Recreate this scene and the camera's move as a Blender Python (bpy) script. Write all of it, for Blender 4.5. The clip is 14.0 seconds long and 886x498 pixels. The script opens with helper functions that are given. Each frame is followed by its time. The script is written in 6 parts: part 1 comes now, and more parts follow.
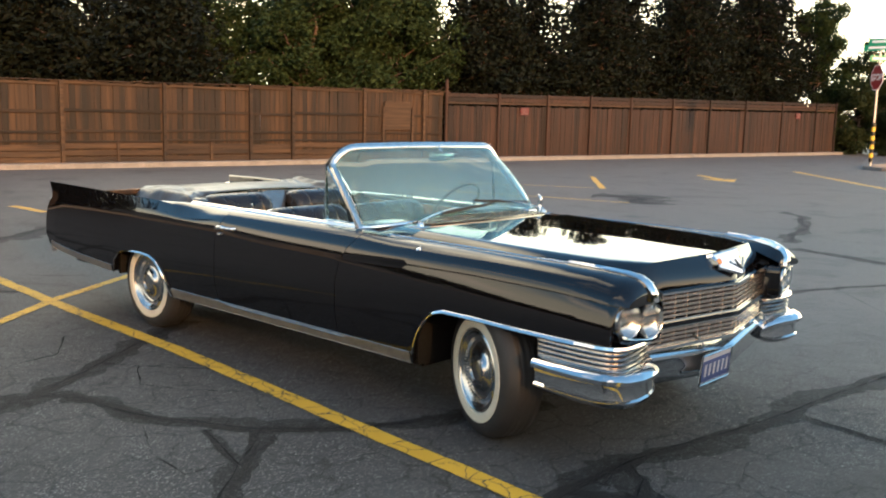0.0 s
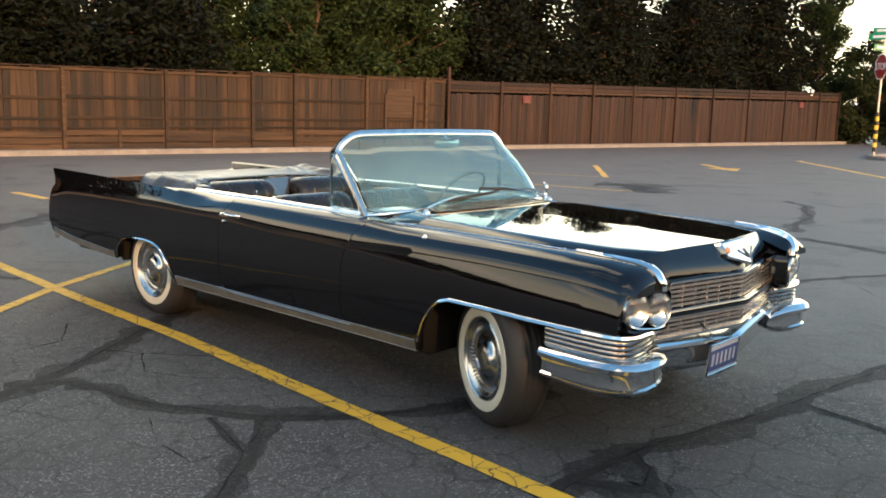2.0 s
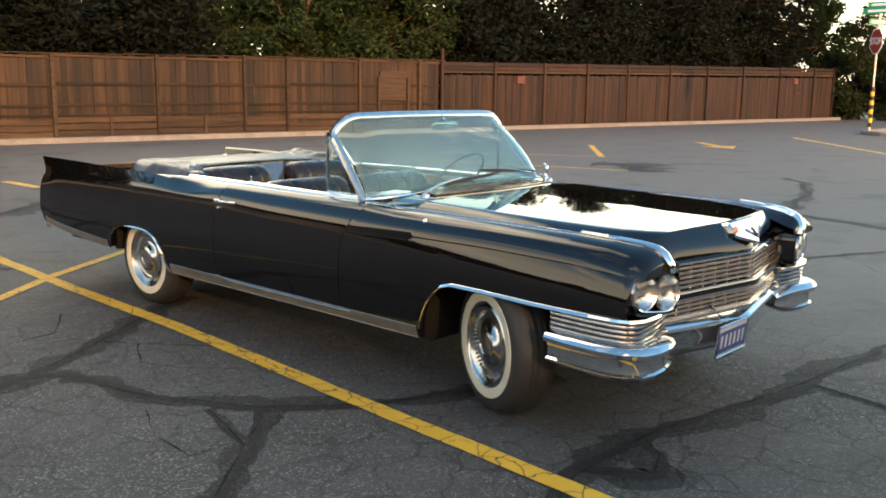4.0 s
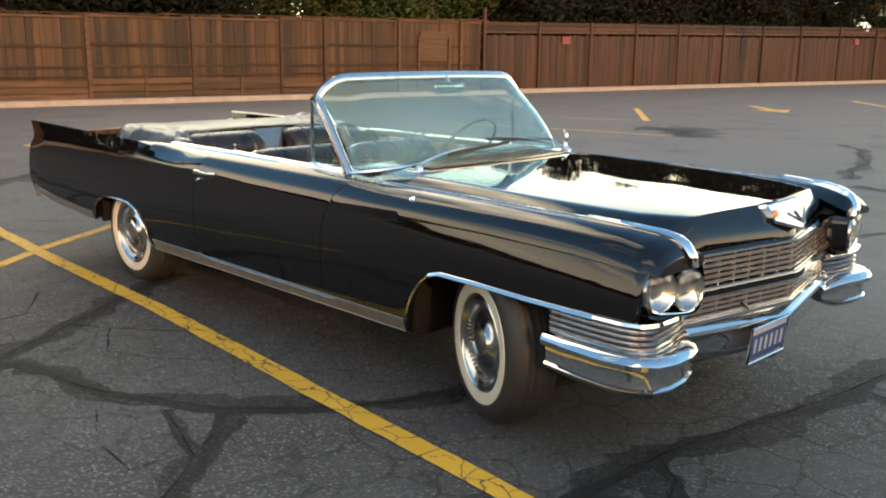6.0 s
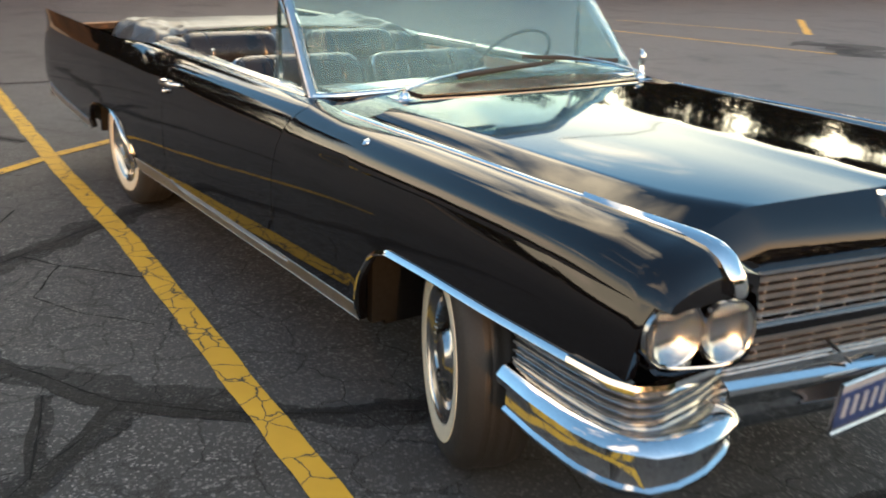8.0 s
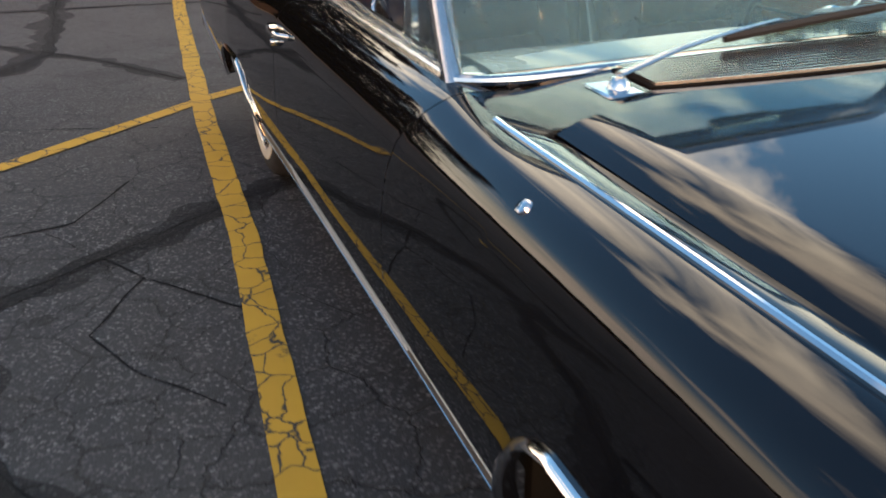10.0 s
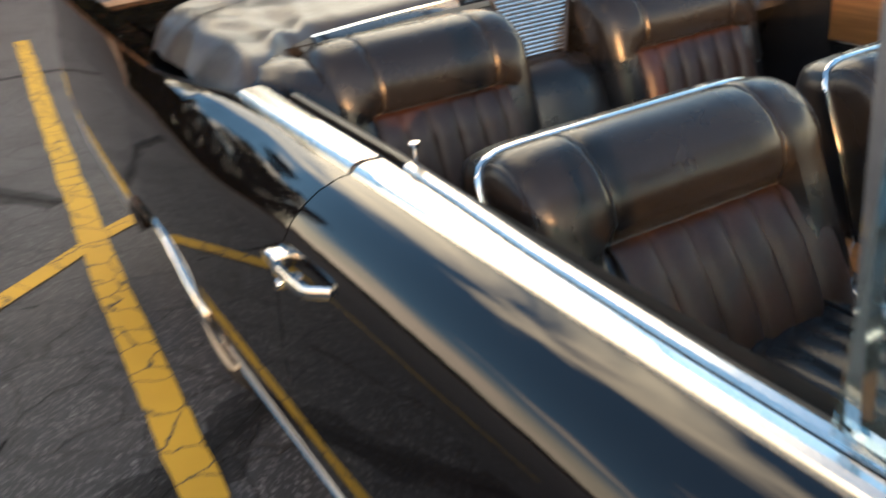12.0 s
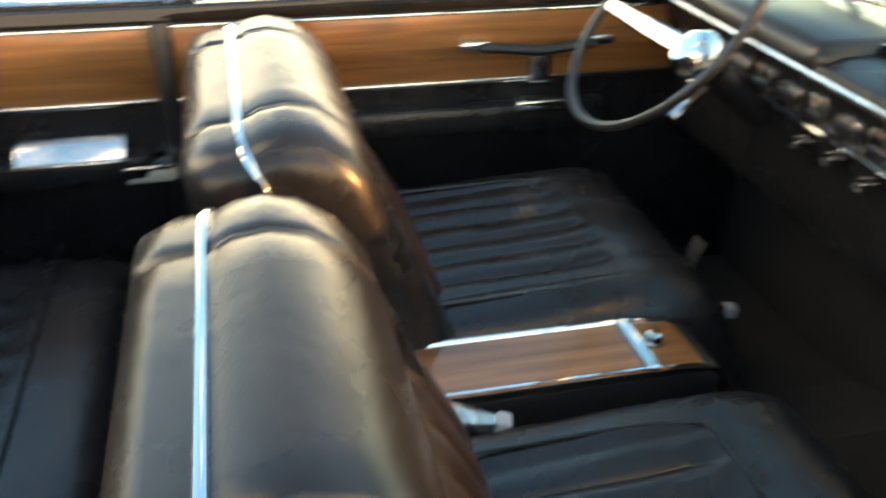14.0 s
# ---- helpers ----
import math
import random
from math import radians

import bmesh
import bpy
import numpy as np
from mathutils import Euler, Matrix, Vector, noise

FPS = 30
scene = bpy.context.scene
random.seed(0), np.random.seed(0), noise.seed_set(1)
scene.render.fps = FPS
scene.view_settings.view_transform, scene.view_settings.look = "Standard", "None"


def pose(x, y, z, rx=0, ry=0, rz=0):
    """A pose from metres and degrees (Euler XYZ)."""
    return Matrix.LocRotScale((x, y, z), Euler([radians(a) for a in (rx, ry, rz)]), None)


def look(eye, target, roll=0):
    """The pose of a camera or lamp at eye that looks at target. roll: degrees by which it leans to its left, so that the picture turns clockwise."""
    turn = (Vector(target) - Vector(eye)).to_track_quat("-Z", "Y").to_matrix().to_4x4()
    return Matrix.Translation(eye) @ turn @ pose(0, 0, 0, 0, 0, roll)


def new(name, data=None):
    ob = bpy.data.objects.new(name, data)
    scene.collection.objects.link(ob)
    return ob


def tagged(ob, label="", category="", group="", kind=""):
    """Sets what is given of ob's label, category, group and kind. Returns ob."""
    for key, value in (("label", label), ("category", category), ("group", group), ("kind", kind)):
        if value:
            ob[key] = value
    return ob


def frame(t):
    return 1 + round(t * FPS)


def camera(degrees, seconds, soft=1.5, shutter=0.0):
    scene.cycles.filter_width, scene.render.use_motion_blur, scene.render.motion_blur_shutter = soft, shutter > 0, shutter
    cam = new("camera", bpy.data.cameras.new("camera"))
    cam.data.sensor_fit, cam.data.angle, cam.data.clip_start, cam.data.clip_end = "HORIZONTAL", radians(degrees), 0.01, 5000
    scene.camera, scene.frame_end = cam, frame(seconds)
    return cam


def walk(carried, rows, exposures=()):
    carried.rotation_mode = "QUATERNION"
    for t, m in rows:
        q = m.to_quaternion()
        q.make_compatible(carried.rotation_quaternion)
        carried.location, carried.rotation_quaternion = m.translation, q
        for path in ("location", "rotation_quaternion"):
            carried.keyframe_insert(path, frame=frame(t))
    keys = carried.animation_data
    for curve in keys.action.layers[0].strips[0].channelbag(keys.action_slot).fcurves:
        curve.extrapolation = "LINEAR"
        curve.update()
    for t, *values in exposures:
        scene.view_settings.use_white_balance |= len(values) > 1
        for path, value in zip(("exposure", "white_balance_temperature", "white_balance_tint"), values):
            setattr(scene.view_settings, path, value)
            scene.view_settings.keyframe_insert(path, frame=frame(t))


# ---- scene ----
cam = camera(52.6, 14.0, 1.8, 0.5)
PATH = [
    (0, (2.793, -4.376, 1.625), (1.476, -2.899, 1.335), 1.4),
    (0.5, (2.772, -4.369, 1.618), (1.437, -2.918, 1.281), 0.9),
    (1, (2.758, -4.371, 1.618), (1.434, -2.909, 1.286), 1.3),
    (1.5, (2.751, -4.374, 1.619), (1.446, -2.892, 1.305), 1.8),
    (2, (2.755, -4.373, 1.618), (1.439, -2.9, 1.302), 1.6),
    (2.5, (2.758, -4.367, 1.614), (1.452, -2.887, 1.289), 1.3),
    (3, (2.754, -4.344, 1.607), (1.457, -2.861, 1.264), 1.5),
    (5.3, (2.469, -4.103, 1.611), (1.16, -2.634, 1.249), -0.3),
    (5.5, (2.451, -4.025, 1.606), (1.147, -2.554, 1.237), -0.2),
    (6, (2.441, -3.676, 1.591), (1.073, -2.284, 1.154), 0.7),
    (6.5, (2.318, -3.388, 1.549), (0.953, -2.015, 1.052), 0.7),
    (7, (2.157, -3.084, 1.559), (0.863, -1.658, 1.017), 1.1),
    (7.5, (2.091, -2.714, 1.536), (0.687, -1.428, 0.922), -0.1),
    (7.7, (2.056, -2.583, 1.549), (0.601, -1.367, 0.915), 0.8),
    (9.8, (0.874, -1.549, 1.454), (-0.842, -0.9, 0.657), 0.5),
    (10, (0.702, -1.511, 1.454), (-0.991, -0.874, 0.602), -0.6),
    (10.5, (0.288, -1.409, 1.424), (-1.445, -0.872, 0.581), -0.2),
    (10.6, (0.2, -1.384, 1.475), (-1.519, -0.868, 0.592), -0.7),
    (11, (-0.157, -1.394, 1.45), (-1.899, -0.992, 0.553), -3.1),
    (11.5, (-0.626, -1.42, 1.474), (-2.323, -0.845, 0.586), -4.9),
    (12, (-0.988, -1.353, 1.469), (-2.573, -0.509, 0.59), -5.6),
    (12.5, (-1.361, -1.346, 1.427), (-2.623, -0.054, 0.568), -4.1),
    (13, (-1.671, -1.281, 1.375), (-2.372, 0.326, 0.412), -3.8),
    (13.5, (-1.874, -1.131, 1.353), (-2.175, 0.596, 0.391), -2.7),
    (14, (-2.075, -0.968, 1.407), (-1.668, 0.73, 0.433), 0.8),
]
walk(cam, [(t, look(eye, target, roll)) for t, eye, target, roll in PATH], [(0, 0.52, 4850, -3), (7.7, 0.56, 5100, -1), (10, 0.08, 4900, 5), (10.5, 0.55, 4850, 4), (11, 0.97, 4950, 2), (11.5, 0.92, 5050, 2), (12.5, 0.4, 5500, 1), (13, 0.52, 6100, 6), (13.5, 0.65, 5650, 3), (14, 1.42, 5700, 0)])

# ---- light ----
SUN_AZ, SUN_EL = radians(109), radians(10.5)
world = bpy.data.worlds.new("dusk_sky")
scene.world = world
world.use_nodes = True
wn, wl = world.node_tree.nodes, world.node_tree.links
wn.clear()
w_out, w_bg = wn.new("ShaderNodeOutputWorld"), wn.new("ShaderNodeBackground")
w_sky = wn.new("ShaderNodeTexSky")
w_sky.sky_type, w_sky.sun_disc = "NISHITA", False
w_sky.sun_elevation, w_sky.sun_rotation = SUN_EL, SUN_AZ
w_sky.air_density, w_sky.dust_density, w_sky.ozone_density = 1.0, 2.0, 1.5
# thin evening clouds, laid out on a flat layer overhead
w_co = wn.new("ShaderNodeTexCoord")
w_sep, w_com = wn.new("ShaderNodeSeparateXYZ"), wn.new("ShaderNodeCombineXYZ")
wl.new(w_co.outputs["Generated"], w_sep.inputs[0])
w_hz = wn.new("ShaderNodeMath"); w_hz.operation = "ADD"; w_hz.inputs[1].default_value = 0.22
wl.new(w_sep.outputs["Z"], w_hz.inputs[0])
for n, axis in enumerate("XY"):
    d = wn.new("ShaderNodeMath"); d.operation = "DIVIDE"
    wl.new(w_sep.outputs[axis], d.inputs[0]); wl.new(w_hz.outputs[0], d.inputs[1]); wl.new(d.outputs[0], w_com.inputs[n])
w_noise = wn.new("ShaderNodeTexNoise")
w_noise.inputs["Scale"].default_value, w_noise.inputs["Detail"].default_value, w_noise.inputs["Roughness"].default_value = 1.35, 6, 0.56
w_noise.inputs["Distortion"].default_value = 0.6
wl.new(w_com.outputs[0], w_noise.inputs["Vector"])
w_cov = wn.new("ShaderNodeMapRange")
for k, v in (("From Min", 0.555), ("From Max", 0.68), ("To Min", 0.0), ("To Max", 0.9)):
    w_cov.inputs[k].default_value = v
# the clouds thicken away from the sun
w_bank = wn.new("ShaderNodeMath"); w_bank.operation = "MULTIPLY_ADD"; w_bank.inputs[1].default_value = -0.07
wl.new(w_sep.outputs["X"], w_bank.inputs[0]); wl.new(w_noise.outputs["Fac"], w_bank.inputs[2])
wl.new(w_bank.outputs[0], w_cov.inputs["Value"])
# the haze near the horizon glows cream, and orange round the sun
w_low = wn.new("ShaderNodeMapRange"); w_low.interpolation_type = "SMOOTHSTEP"
for k, v in (("From Min", 0.345), ("From Max", 0.15), ("To Min", 0.0), ("To Max", 0.95)):
    w_low.inputs[k].default_value = v
wl.new(w_sep.outputs["Z"], w_low.inputs["Value"])
w_mix1, w_mix2 = wn.new("ShaderNodeMix"), wn.new("ShaderNodeMix")
w_mix1.data_type = w_mix2.data_type = "RGBA"
wl.new(w_low.outputs[0], w_mix1.inputs["Factor"])
w_blue = wn.new("ShaderNodeVectorMath"); w_blue.operation = "MULTIPLY"
w_blue.inputs[1].default_value = (2.5, 2.27, 1.92)
wl.new(w_sky.outputs[0], w_blue.inputs[0])
wl.new(w_blue.outputs[0], w_mix1.inputs[6])
w_dot, w_sunny, w_haze = wn.new("ShaderNodeVectorMath"), wn.new("ShaderNodeMapRange"), wn.new("ShaderNodeMix")
w_dot.operation = "DOT_PRODUCT"
w_dot.inputs[1].default_value = (math.sin(SUN_AZ), math.cos(SUN_AZ), 0)
wl.new(w_co.outputs["Generated"], w_dot.inputs[0])
w_sunny.interpolation_type = "SMOOTHSTEP"
w_sunny.inputs["From Min"].default_value, w_sunny.inputs["From Max"].default_value = 0.35, 1.0
wl.new(w_dot.outputs["Value"], w_sunny.inputs["Value"])
w_haze.data_type = "RGBA"
wl.new(w_sunny.outputs[0], w_haze.inputs["Factor"])
w_haze.inputs[7].default_value = (34.0, 15.5, 5.0, 1)
wl.new(w_haze.outputs[2], w_mix1.inputs[7])
w_anti, w_lit, w_pale, w_cloud = wn.new("ShaderNodeVectorMath"), wn.new("ShaderNodeMapRange"), wn.new("ShaderNodeMix"), wn.new("ShaderNodeMix")
w_anti.operation = "DOT_PRODUCT"
w_anti.inputs[1].default_value = (-0.64, 0.77, 0)
wl.new(w_co.outputs["Generated"], w_anti.inputs[0])
w_lit.interpolation_type = "SMOOTHSTEP"
w_lit.inputs["From Min"].default_value, w_lit.inputs["From Max"].default_value = -0.1, 0.75
wl.new(w_anti.outputs["Value"], w_lit.inputs["Value"])
for w_node, w_dim, w_bright in ((w_pale, (17.0, 11.6, 6.6, 1), (32.5, 23.8, 13.2, 1)), (w_cloud, (21.0, 13.5, 8.0, 1), (40.0, 27.5, 15.5, 1))):
    w_node.data_type = "RGBA"
    wl.new(w_lit.outputs[0], w_node.inputs["Factor"])
    w_node.inputs[6].default_value, w_node.inputs[7].default_value = w_dim, w_bright
wl.new(w_pale.outputs[2], w_haze.inputs[6])
wl.new(w_cov.outputs[0], w_mix2.inputs["Factor"])
# the afterglow round the sun reaches higher
w_high, w_part, w_mix3 = wn.new("ShaderNodeMapRange"), wn.new("ShaderNodeMath"), wn.new("ShaderNodeMix")
w_high.interpolation_type = "SMOOTHSTEP"
for k, v in (("From Min", 0.80), ("From Max", 0.15), ("To Min", 0.0), ("To Max", 0.35)):
    w_high.inputs[k].default_value = v
wl.new(w_sep.outputs["Z"], w_high.inputs["Value"])
w_part.operation = "MULTIPLY"
wl.new(w_high.outputs[0], w_part.inputs[0]); wl.new(w_sunny.outputs[0], w_part.inputs[1])
w_mix3.data_type = "RGBA"
wl.new(w_part.outputs[0], w_mix3.inputs["Factor"])
wl.new(w_mix1.outputs[2], w_mix3.inputs[6])
w_mix3.inputs[7].default_value = (24.0, 11.5, 4.2, 1)
wl.new(w_mix3.outputs[2], w_mix2.inputs[6])
wl.new(w_cloud.outputs[2], w_mix2.inputs[7])
wl.new(w_mix2.outputs[2], w_bg.inputs["Color"])
w_bg.inputs["Strength"].default_value = 0.15
wl.new(w_bg.outputs[0], w_out.inputs["Surface"])

sun = new("sun", bpy.data.lights.new("sun", "SUN"))
sun.data.energy, sun.data.angle, sun.data.color = 5.0, radians(1.5), (1.0, 0.40, 0.11)
toward = Vector((math.sin(SUN_AZ) * math.cos(SUN_EL), math.cos(SUN_AZ) * math.cos(SUN_EL), math.sin(SUN_EL)))
sun.matrix_world = look(toward * 40, (0, 0, 0))


# ---- materials ----
def mat(name, color, rough=0.5, metal=0.0, coat=0.0, vary=0.0, scale=8.0, bump=0.0, bump_scale=60.0, tint=None, spec=0.5, random_hue=0.0):
    """A principled material with colour variation at two scales and fine relief."""
    m = bpy.data.materials.new(name)
    m.use_nodes = True
    n, l = m.node_tree.nodes, m.node_tree.links
    b = n["Principled BSDF"]
    b.inputs["Base Color"].default_value = (*color, 1)
    b.inputs["Roughness"].default_value, b.inputs["Metallic"].default_value = rough, metal
    b.inputs["Coat Weight"].default_value, b.inputs["Coat Roughness"].default_value = coat, 0.03
    b.inputs["Specular IOR Level"].default_value = spec
    co = n.new("ShaderNodeTexCoord")
    if vary:
        big, small, mix = n.new("ShaderNodeTexNoise"), n.new("ShaderNodeTexNoise"), n.new("ShaderNodeMix")
        big.inputs["Scale"].default_value, big.inputs["Detail"].default_value = scale, 4
        small.inputs["Scale"].default_value, small.inputs["Detail"].default_value = scale * 9, 3
        add = n.new("ShaderNodeMath"); add.operation = "MULTIPLY_ADD"; add.inputs[1].default_value = 0.5
        half = n.new("ShaderNodeMath"); half.operation = "MULTIPLY"; half.inputs[1].default_value = 0.5
        for t in (big, small):
            l.new(co.outputs["Object"], t.inputs["Vector"])
        l.new(small.outputs["Fac"], half.inputs[0]); l.new(big.outputs["Fac"], add.inputs[0]); l.new(half.outputs[0], add.inputs[2])
        mix.data_type = "RGBA"
        mix.inputs[6].default_value = (*[c * (1 - vary) for c in color], 1)
        other = tint or tuple(min(1, c * (1 + vary)) for c in color)
        mix.inputs[7].default_value = (*other, 1)
        ramp = n.new("ShaderNodeMapRange"); ramp.inputs["From Min"].default_value, ramp.inputs["From Max"].default_value = 0.32, 0.68
        l.new(add.outputs[0], ramp.inputs["Value"]); l.new(ramp.outputs[0], mix.inputs["Factor"])
        last = mix.outputs[2]
        if random_hue:
            info, hsv = n.new("ShaderNodeObjectInfo"), n.new("ShaderNodeHueSaturation")
            r = n.new("ShaderNodeMapRange"); r.inputs["To Min"].default_value, r.inputs["To Max"].default_value = 1 - random_hue, 1 + random_hue
            l.new(info.outputs["Random"], r.inputs["Value"]); l.new(r.outputs[0], hsv.inputs["Value"]); l.new(last, hsv.inputs["Color"])
            last = hsv.outputs["Color"]
        l.new(last, b.inputs["Base Color"])
        rr = n.new("ShaderNodeMapRange"); rr.inputs["To Min"].default_value, rr.inputs["To Max"].default_value = max(0.01, rough * 0.8), min(1, rough * 1.2)
        l.new(big.outputs["Fac"], rr.inputs["Value"]); l.new(rr.outputs[0], b.inputs["Roughness"])
    if bump:
        t, bp = n.new("ShaderNodeTexNoise"), n.new("ShaderNodeBump")
        t.inputs["Scale"].default_value, t.inputs["Detail"].default_value = bump_scale, 5
        bp.inputs["Strength"].default_value, bp.inputs["Distance"].default_value = bump, 0.01
        l.new(co.outputs["Object"], t.inputs["Vector"]); l.new(t.outputs["Fac"], bp.inputs["Height"]); l.new(bp.outputs[0], b.inputs["Normal"])
    return m


def wood(name, dark, light, scale, along, rough=0.5, bump=0.25, random_hue=0.0, coat=0.0, stain=None):
    """Planks' grain: noise drawn out along one axis, with stains."""
    m = mat(name, light, rough, coat=coat)
    n, l = m.node_tree.nodes, m.node_tree.links
    b = n["Principled BSDF"]
    co, mp, t, ramp = n.new("ShaderNodeTexCoord"), n.new("ShaderNodeMapping"), n.new("ShaderNodeTexNoise"), n.new("ShaderNodeMix")
    mp.inputs["Scale"].default_value = [scale * (0.05 if a == along else 1) for a in "xyz"]
    info = n.new("ShaderNodeObjectInfo")
    shift = n.new("ShaderNodeMath"); shift.operation = "MULTIPLY"; shift.inputs[1].default_value = 37.0
    l.new(info.outputs["Random"], shift.inputs[0]); l.new(shift.outputs[0], mp.inputs["Location"])
    t.inputs["Scale"].default_value, t.inputs["Detail"].default_value, t.inputs["Distortion"].default_value = 1.0, 6, 0.7
    l.new(co.outputs["Object"], mp.inputs[0]); l.new(mp.outputs[0], t.inputs["Vector"])
    mr = n.new("ShaderNodeMapRange"); mr.inputs["From Min"].default_value, mr.inputs["From Max"].default_value = 0.3, 0.7
    l.new(t.outputs["Fac"], mr.inputs["Value"])
    ramp.data_type = "RGBA"
    ramp.inputs[6].default_value, ramp.inputs[7].default_value = (*dark, 1), (*light, 1)
    l.new(mr.outputs[0], ramp.inputs["Factor"])
    last = ramp.outputs[2]
    if stain:
        t2, mx, r2 = n.new("ShaderNodeTexNoise"), n.new("ShaderNodeMix"), n.new("ShaderNodeMapRange")
        t2.inputs["Scale"].default_value, t2.inputs["Detail"].default_value = 0.8, 5
        r2.inputs["From Min"].default_value, r2.inputs["From Max"].default_value, r2.inputs["To Max"].default_value = 0.5, 0.72, 0.75
        l.new(co.outputs["Object"], t2.inputs["Vector"]); l.new(t2.outputs["Fac"], r2.inputs["Value"])
        mx.data_type = "RGBA"; mx.inputs[7].default_value = (*stain, 1)
        l.new(r2.outputs[0], mx.inputs["Factor"]); l.new(last, mx.inputs[6])
        last = mx.outputs[2]
    if random_hue:
        hsv, r = n.new("ShaderNodeHueSaturation"), n.new("ShaderNodeMapRange")
        r.inputs["To Min"].default_value, r.inputs["To Max"].default_value = 1 - random_hue, 1 + random_hue
        l.new(info.outputs["Random"], r.inputs["Value"]); l.new(r.outputs[0], hsv.inputs["Value"]); l.new(last, hsv.inputs["Color"])
        last = hsv.outputs["Color"]
    l.new(last, b.inputs["Base Color"])
    bp = n.new("ShaderNodeBump"); bp.inputs["Strength"].default_value, bp.inputs["Distance"].default_value = bump, 0.004
    l.new(t.outputs["Fac"], bp.inputs["Height"]); l.new(bp.outputs[0], b.inputs["Normal"])
    return m


def leafy(name, dark, light):
    m = mat(name, dark, 0.6)
    n, l = m.node_tree.nodes, m.node_tree.links
    b = n["Principled BSDF"]
    geo, mx = n.new("ShaderNodeNewGeometry"), n.new("ShaderNodeMix")
    mx.data_type = "RGBA"; mx.inputs[6].default_value, mx.inputs[7].default_value = (*dark, 1), (*light, 1)
    l.new(geo.outputs["Random Per Island"], mx.inputs["Factor"]); l.new(mx.outputs[2], b.inputs["Base Color"])
    b.inputs["Transmission Weight"].default_value = 0.0
    b.inputs["Specular IOR Level"].default_value = 0.05
    return m


def asphalt_mat(name="asphalt", shade=1.0, cracks=True):
    """Stones in bitumen; shade tells how much tar lies over them."""
    m = mat(name, (0.05, 0.05, 0.052), 0.7)
    n, l = m.node_tree.nodes, m.node_tree.links
    b = n["Principled BSDF"]
    co = n.new("ShaderNodeTexCoord")

    def tex(kind, scale, **kw):
        t = n.new(kind); t.inputs["Scale"].default_value = scale
        for k, v in kw.items():
            t.inputs[k].default_value = v
        l.new(co.outputs["Object"], t.inputs["Vector"])
        return t

    def remap(src, a, c, lo=0.0, hi=1.0):
        r = n.new("ShaderNodeMapRange")
        for k, v in (("From Min", a), ("From Max", c), ("To Min", lo), ("To Max", hi)):
            r.inputs[k].default_value = v
        l.new(src, r.inputs["Value"])
        return r.outputs[0]

    def blend(fac, one, two):
        x = n.new("ShaderNodeMix"); x.data_type = "RGBA"
        for k, v in ((6, one), (7, two)):
            if isinstance(v, tuple):
                x.inputs[k].default_value = (*v, 1)
            else:
                l.new(v, x.inputs[k])
        l.new(fac, x.inputs["Factor"])
        return x.outputs[2]

    grit = tex("ShaderNodeTexVoronoi", 120.0)
    fine = tex("ShaderNodeTexNoise", 160.0, Detail=4.0)
    patch = tex("ShaderNodeTexNoise", 0.55, Detail=6.0, Roughness=0.6)
    mid = tex("ShaderNodeTexNoise", 5.0, Detail=6.0)
    stones = remap(grit.outputs["Color"], 0.66, 0.97)
    c = blend(stones, (0.0265, 0.0268, 0.0280), (0.28, 0.278, 0.272))
    c = blend(remap(mid.outputs["Fac"], 0.35, 0.7, 0.0, 0.55), c, (0.038, 0.038, 0.0395))
    c = blend(remap(patch.outputs["Fac"], 0.42, 0.62, 0.0, 0.45), c, (0.072, 0.072, 0.072))
    # hairline cracks: wobbly cell borders
    warp = n.new("ShaderNodeMix"); warp.data_type = "VECTOR"; warp.inputs["Factor"].default_value = 0.22
    wob = tex("ShaderNodeTexNoise", 2.3, Detail=6.0, Roughness=0.65)
    l.new(co.outputs["Object"], warp.inputs[4]); l.new(wob.outputs["Color"], warp.inputs[5])
    cell = n.new("ShaderNodeTexVoronoi"); cell.feature = "DISTANCE_TO_EDGE"; cell.inputs["Scale"].default_value = 4.6
    l.new(warp.outputs[1], cell.inputs["Vector"])
    keep = remap(patch.outputs["Fac"], 0.30, 0.42)
    line = remap(cell.outputs["Distance"], 0.0, 0.030 if cracks else 0.0001, 1.0, 0.0)
    both = n.new("ShaderNodeMath"); both.operation = "MULTIPLY"
    l.new(line, both.inputs[0]); l.new(keep, both.inputs[1])
    c = blend(both.outputs[0], c, (0.009, 0.009, 0.0095))
    # paler beyond the bay: the far ground's brighter light is put into the colour
    sep, lit_side = n.new("ShaderNodeSeparateXYZ"), n.new("ShaderNodeMath")
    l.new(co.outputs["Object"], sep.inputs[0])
    lit_side.operation = "MULTIPLY_ADD"; lit_side.inputs[1].default_value = 5.0
    l.new(patch.outputs["Fac"], lit_side.inputs[0]); l.new(sep.outputs["Y"], lit_side.inputs[2])
    c = blend(remap(lit_side.outputs[0], 3.2, 6.5, 0.0, 0.72), c, (0.165, 0.156, 0.146))
    # likewise ahead of and behind the car: grazing light painted as paler asphalt
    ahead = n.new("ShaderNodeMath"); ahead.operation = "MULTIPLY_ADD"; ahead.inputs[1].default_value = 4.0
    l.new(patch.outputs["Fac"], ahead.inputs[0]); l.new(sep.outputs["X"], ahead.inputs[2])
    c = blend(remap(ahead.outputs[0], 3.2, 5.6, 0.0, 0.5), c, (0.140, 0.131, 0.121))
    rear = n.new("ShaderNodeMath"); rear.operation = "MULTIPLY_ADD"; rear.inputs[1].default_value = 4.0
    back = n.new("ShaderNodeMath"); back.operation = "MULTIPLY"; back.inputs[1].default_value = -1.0
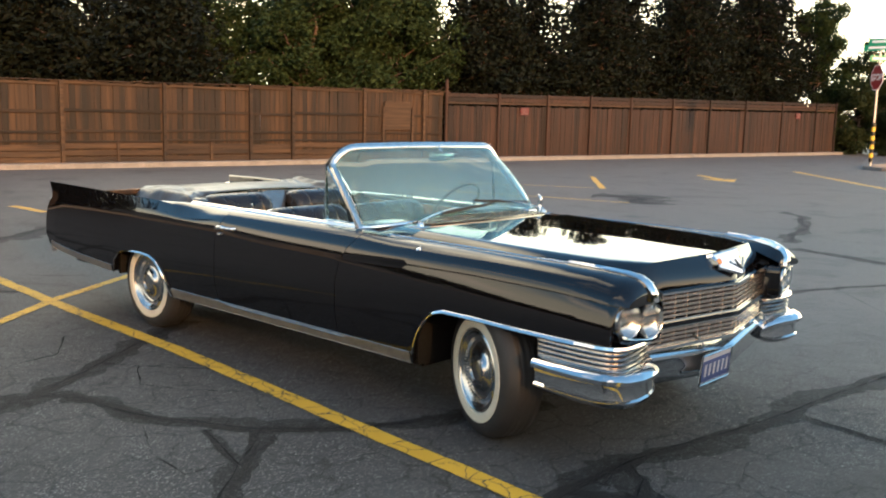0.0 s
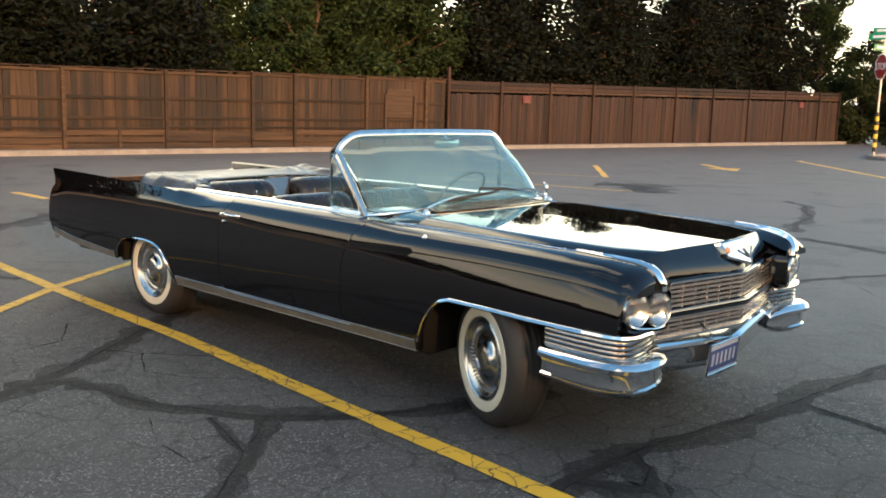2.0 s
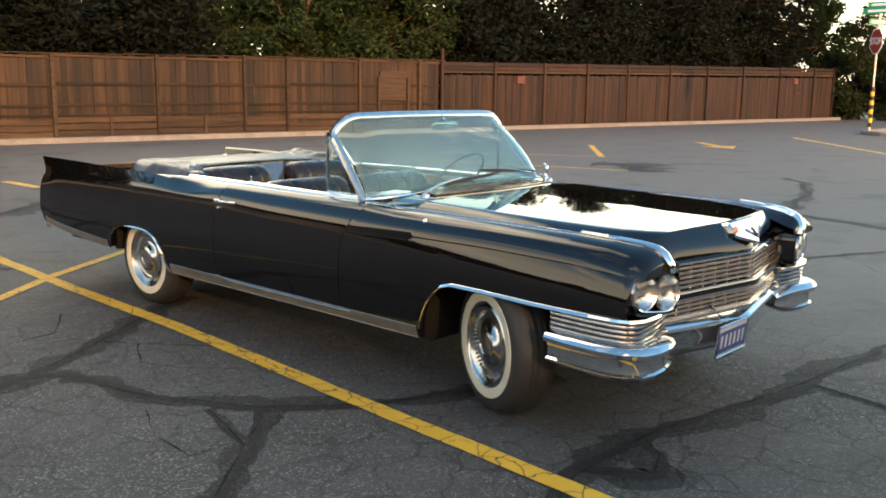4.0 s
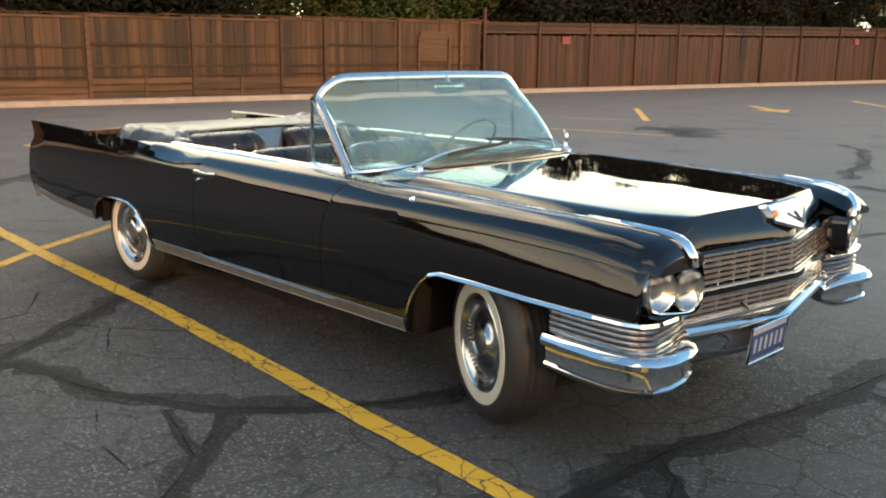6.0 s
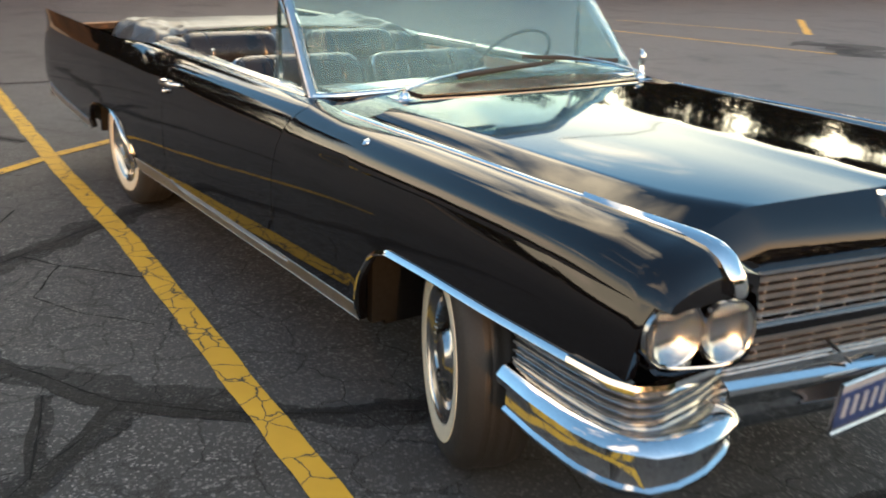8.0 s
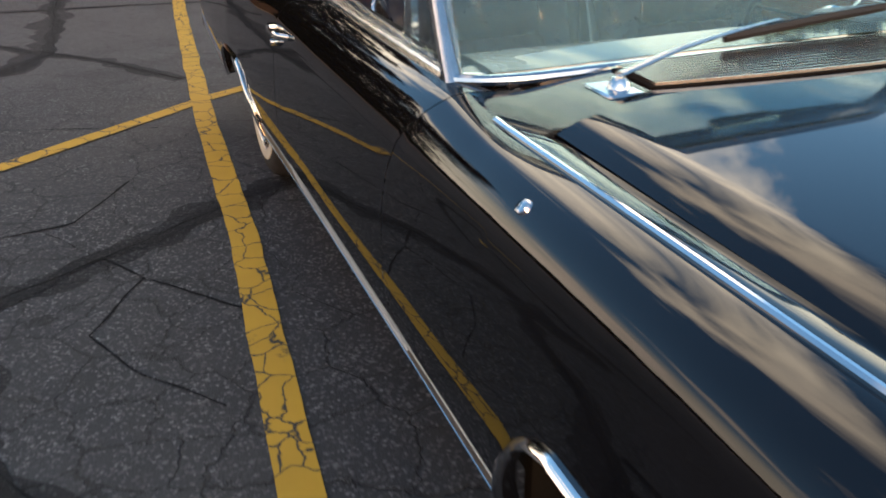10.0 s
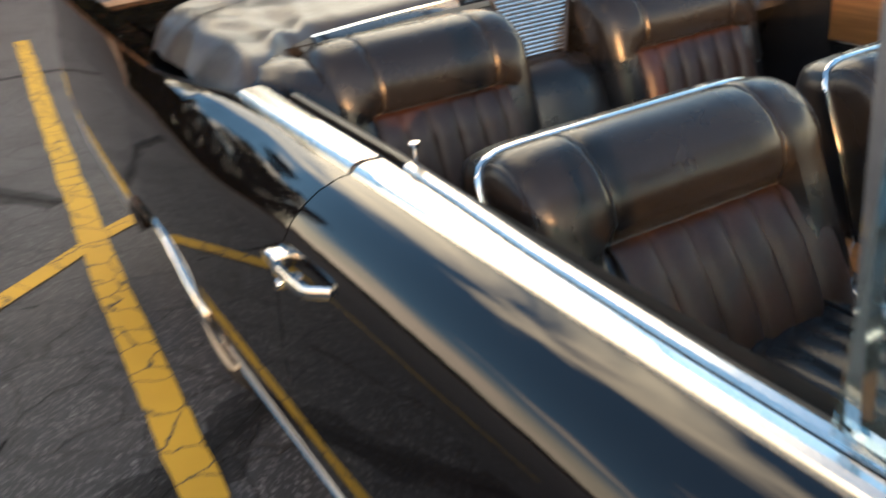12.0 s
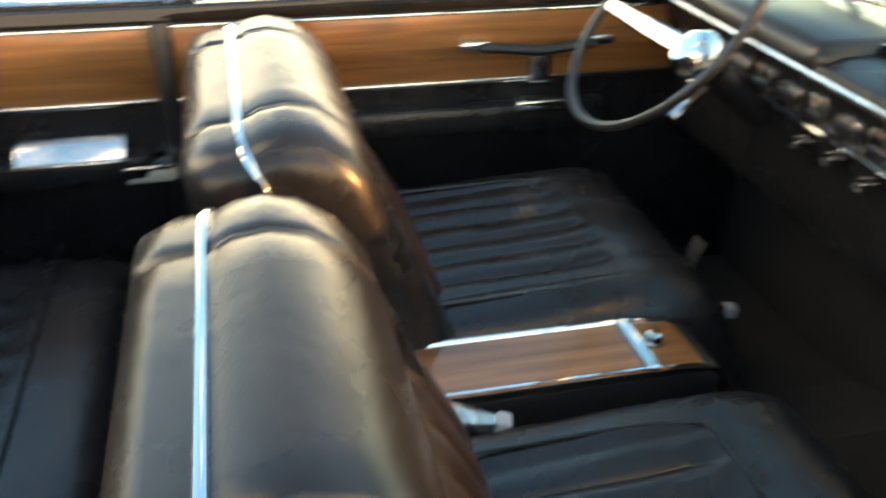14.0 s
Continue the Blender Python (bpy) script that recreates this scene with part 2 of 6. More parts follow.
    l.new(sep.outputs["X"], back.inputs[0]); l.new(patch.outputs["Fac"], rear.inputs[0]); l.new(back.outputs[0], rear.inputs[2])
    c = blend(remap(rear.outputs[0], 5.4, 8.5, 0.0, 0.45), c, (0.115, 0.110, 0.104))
    # broad worn and stained areas
    wide = tex("ShaderNodeTexNoise", 0.9, Detail=7.0, Roughness=0.7, Distortion=0.8)
    c = blend(remap(wide.outputs["Fac"], 0.52, 0.68, 0.0, 0.5), c, (0.014, 0.0137, 0.0133))
    if shade < 1:
        b.inputs["Specular IOR Level"].default_value = 0.25
        dim = n.new("ShaderNodeVectorMath"); dim.operation = "SCALE"; dim.inputs["Scale"].default_value = shade
        l.new(c, dim.inputs[0]); c = dim.outputs[0]
    l.new(c, b.inputs["Base Color"])
    h = n.new("ShaderNodeMath"); h.operation = "SUBTRACT"
    l.new(fine.outputs["Fac"], h.inputs[0]); l.new(both.outputs[0], h.inputs[1])
    h2 = n.new("ShaderNodeMath"); h2.operation = "ADD"; l.new(h.outputs[0], h2.inputs[0]); l.new(stones, h2.inputs[1])
    bp = n.new("ShaderNodeBump"); bp.inputs["Strength"].default_value, bp.inputs["Distance"].default_value = 0.7, 0.005
    l.new(h2.outputs[0], bp.inputs["Height"]); l.new(bp.outputs[0], b.inputs["Normal"])
    return m


def line_paint(name, color):
    """Road paint, worn through to the asphalt along cracks and in flakes."""
    m = mat(name, color, 0.7)
    n, l = m.node_tree.nodes, m.node_tree.links
    b = n["Principled BSDF"]
    co, warp, wob, cell = n.new("ShaderNodeTexCoord"), n.new("ShaderNodeMix"), n.new("ShaderNodeTexNoise"), n.new("ShaderNodeTexVoronoi")
    warp.data_type = "VECTOR"; warp.inputs["Factor"].default_value = 0.16
    wob.inputs["Scale"].default_value, wob.inputs["Detail"].default_value = 5, 5
    cell.feature = "DISTANCE_TO_EDGE"; cell.inputs["Scale"].default_value = 8.0
    l.new(co.outputs["Object"], wob.inputs["Vector"]); l.new(co.outputs["Object"], warp.inputs[4]); l.new(wob.outputs["Color"], warp.inputs[5])
    l.new(warp.outputs[1], cell.inputs["Vector"])
    fl = n.new("ShaderNodeTexNoise"); fl.inputs["Scale"].default_value, fl.inputs["Detail"].default_value, fl.inputs["Roughness"].default_value = 3.0, 9, 0.75
    l.new(co.outputs["Object"], fl.inputs["Vector"])
    r1, r2, mx, add = n.new("ShaderNodeMapRange"), n.new("ShaderNodeMapRange"), n.new("ShaderNodeMix"), n.new("ShaderNodeMath")
    for r, a, c in ((r1, 0.030, 0.008), (r2, 0.60, 0.66)):
        r.inputs["From Min"].default_value, r.inputs["From Max"].default_value = a, c
    add.operation = "MAXIMUM"
    l.new(cell.outputs["Distance"], r1.inputs["Value"]); l.new(fl.outputs["Fac"], r2.inputs["Value"])
    l.new(r1.outputs[0], add.inputs[0]); l.new(r2.outputs[0], add.inputs[1])
    mx.data_type = "RGBA"
    dirt = n.new("ShaderNodeMix"); dirt.data_type = "RGBA"
    dirt.inputs[6].default_value, dirt.inputs[7].default_value = (*color, 1), (*[v * 0.72 for v in color], 1)
    l.new(wob.outputs["Fac"], dirt.inputs["Factor"])
    l.new(dirt.outputs[2], mx.inputs[6]); mx.inputs[7].default_value = (0.04, 0.038, 0.036, 1)
    l.new(add.outputs[0], mx.inputs["Factor"]); l.new(mx.outputs[2], b.inputs["Base Color"])
    bp = n.new("ShaderNodeBump"); bp.inputs["Strength"].default_value, bp.inputs["Distance"].default_value = 0.5, 0.004
    l.new(fl.outputs["Fac"], bp.inputs["Height"]); l.new(bp.outputs[0], b.inputs["Normal"])
    return m


def clear_glass(name, tint, rough=0.0, ior=1.45):
    m = mat(name, tint, rough)
    b = m.node_tree.nodes["Principled BSDF"]
    b.inputs["Transmission Weight"].default_value, b.inputs["IOR"].default_value = 1.0, ior
    return m


def veiled_glass(name, tint, film):
    """Clear glass with a thin bluish diffuse veil, a painted stand-in for reflected sky."""
    m = clear_glass(name, tint)
    n, l = m.node_tree.nodes, m.node_tree.links
    b, out = n["Principled BSDF"], n["Material Output"]
    sky_veil, mix, t, r, co = n.new("ShaderNodeBsdfDiffuse"), n.new("ShaderNodeMixShader"), n.new("ShaderNodeTexNoise"), n.new("ShaderNodeMapRange"), n.new("ShaderNodeTexCoord")
    sky_veil.inputs["Color"].default_value = (0.23, 0.42, 0.51, 1)
    t.inputs["Scale"].default_value, t.inputs["Detail"].default_value = 2.2, 5
    for k, v in (("From Min", 0.3), ("From Max", 0.7), ("To Min", film * 0.6), ("To Max", film * 1.4)):
        r.inputs[k].default_value = v
    l.new(co.outputs["Object"], t.inputs["Vector"]); l.new(t.outputs["Fac"], r.inputs["Value"]); l.new(r.outputs[0], mix.inputs[0])
    l.new(b.outputs[0], mix.inputs[1]); l.new(sky_veil.outputs[0], mix.inputs[2]); l.new(mix.outputs[0], out.inputs["Surface"])
    return m


def gloss(m):
    """A thick polished lacquer."""
    m.node_tree.nodes["Principled BSDF"].inputs["Coat IOR"].default_value = 1.54
    return m


def creased(m, scale=5.0, depth=0.075):
    """Soft folds under the fine grain of used leather."""
    n, l = m.node_tree.nodes, m.node_tree.links
    co, t, bp = n.new("ShaderNodeTexCoord"), n.new("ShaderNodeTexNoise"), n.new("ShaderNodeBump")
    t.inputs["Scale"].default_value, t.inputs["Detail"].default_value, t.inputs["Distortion"].default_value = scale, 3, 1.2
    bp.inputs["Strength"].default_value, bp.inputs["Distance"].default_value = depth, 0.03
    l.new(co.outputs["Object"], t.inputs["Vector"]); l.new(t.outputs["Fac"], bp.inputs["Height"])
    fine = next(x for x in n if x.bl_idname == "ShaderNodeBump" and x != bp)
    l.new(bp.outputs[0], fine.inputs["Normal"])
    return m


M = dict(
    paint=gloss(mat("black_paint", (0.003, 0.003, 0.004), 0.3, coat=1.0, vary=0.25, scale=1.5, spec=0.0)),
    chrome=mat("chrome", (0.76, 0.76, 0.76), 0.07, 1.0, vary=0.06, scale=18),
    satin=mat("brushed_trim", (0.5, 0.49, 0.48), 0.2, 1.0, vary=0.12, scale=20),
    bright=mat("bright_bars", (0.78, 0.75, 0.71), 0.2, 1.0, vary=0.1, scale=20),
    hubcap=mat("polished_hubcap", (0.42, 0.43, 0.44), 0.2, 1.0, vary=0.1, scale=12),
    # copper tint: the low sun's warm reflection is put into the metal's colour
    warm_lit_grille=mat("warm_lit_bars", (0.80, 0.68, 0.58), 0.24, 1.0, vary=0.12, scale=20),
    sill=mat("dull_metal", (0.36, 0.355, 0.35), 0.42, 1.0, vary=0.2, scale=16),
    rubber=mat("rubber", (0.012, 0.012, 0.012), 0.62, vary=0.3, scale=14, bump=0.15, bump_scale=120),
    white=mat("whitewall", (0.50, 0.48, 0.39), 0.5, vary=0.12, scale=10),
    dark=mat("dark_underside", (0.008, 0.008, 0.008), 0.9, vary=0.4, scale=6, spec=0.1),
    leather=creased(mat("black_leather", (0.0105, 0.0106, 0.0118), 0.27, vary=0.25, scale=7, bump=0.06, bump_scale=260, spec=0.42)),
    pleat=creased(mat("pleated_leather", (0.027, 0.0118, 0.007), 0.42, vary=0.25, scale=9, bump=0.14, bump_scale=260), 8.0, 0.05),
    carpet=mat("black_carpet", (0.005, 0.005, 0.005), 0.95, vary=0.4, scale=30, bump=0.6, bump_scale=400),
    vinyl=mat("grey_vinyl", (0.030, 0.030, 0.031), 0.34, vary=0.25, scale=5, bump=0.12, bump_scale=35),
    veneer=wood("walnut_veneer", (0.10, 0.042, 0.012), (0.27, 0.13, 0.042), 42.0, "x", 0.3, 0.08, coat=0.4),
    plastic=mat("black_plastic", (0.012, 0.012, 0.013), 0.3, vary=0.2, scale=12),
    lens=clear_glass("clear_glass", (0.97, 0.99, 1.0)),
    screen=veiled_glass("tinted_glass", (0.66, 0.87, 0.93), 0.11),
    vent_pane=veiled_glass("vent_glass", (0.86, 0.93, 0.94), 0.02),
    red=mat("red_lens", (0.35, 0.01, 0.01), 0.1, coat=1.0, vary=0.2, scale=30),
    amber=mat("amber_lens", (0.6, 0.22, 0.02), 0.15, coat=1.0, vary=0.2, scale=30),
    plate=mat("plate_white", (0.36, 0.37, 0.41), 0.35, vary=0.08, scale=12),
    plate_ink=mat("plate_blue", (0.03, 0.05, 0.16), 0.35, vary=0.1, scale=12),
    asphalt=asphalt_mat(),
    crack=mat("open_crack", (0.016, 0.016, 0.016), 0.95, vary=0.4, scale=30, spec=0.1),
    tar=asphalt_mat("tar", 0.24, False),
    tar_edge=asphalt_mat("thin_tar", 0.52, True),
    earth=mat("dark_earth", (0.021, 0.019, 0.016), 0.9, vary=0.5, scale=3, bump=0.3, bump_scale=20),
    yellow=line_paint("yellow_paint", (0.62, 0.385, 0.014)),
    far_yellow=mat("yellow_marking", (0.62, 0.38, 0.06), 0.7, vary=0.35, scale=4),
    concrete=mat("concrete", (0.20, 0.192, 0.182), 0.85, vary=0.3, scale=2.5, bump=0.4, bump_scale=40),
    fence_wood=wood("fence_cedar", (0.0065, 0.0037, 0.0017), (0.040, 0.0205, 0.0066), 9.0, "z", 0.8, 0.4, 0.62, stain=(0.020, 0.012, 0.008)),
    fence_red=wood("fence_redwood", (0.007, 0.0034, 0.0017), (0.035, 0.0145, 0.0062), 14.0, "z", 0.8, 0.4, 0.60, stain=(0.025, 0.014, 0.011)),
    rail_wood=wood("fence_rail", (0.013, 0.0072, 0.0032), (0.056, 0.0315, 0.0125), 14.0, "y", 0.8, 0.4, 0.45),
    # darker copy of the rail wood, with the shadow bands put into its colour
    rail_dark=wood("fence_rail_shaded", (0.006, 0.0036, 0.0018), (0.024, 0.0132, 0.0056), 14.0, "y", 0.85, 0.4, 0.4),
    bark=mat("bark", (0.075, 0.048, 0.034), 0.9, vary=0.5, scale=5, bump=0.9, bump_scale=14),
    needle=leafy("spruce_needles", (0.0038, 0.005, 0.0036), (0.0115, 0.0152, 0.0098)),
    leaf=leafy("green_leaves", (0.010, 0.017, 0.006), (0.034, 0.052, 0.018)),
    hedge=leafy("hedge_leaves", (0.01, 0.016, 0.007), (0.035, 0.045, 0.018)),
    sign_red=mat("sign_red", (0.20, 0.010, 0.010), 0.4, vary=0.15, scale=6),
    notice_red=mat("notice_red", (0.085, 0.006, 0.006), 0.5, vary=0.2, scale=6),
    notice_white=mat("notice_white", (0.16, 0.13, 0.12), 0.5, vary=0.2, scale=6),
    sign_green=mat("sign_green", (0.03, 0.26, 0.13), 0.4, vary=0.15, scale=6),
    sign_white=mat("sign_white", (0.8, 0.8, 0.8), 0.4, vary=0.06, scale=6),
    steel=mat("galvanised_steel", (0.42, 0.43, 0.44), 0.45, 0.8, vary=0.2, scale=9),
    sign_yellow=mat("sign_yellow", (0.75, 0.5, 0.02), 0.4, vary=0.1, scale=6),
)


# ---- mesh helpers ----
class MB:
    """Collects vertices and faces for one mesh."""

    def __init__(self):
        self.v, self.f = [], []

    def add(self, verts, faces):
        k = len(self.v)
        self.v += [tuple(p) for p in verts]
        self.f += [tuple(i + k for i in face) for face in faces]
        return self

    def grid(self, rows, around=False, along=False):
        r, c = len(rows), len(rows[0])
        faces = []
        for i in range(r if along else r - 1):
            for j in range(c if around else c - 1):
                a, b = i % r, (i + 1) % r
                faces.append((a * c + j, a * c + (j + 1) % c, b * c + (j + 1) % c, b * c + j))
        return self.add([p for row in rows for p in row], faces)

    def cap(self, ring):
        return self.add(ring, [tuple(range(len(ring)))])

    def box(self, lo, hi, m=None):
        x0, y0, z0 = lo
        x1, y1, z1 = hi
        vs = [(x0, y0, z0), (x1, y0, z0), (x1, y1, z0), (x0, y1, z0), (x0, y0, z1), (x1, y0, z1), (x1, y1, z1), (x0, y1, z1)]
        if m is not None:
            vs = [m @ Vector(p) for p in vs]
        return self.add(vs, [(0, 3, 2, 1), (4, 5, 6, 7), (0, 1, 5, 4), (1, 2, 6, 5), (2, 3, 7, 6), (3, 0, 4, 7)])

    def tube(self, path, radius, sides=8, flat=1.0, up=(0, 0, 1), caps=True, closed=False):
        """A round or flattened rod along a path; radius may be a list."""
        P = [Vector(p) for p in path]
        rad = radius if isinstance(radius, (list, tuple)) else [radius] * len(P)
        rows = []
        for i, p in enumerate(P):
            if closed:
                d = P[(i + 1) % len(P)] - P[i - 1]
            else:
                d = P[min(i + 1, len(P) - 1)] - P[max(i - 1, 0)]
            d.normalize()
            u = Vector(up)
            if abs(d.dot(u)) > 0.95:
                u = Vector((1, 0, 0)) if abs(d.x) < 0.9 else Vector((0, 1, 0))
            s = d.cross(u).normalized()
            w = s.cross(d)
            rows.append([p + rad[i] * (math.cos(a) * s + flat * math.sin(a) * w) for a in (2 * math.pi * k / sides for k in range(sides))])
        self.grid(rows, around=True, along=closed)
        if caps and not closed:
            self.cap(rows[0][::-1]); self.cap(rows[-1])
        return self

    def strip(self, path, profile, up=(0, 0, 1), caps=True):
        """A profile of (out, rise) points swept along a path; out points to the path's right seen along up."""
        P = [Vector(p) for p in path]
        rows = []
        for i, p in enumerate(P):
            d = (P[min(i + 1, len(P) - 1)] - P[max(i - 1, 0)]).normalized()
            u = Vector(up)
            s = d.cross(u).normalized()
            w = s.cross(d)
            rows.append([p + o * s + r * w for o, r in profile])
        self.grid(rows, around=True)
        if caps:
            self.cap(rows[0][::-1]); self.cap(rows[-1])
        return self

    def lathe(self, profile, m, sides=40):
        """(radius, height) points turned round the local z axis of m."""
        rows = [[m @ Vector((r * math.cos(a), r * math.sin(a), h)) for a in (2 * math.pi * k / sides for k in range(sides))] for r, h in profile]
        return self.grid(rows, around=True)

    def mirror(self):
        out = MB()
        out.v = [(x, -y, z) for x, y, z in self.v]
        out.f = [tuple(reversed(face)) for face in self.f]
        return out

    def mesh(self, name, material, angle=35, smooth=True, fix=True):
        me = bpy.data.meshes.new(name)
        me.from_pydata([tuple(p) for p in self.v], [], self.f)
        if fix:
            bm = bmesh.new(); bm.from_mesh(me)
            bmesh.ops.remove_doubles(bm, verts=bm.verts, dist=1e-5)
            bmesh.ops.recalc_face_normals(bm, faces=bm.faces)
            bm.to_mesh(me); bm.free()
        me.materials.append(material)
        if smooth:
            me.polygons.foreach_set("use_smooth", [True] * len(me.polygons))
            me.set_sharp_from_angle(angle=radians(angle))
        return me


def part(name, mb, material, parent=None, label="", angle=35, smooth=True, fix=True):
    ob = new(name, mb.mesh(name, material, angle, smooth, fix) if isinstance(mb, MB) else mb)
    if parent:
        ob.parent = parent
    if label:
        ob["label"] = label
    return ob


def rounded(lo, hi, r, seg=3, m=None):
    """A box with rounded edges."""
    bm = bmesh.new()
    bmesh.ops.create_cube(bm, size=1.0)
    for v in bm.verts:
        v.co = Vector([(a + b) / 2 + c * (b - a) for a, b, c in zip(lo, hi, v.co)])
    bmesh.ops.bevel(bm, geom=list(bm.edges), offset=r, segments=seg, profile=0.5, affect="EDGES")
    mb = MB()
    bm.verts.index_update()
    mb.add([m @ v.co if m is not None else v.co for v in bm.verts], [[v.index for v in face.verts] for face in bm.faces])
    bm.free()
    return mb


def thing(name, label, category, group="", at=(0, 0, 0)):
    ob = new(name)
    ob.location = at
    return tagged(ob, label, category, group)


def curve(x, pts):
    return float(np.interp(x, [p[0] for p in pts], [p[1] for p in pts]))


# ---- ground ----
g = MB()
edge = [-900, -200, -60, -24, -12, -6, -3, 0, 3, 6, 12, 24, 60, 200, 900]
g.grid([[(x, y, 0) for x in edge] for y in edge])
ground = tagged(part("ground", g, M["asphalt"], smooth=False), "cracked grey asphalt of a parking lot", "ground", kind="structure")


def ribbon(path, width, z, seed=0, ragged=0.0):
    """A flat band along a path on the ground, wandering a little, with uneven edges."""
    P = [Vector((x, y, 0)) for x, y in path]
    dense = []
    for a, b in zip(P, P[1:]):
        n = max(1, int((b - a).length / 0.035)) if ragged else 1
        dense += [a.lerp(b, k / n) for k in range(n)]
    dense.append(P[-1])
    left, right = [], []
    for i, p in enumerate(dense):
        d = (dense[min(i + 1, len(dense) - 1)] - dense[max(i - 1, 0)]).normalized()
        s = Vector((-d.y, d.x, 0))
        q = [noise.noise((p.x * f + seed, p.y * f, seed * 3.1 + r)) * w for f, w, r in ((3.0, 1.6, 0), (9.0, 0.9, 5), (30.0, 0.5, 9))]
        e = [noise.noise((p.x * f - seed, p.y * f, seed * 1.7 + r)) * w for f, w, r in ((3.5, 1.3, 20), (11.0, 0.8, 25), (37.0, 0.5, 29))]
        p = p + s * ragged * 3.5 * (noise.noise((p.x * 1.9, p.y * 1.9, seed * 0.7)) + 0.5 * noise.noise((p.x * 5.3, p.y * 5.3, seed * 0.9)))
        left.append(p + s * (width / 2 + ragged * sum(q)))
        right.append(p - s * (width / 2 + ragged * sum(e)))
    return MB().grid([[(*p.xy, z) for p in left], [(*p.xy, z) for p in right]])


TAR = [
    ([(-2.231, -2.42), (-2.094, -2.099), (-1.452, -1.972), (-0.877, -1.659), (-0.569, -1.307), (-0.283, -0.821), (-0.1, -0.2)], 0.09),
    ([(-3.3, -0.6), (-3.05, -0.95), (-2.80, -1.33), (-2.46, -1.817), (-2.174, -2.257), (-2.13, -2.46), (-2.0, -3.4)], 0.11),
    ([(-0.853, -1.659), (-0.539, -2.023), (-0.295, -2.283), (0.1, -2.8)], 0.07),
    ([(-1.054, -1.866), (-0.742, -1.976), (-0.539, -2.023)], 0.035),
    ([(1.5, 3.2), (1.171, 1.86), (1.023, 0.957), (0.996, 0.591), (0.795, -0.306), (0.739, -0.763), (0.727, -1.262), (0.9, -1.9)], 0.09),
    ([(1.0, 0.665), (1.271, 0.604), (1.9, 0.46)], 0.04),
    ([(0.679, -0.662), (0.891, -0.819), (0.974, -1.015), (0.727, -1.2)], 0.11),
    ([(-3.703, 12.71), (-3.1, 11.9), (-2.736, 10.961), (-2.45, 10.3), (-2.2, 9.0), (-1.874, 8.198)], 0.12),
    ([(-1.6, 7.7), (-1.285, 7.425), (-0.861, 7.42), (0.3, 7.0)], 0.12),
    ([(-7.9, 12.5), (-7.191, 12.9), (-6.075, 11.768)], 0.5),
    ([(-8.599, 0.155), (-8.946, 0.579), (-9.7, 1.6)], 0.2),
    ([(-0.5, 4.3), (0.108, 5.607), (0.5, 6.6)], 0.05),
    ([(-6.9, -2.4), (-6.302, -1.848), (-5.867, -1.479), (-5.207, -1.06)], 0.07),
    ([(-9.5, -1.8), (-8.133, -1.865), (-6.313, -1.864), (-5.6, -2.3)], 0.12),
    ([(-8.242, -3.0), (-8.186, -1.656), (-8.05, -0.2), (-8.6, 0.155)], 0.06),
    ([(-4.9, -2.9), (-6.313, -1.864)], 0.06),
]
seal, smear = MB(), MB()
for k, (way, w) in enumerate(TAR):
    r = ribbon(way, w * 0.75, 0.0036 + 0.0003 * (k % 4), k, w * 0.20)
    seal.add(r.v, r.f)
    r = ribbon(way, w * 1.8, 0.0012 + 0.0003 * (k % 4), 31 + k, w * 0.42)
    smear.add(r.v, r.f)
tagged(part("tar_seams", seal, M["tar"], smooth=False, fix=False), "dark tar bands sealing cracks in the asphalt", "tar seam", kind="stuff")
tagged(part("tar_smears", smear, M["tar_edge"], smooth=False, fix=False), "thin tar worn out beside the seams", "tar seam", kind="stuff")
hair = MB()
CRACKS = [
    [(-1.327, -2.06), (-0.949, -2.238), (-0.626, -2.252), (-0.602, -2.057)],
    [(-3.4, -1.49), (-3.0, -1.75), (-2.9, -2.1), (-3.2, -2.6)],
    [(-2.36, -1.5), (-2.0, -1.7), (-1.7, -1.55), (-1.45, -1.35)],
    [(-2.9, -1.85), (-2.36, -1.5), (-1.9, -1.14)],
    [(0.2, -2.3), (0.6, -2.6), (0.9, -3.2)], [(1.9, 1.2), (2.6, 2.0), (2.9, 3.3)], [(-0.2, 5.0), (0.6, 4.0), (1.2, 3.4)],
    [(-6.5, -1.3), (-5.6, -0.2), (-5.2, 1.4)], [(-4.2, -1.3), (-4.5, -2.2), (-4.1, -3.0)],
]
for k, way in enumerate(CRACKS + [w for w, _ in TAR[:7]] + [w for w, _ in TAR[12:]]):
    r = ribbon(way, 0.006, 0.0027 if k < len(CRACKS) else 0.0052, 50 + k, 0.007)
    hair.add(r.v, r.f)
tagged(part("asphalt_cracks", hair, M["crack"], smooth=False, fix=False), "thin dark cracks in the worn asphalt", "crack", kind="stuff")


def marking(name, way, width, z, material, label, ragged=0.0, seed=0):
    return tagged(part(name, ribbon(way, width, z, seed, ragged), material, smooth=False, fix=False), label, "road marking", "bay lines", "structure")


marking("parking_line", [(-9.5, -0.70), (-4.6, -1.025), (-2.5, -1.118), (0.55, -1.362), (3.2, -1.56)], 0.112, 0.006, M["yellow"], "worn yellow bay line beside the black car", 0.0028, 3)
marking("parking_line", [(-3.2, -2.83), (-4.62, -1.05)], 0.10, 0.0062, M["yellow"], "worn yellow cross line meeting the bay line", 0.0022, 4)
marking("parking_line", [(-4.68, -0.98), (-5.35, 0.12), (-5.9, 1.1)], 0.10, 0.0062, M["yellow"], "worn yellow cross line behind the black car", 0.0022, 5)
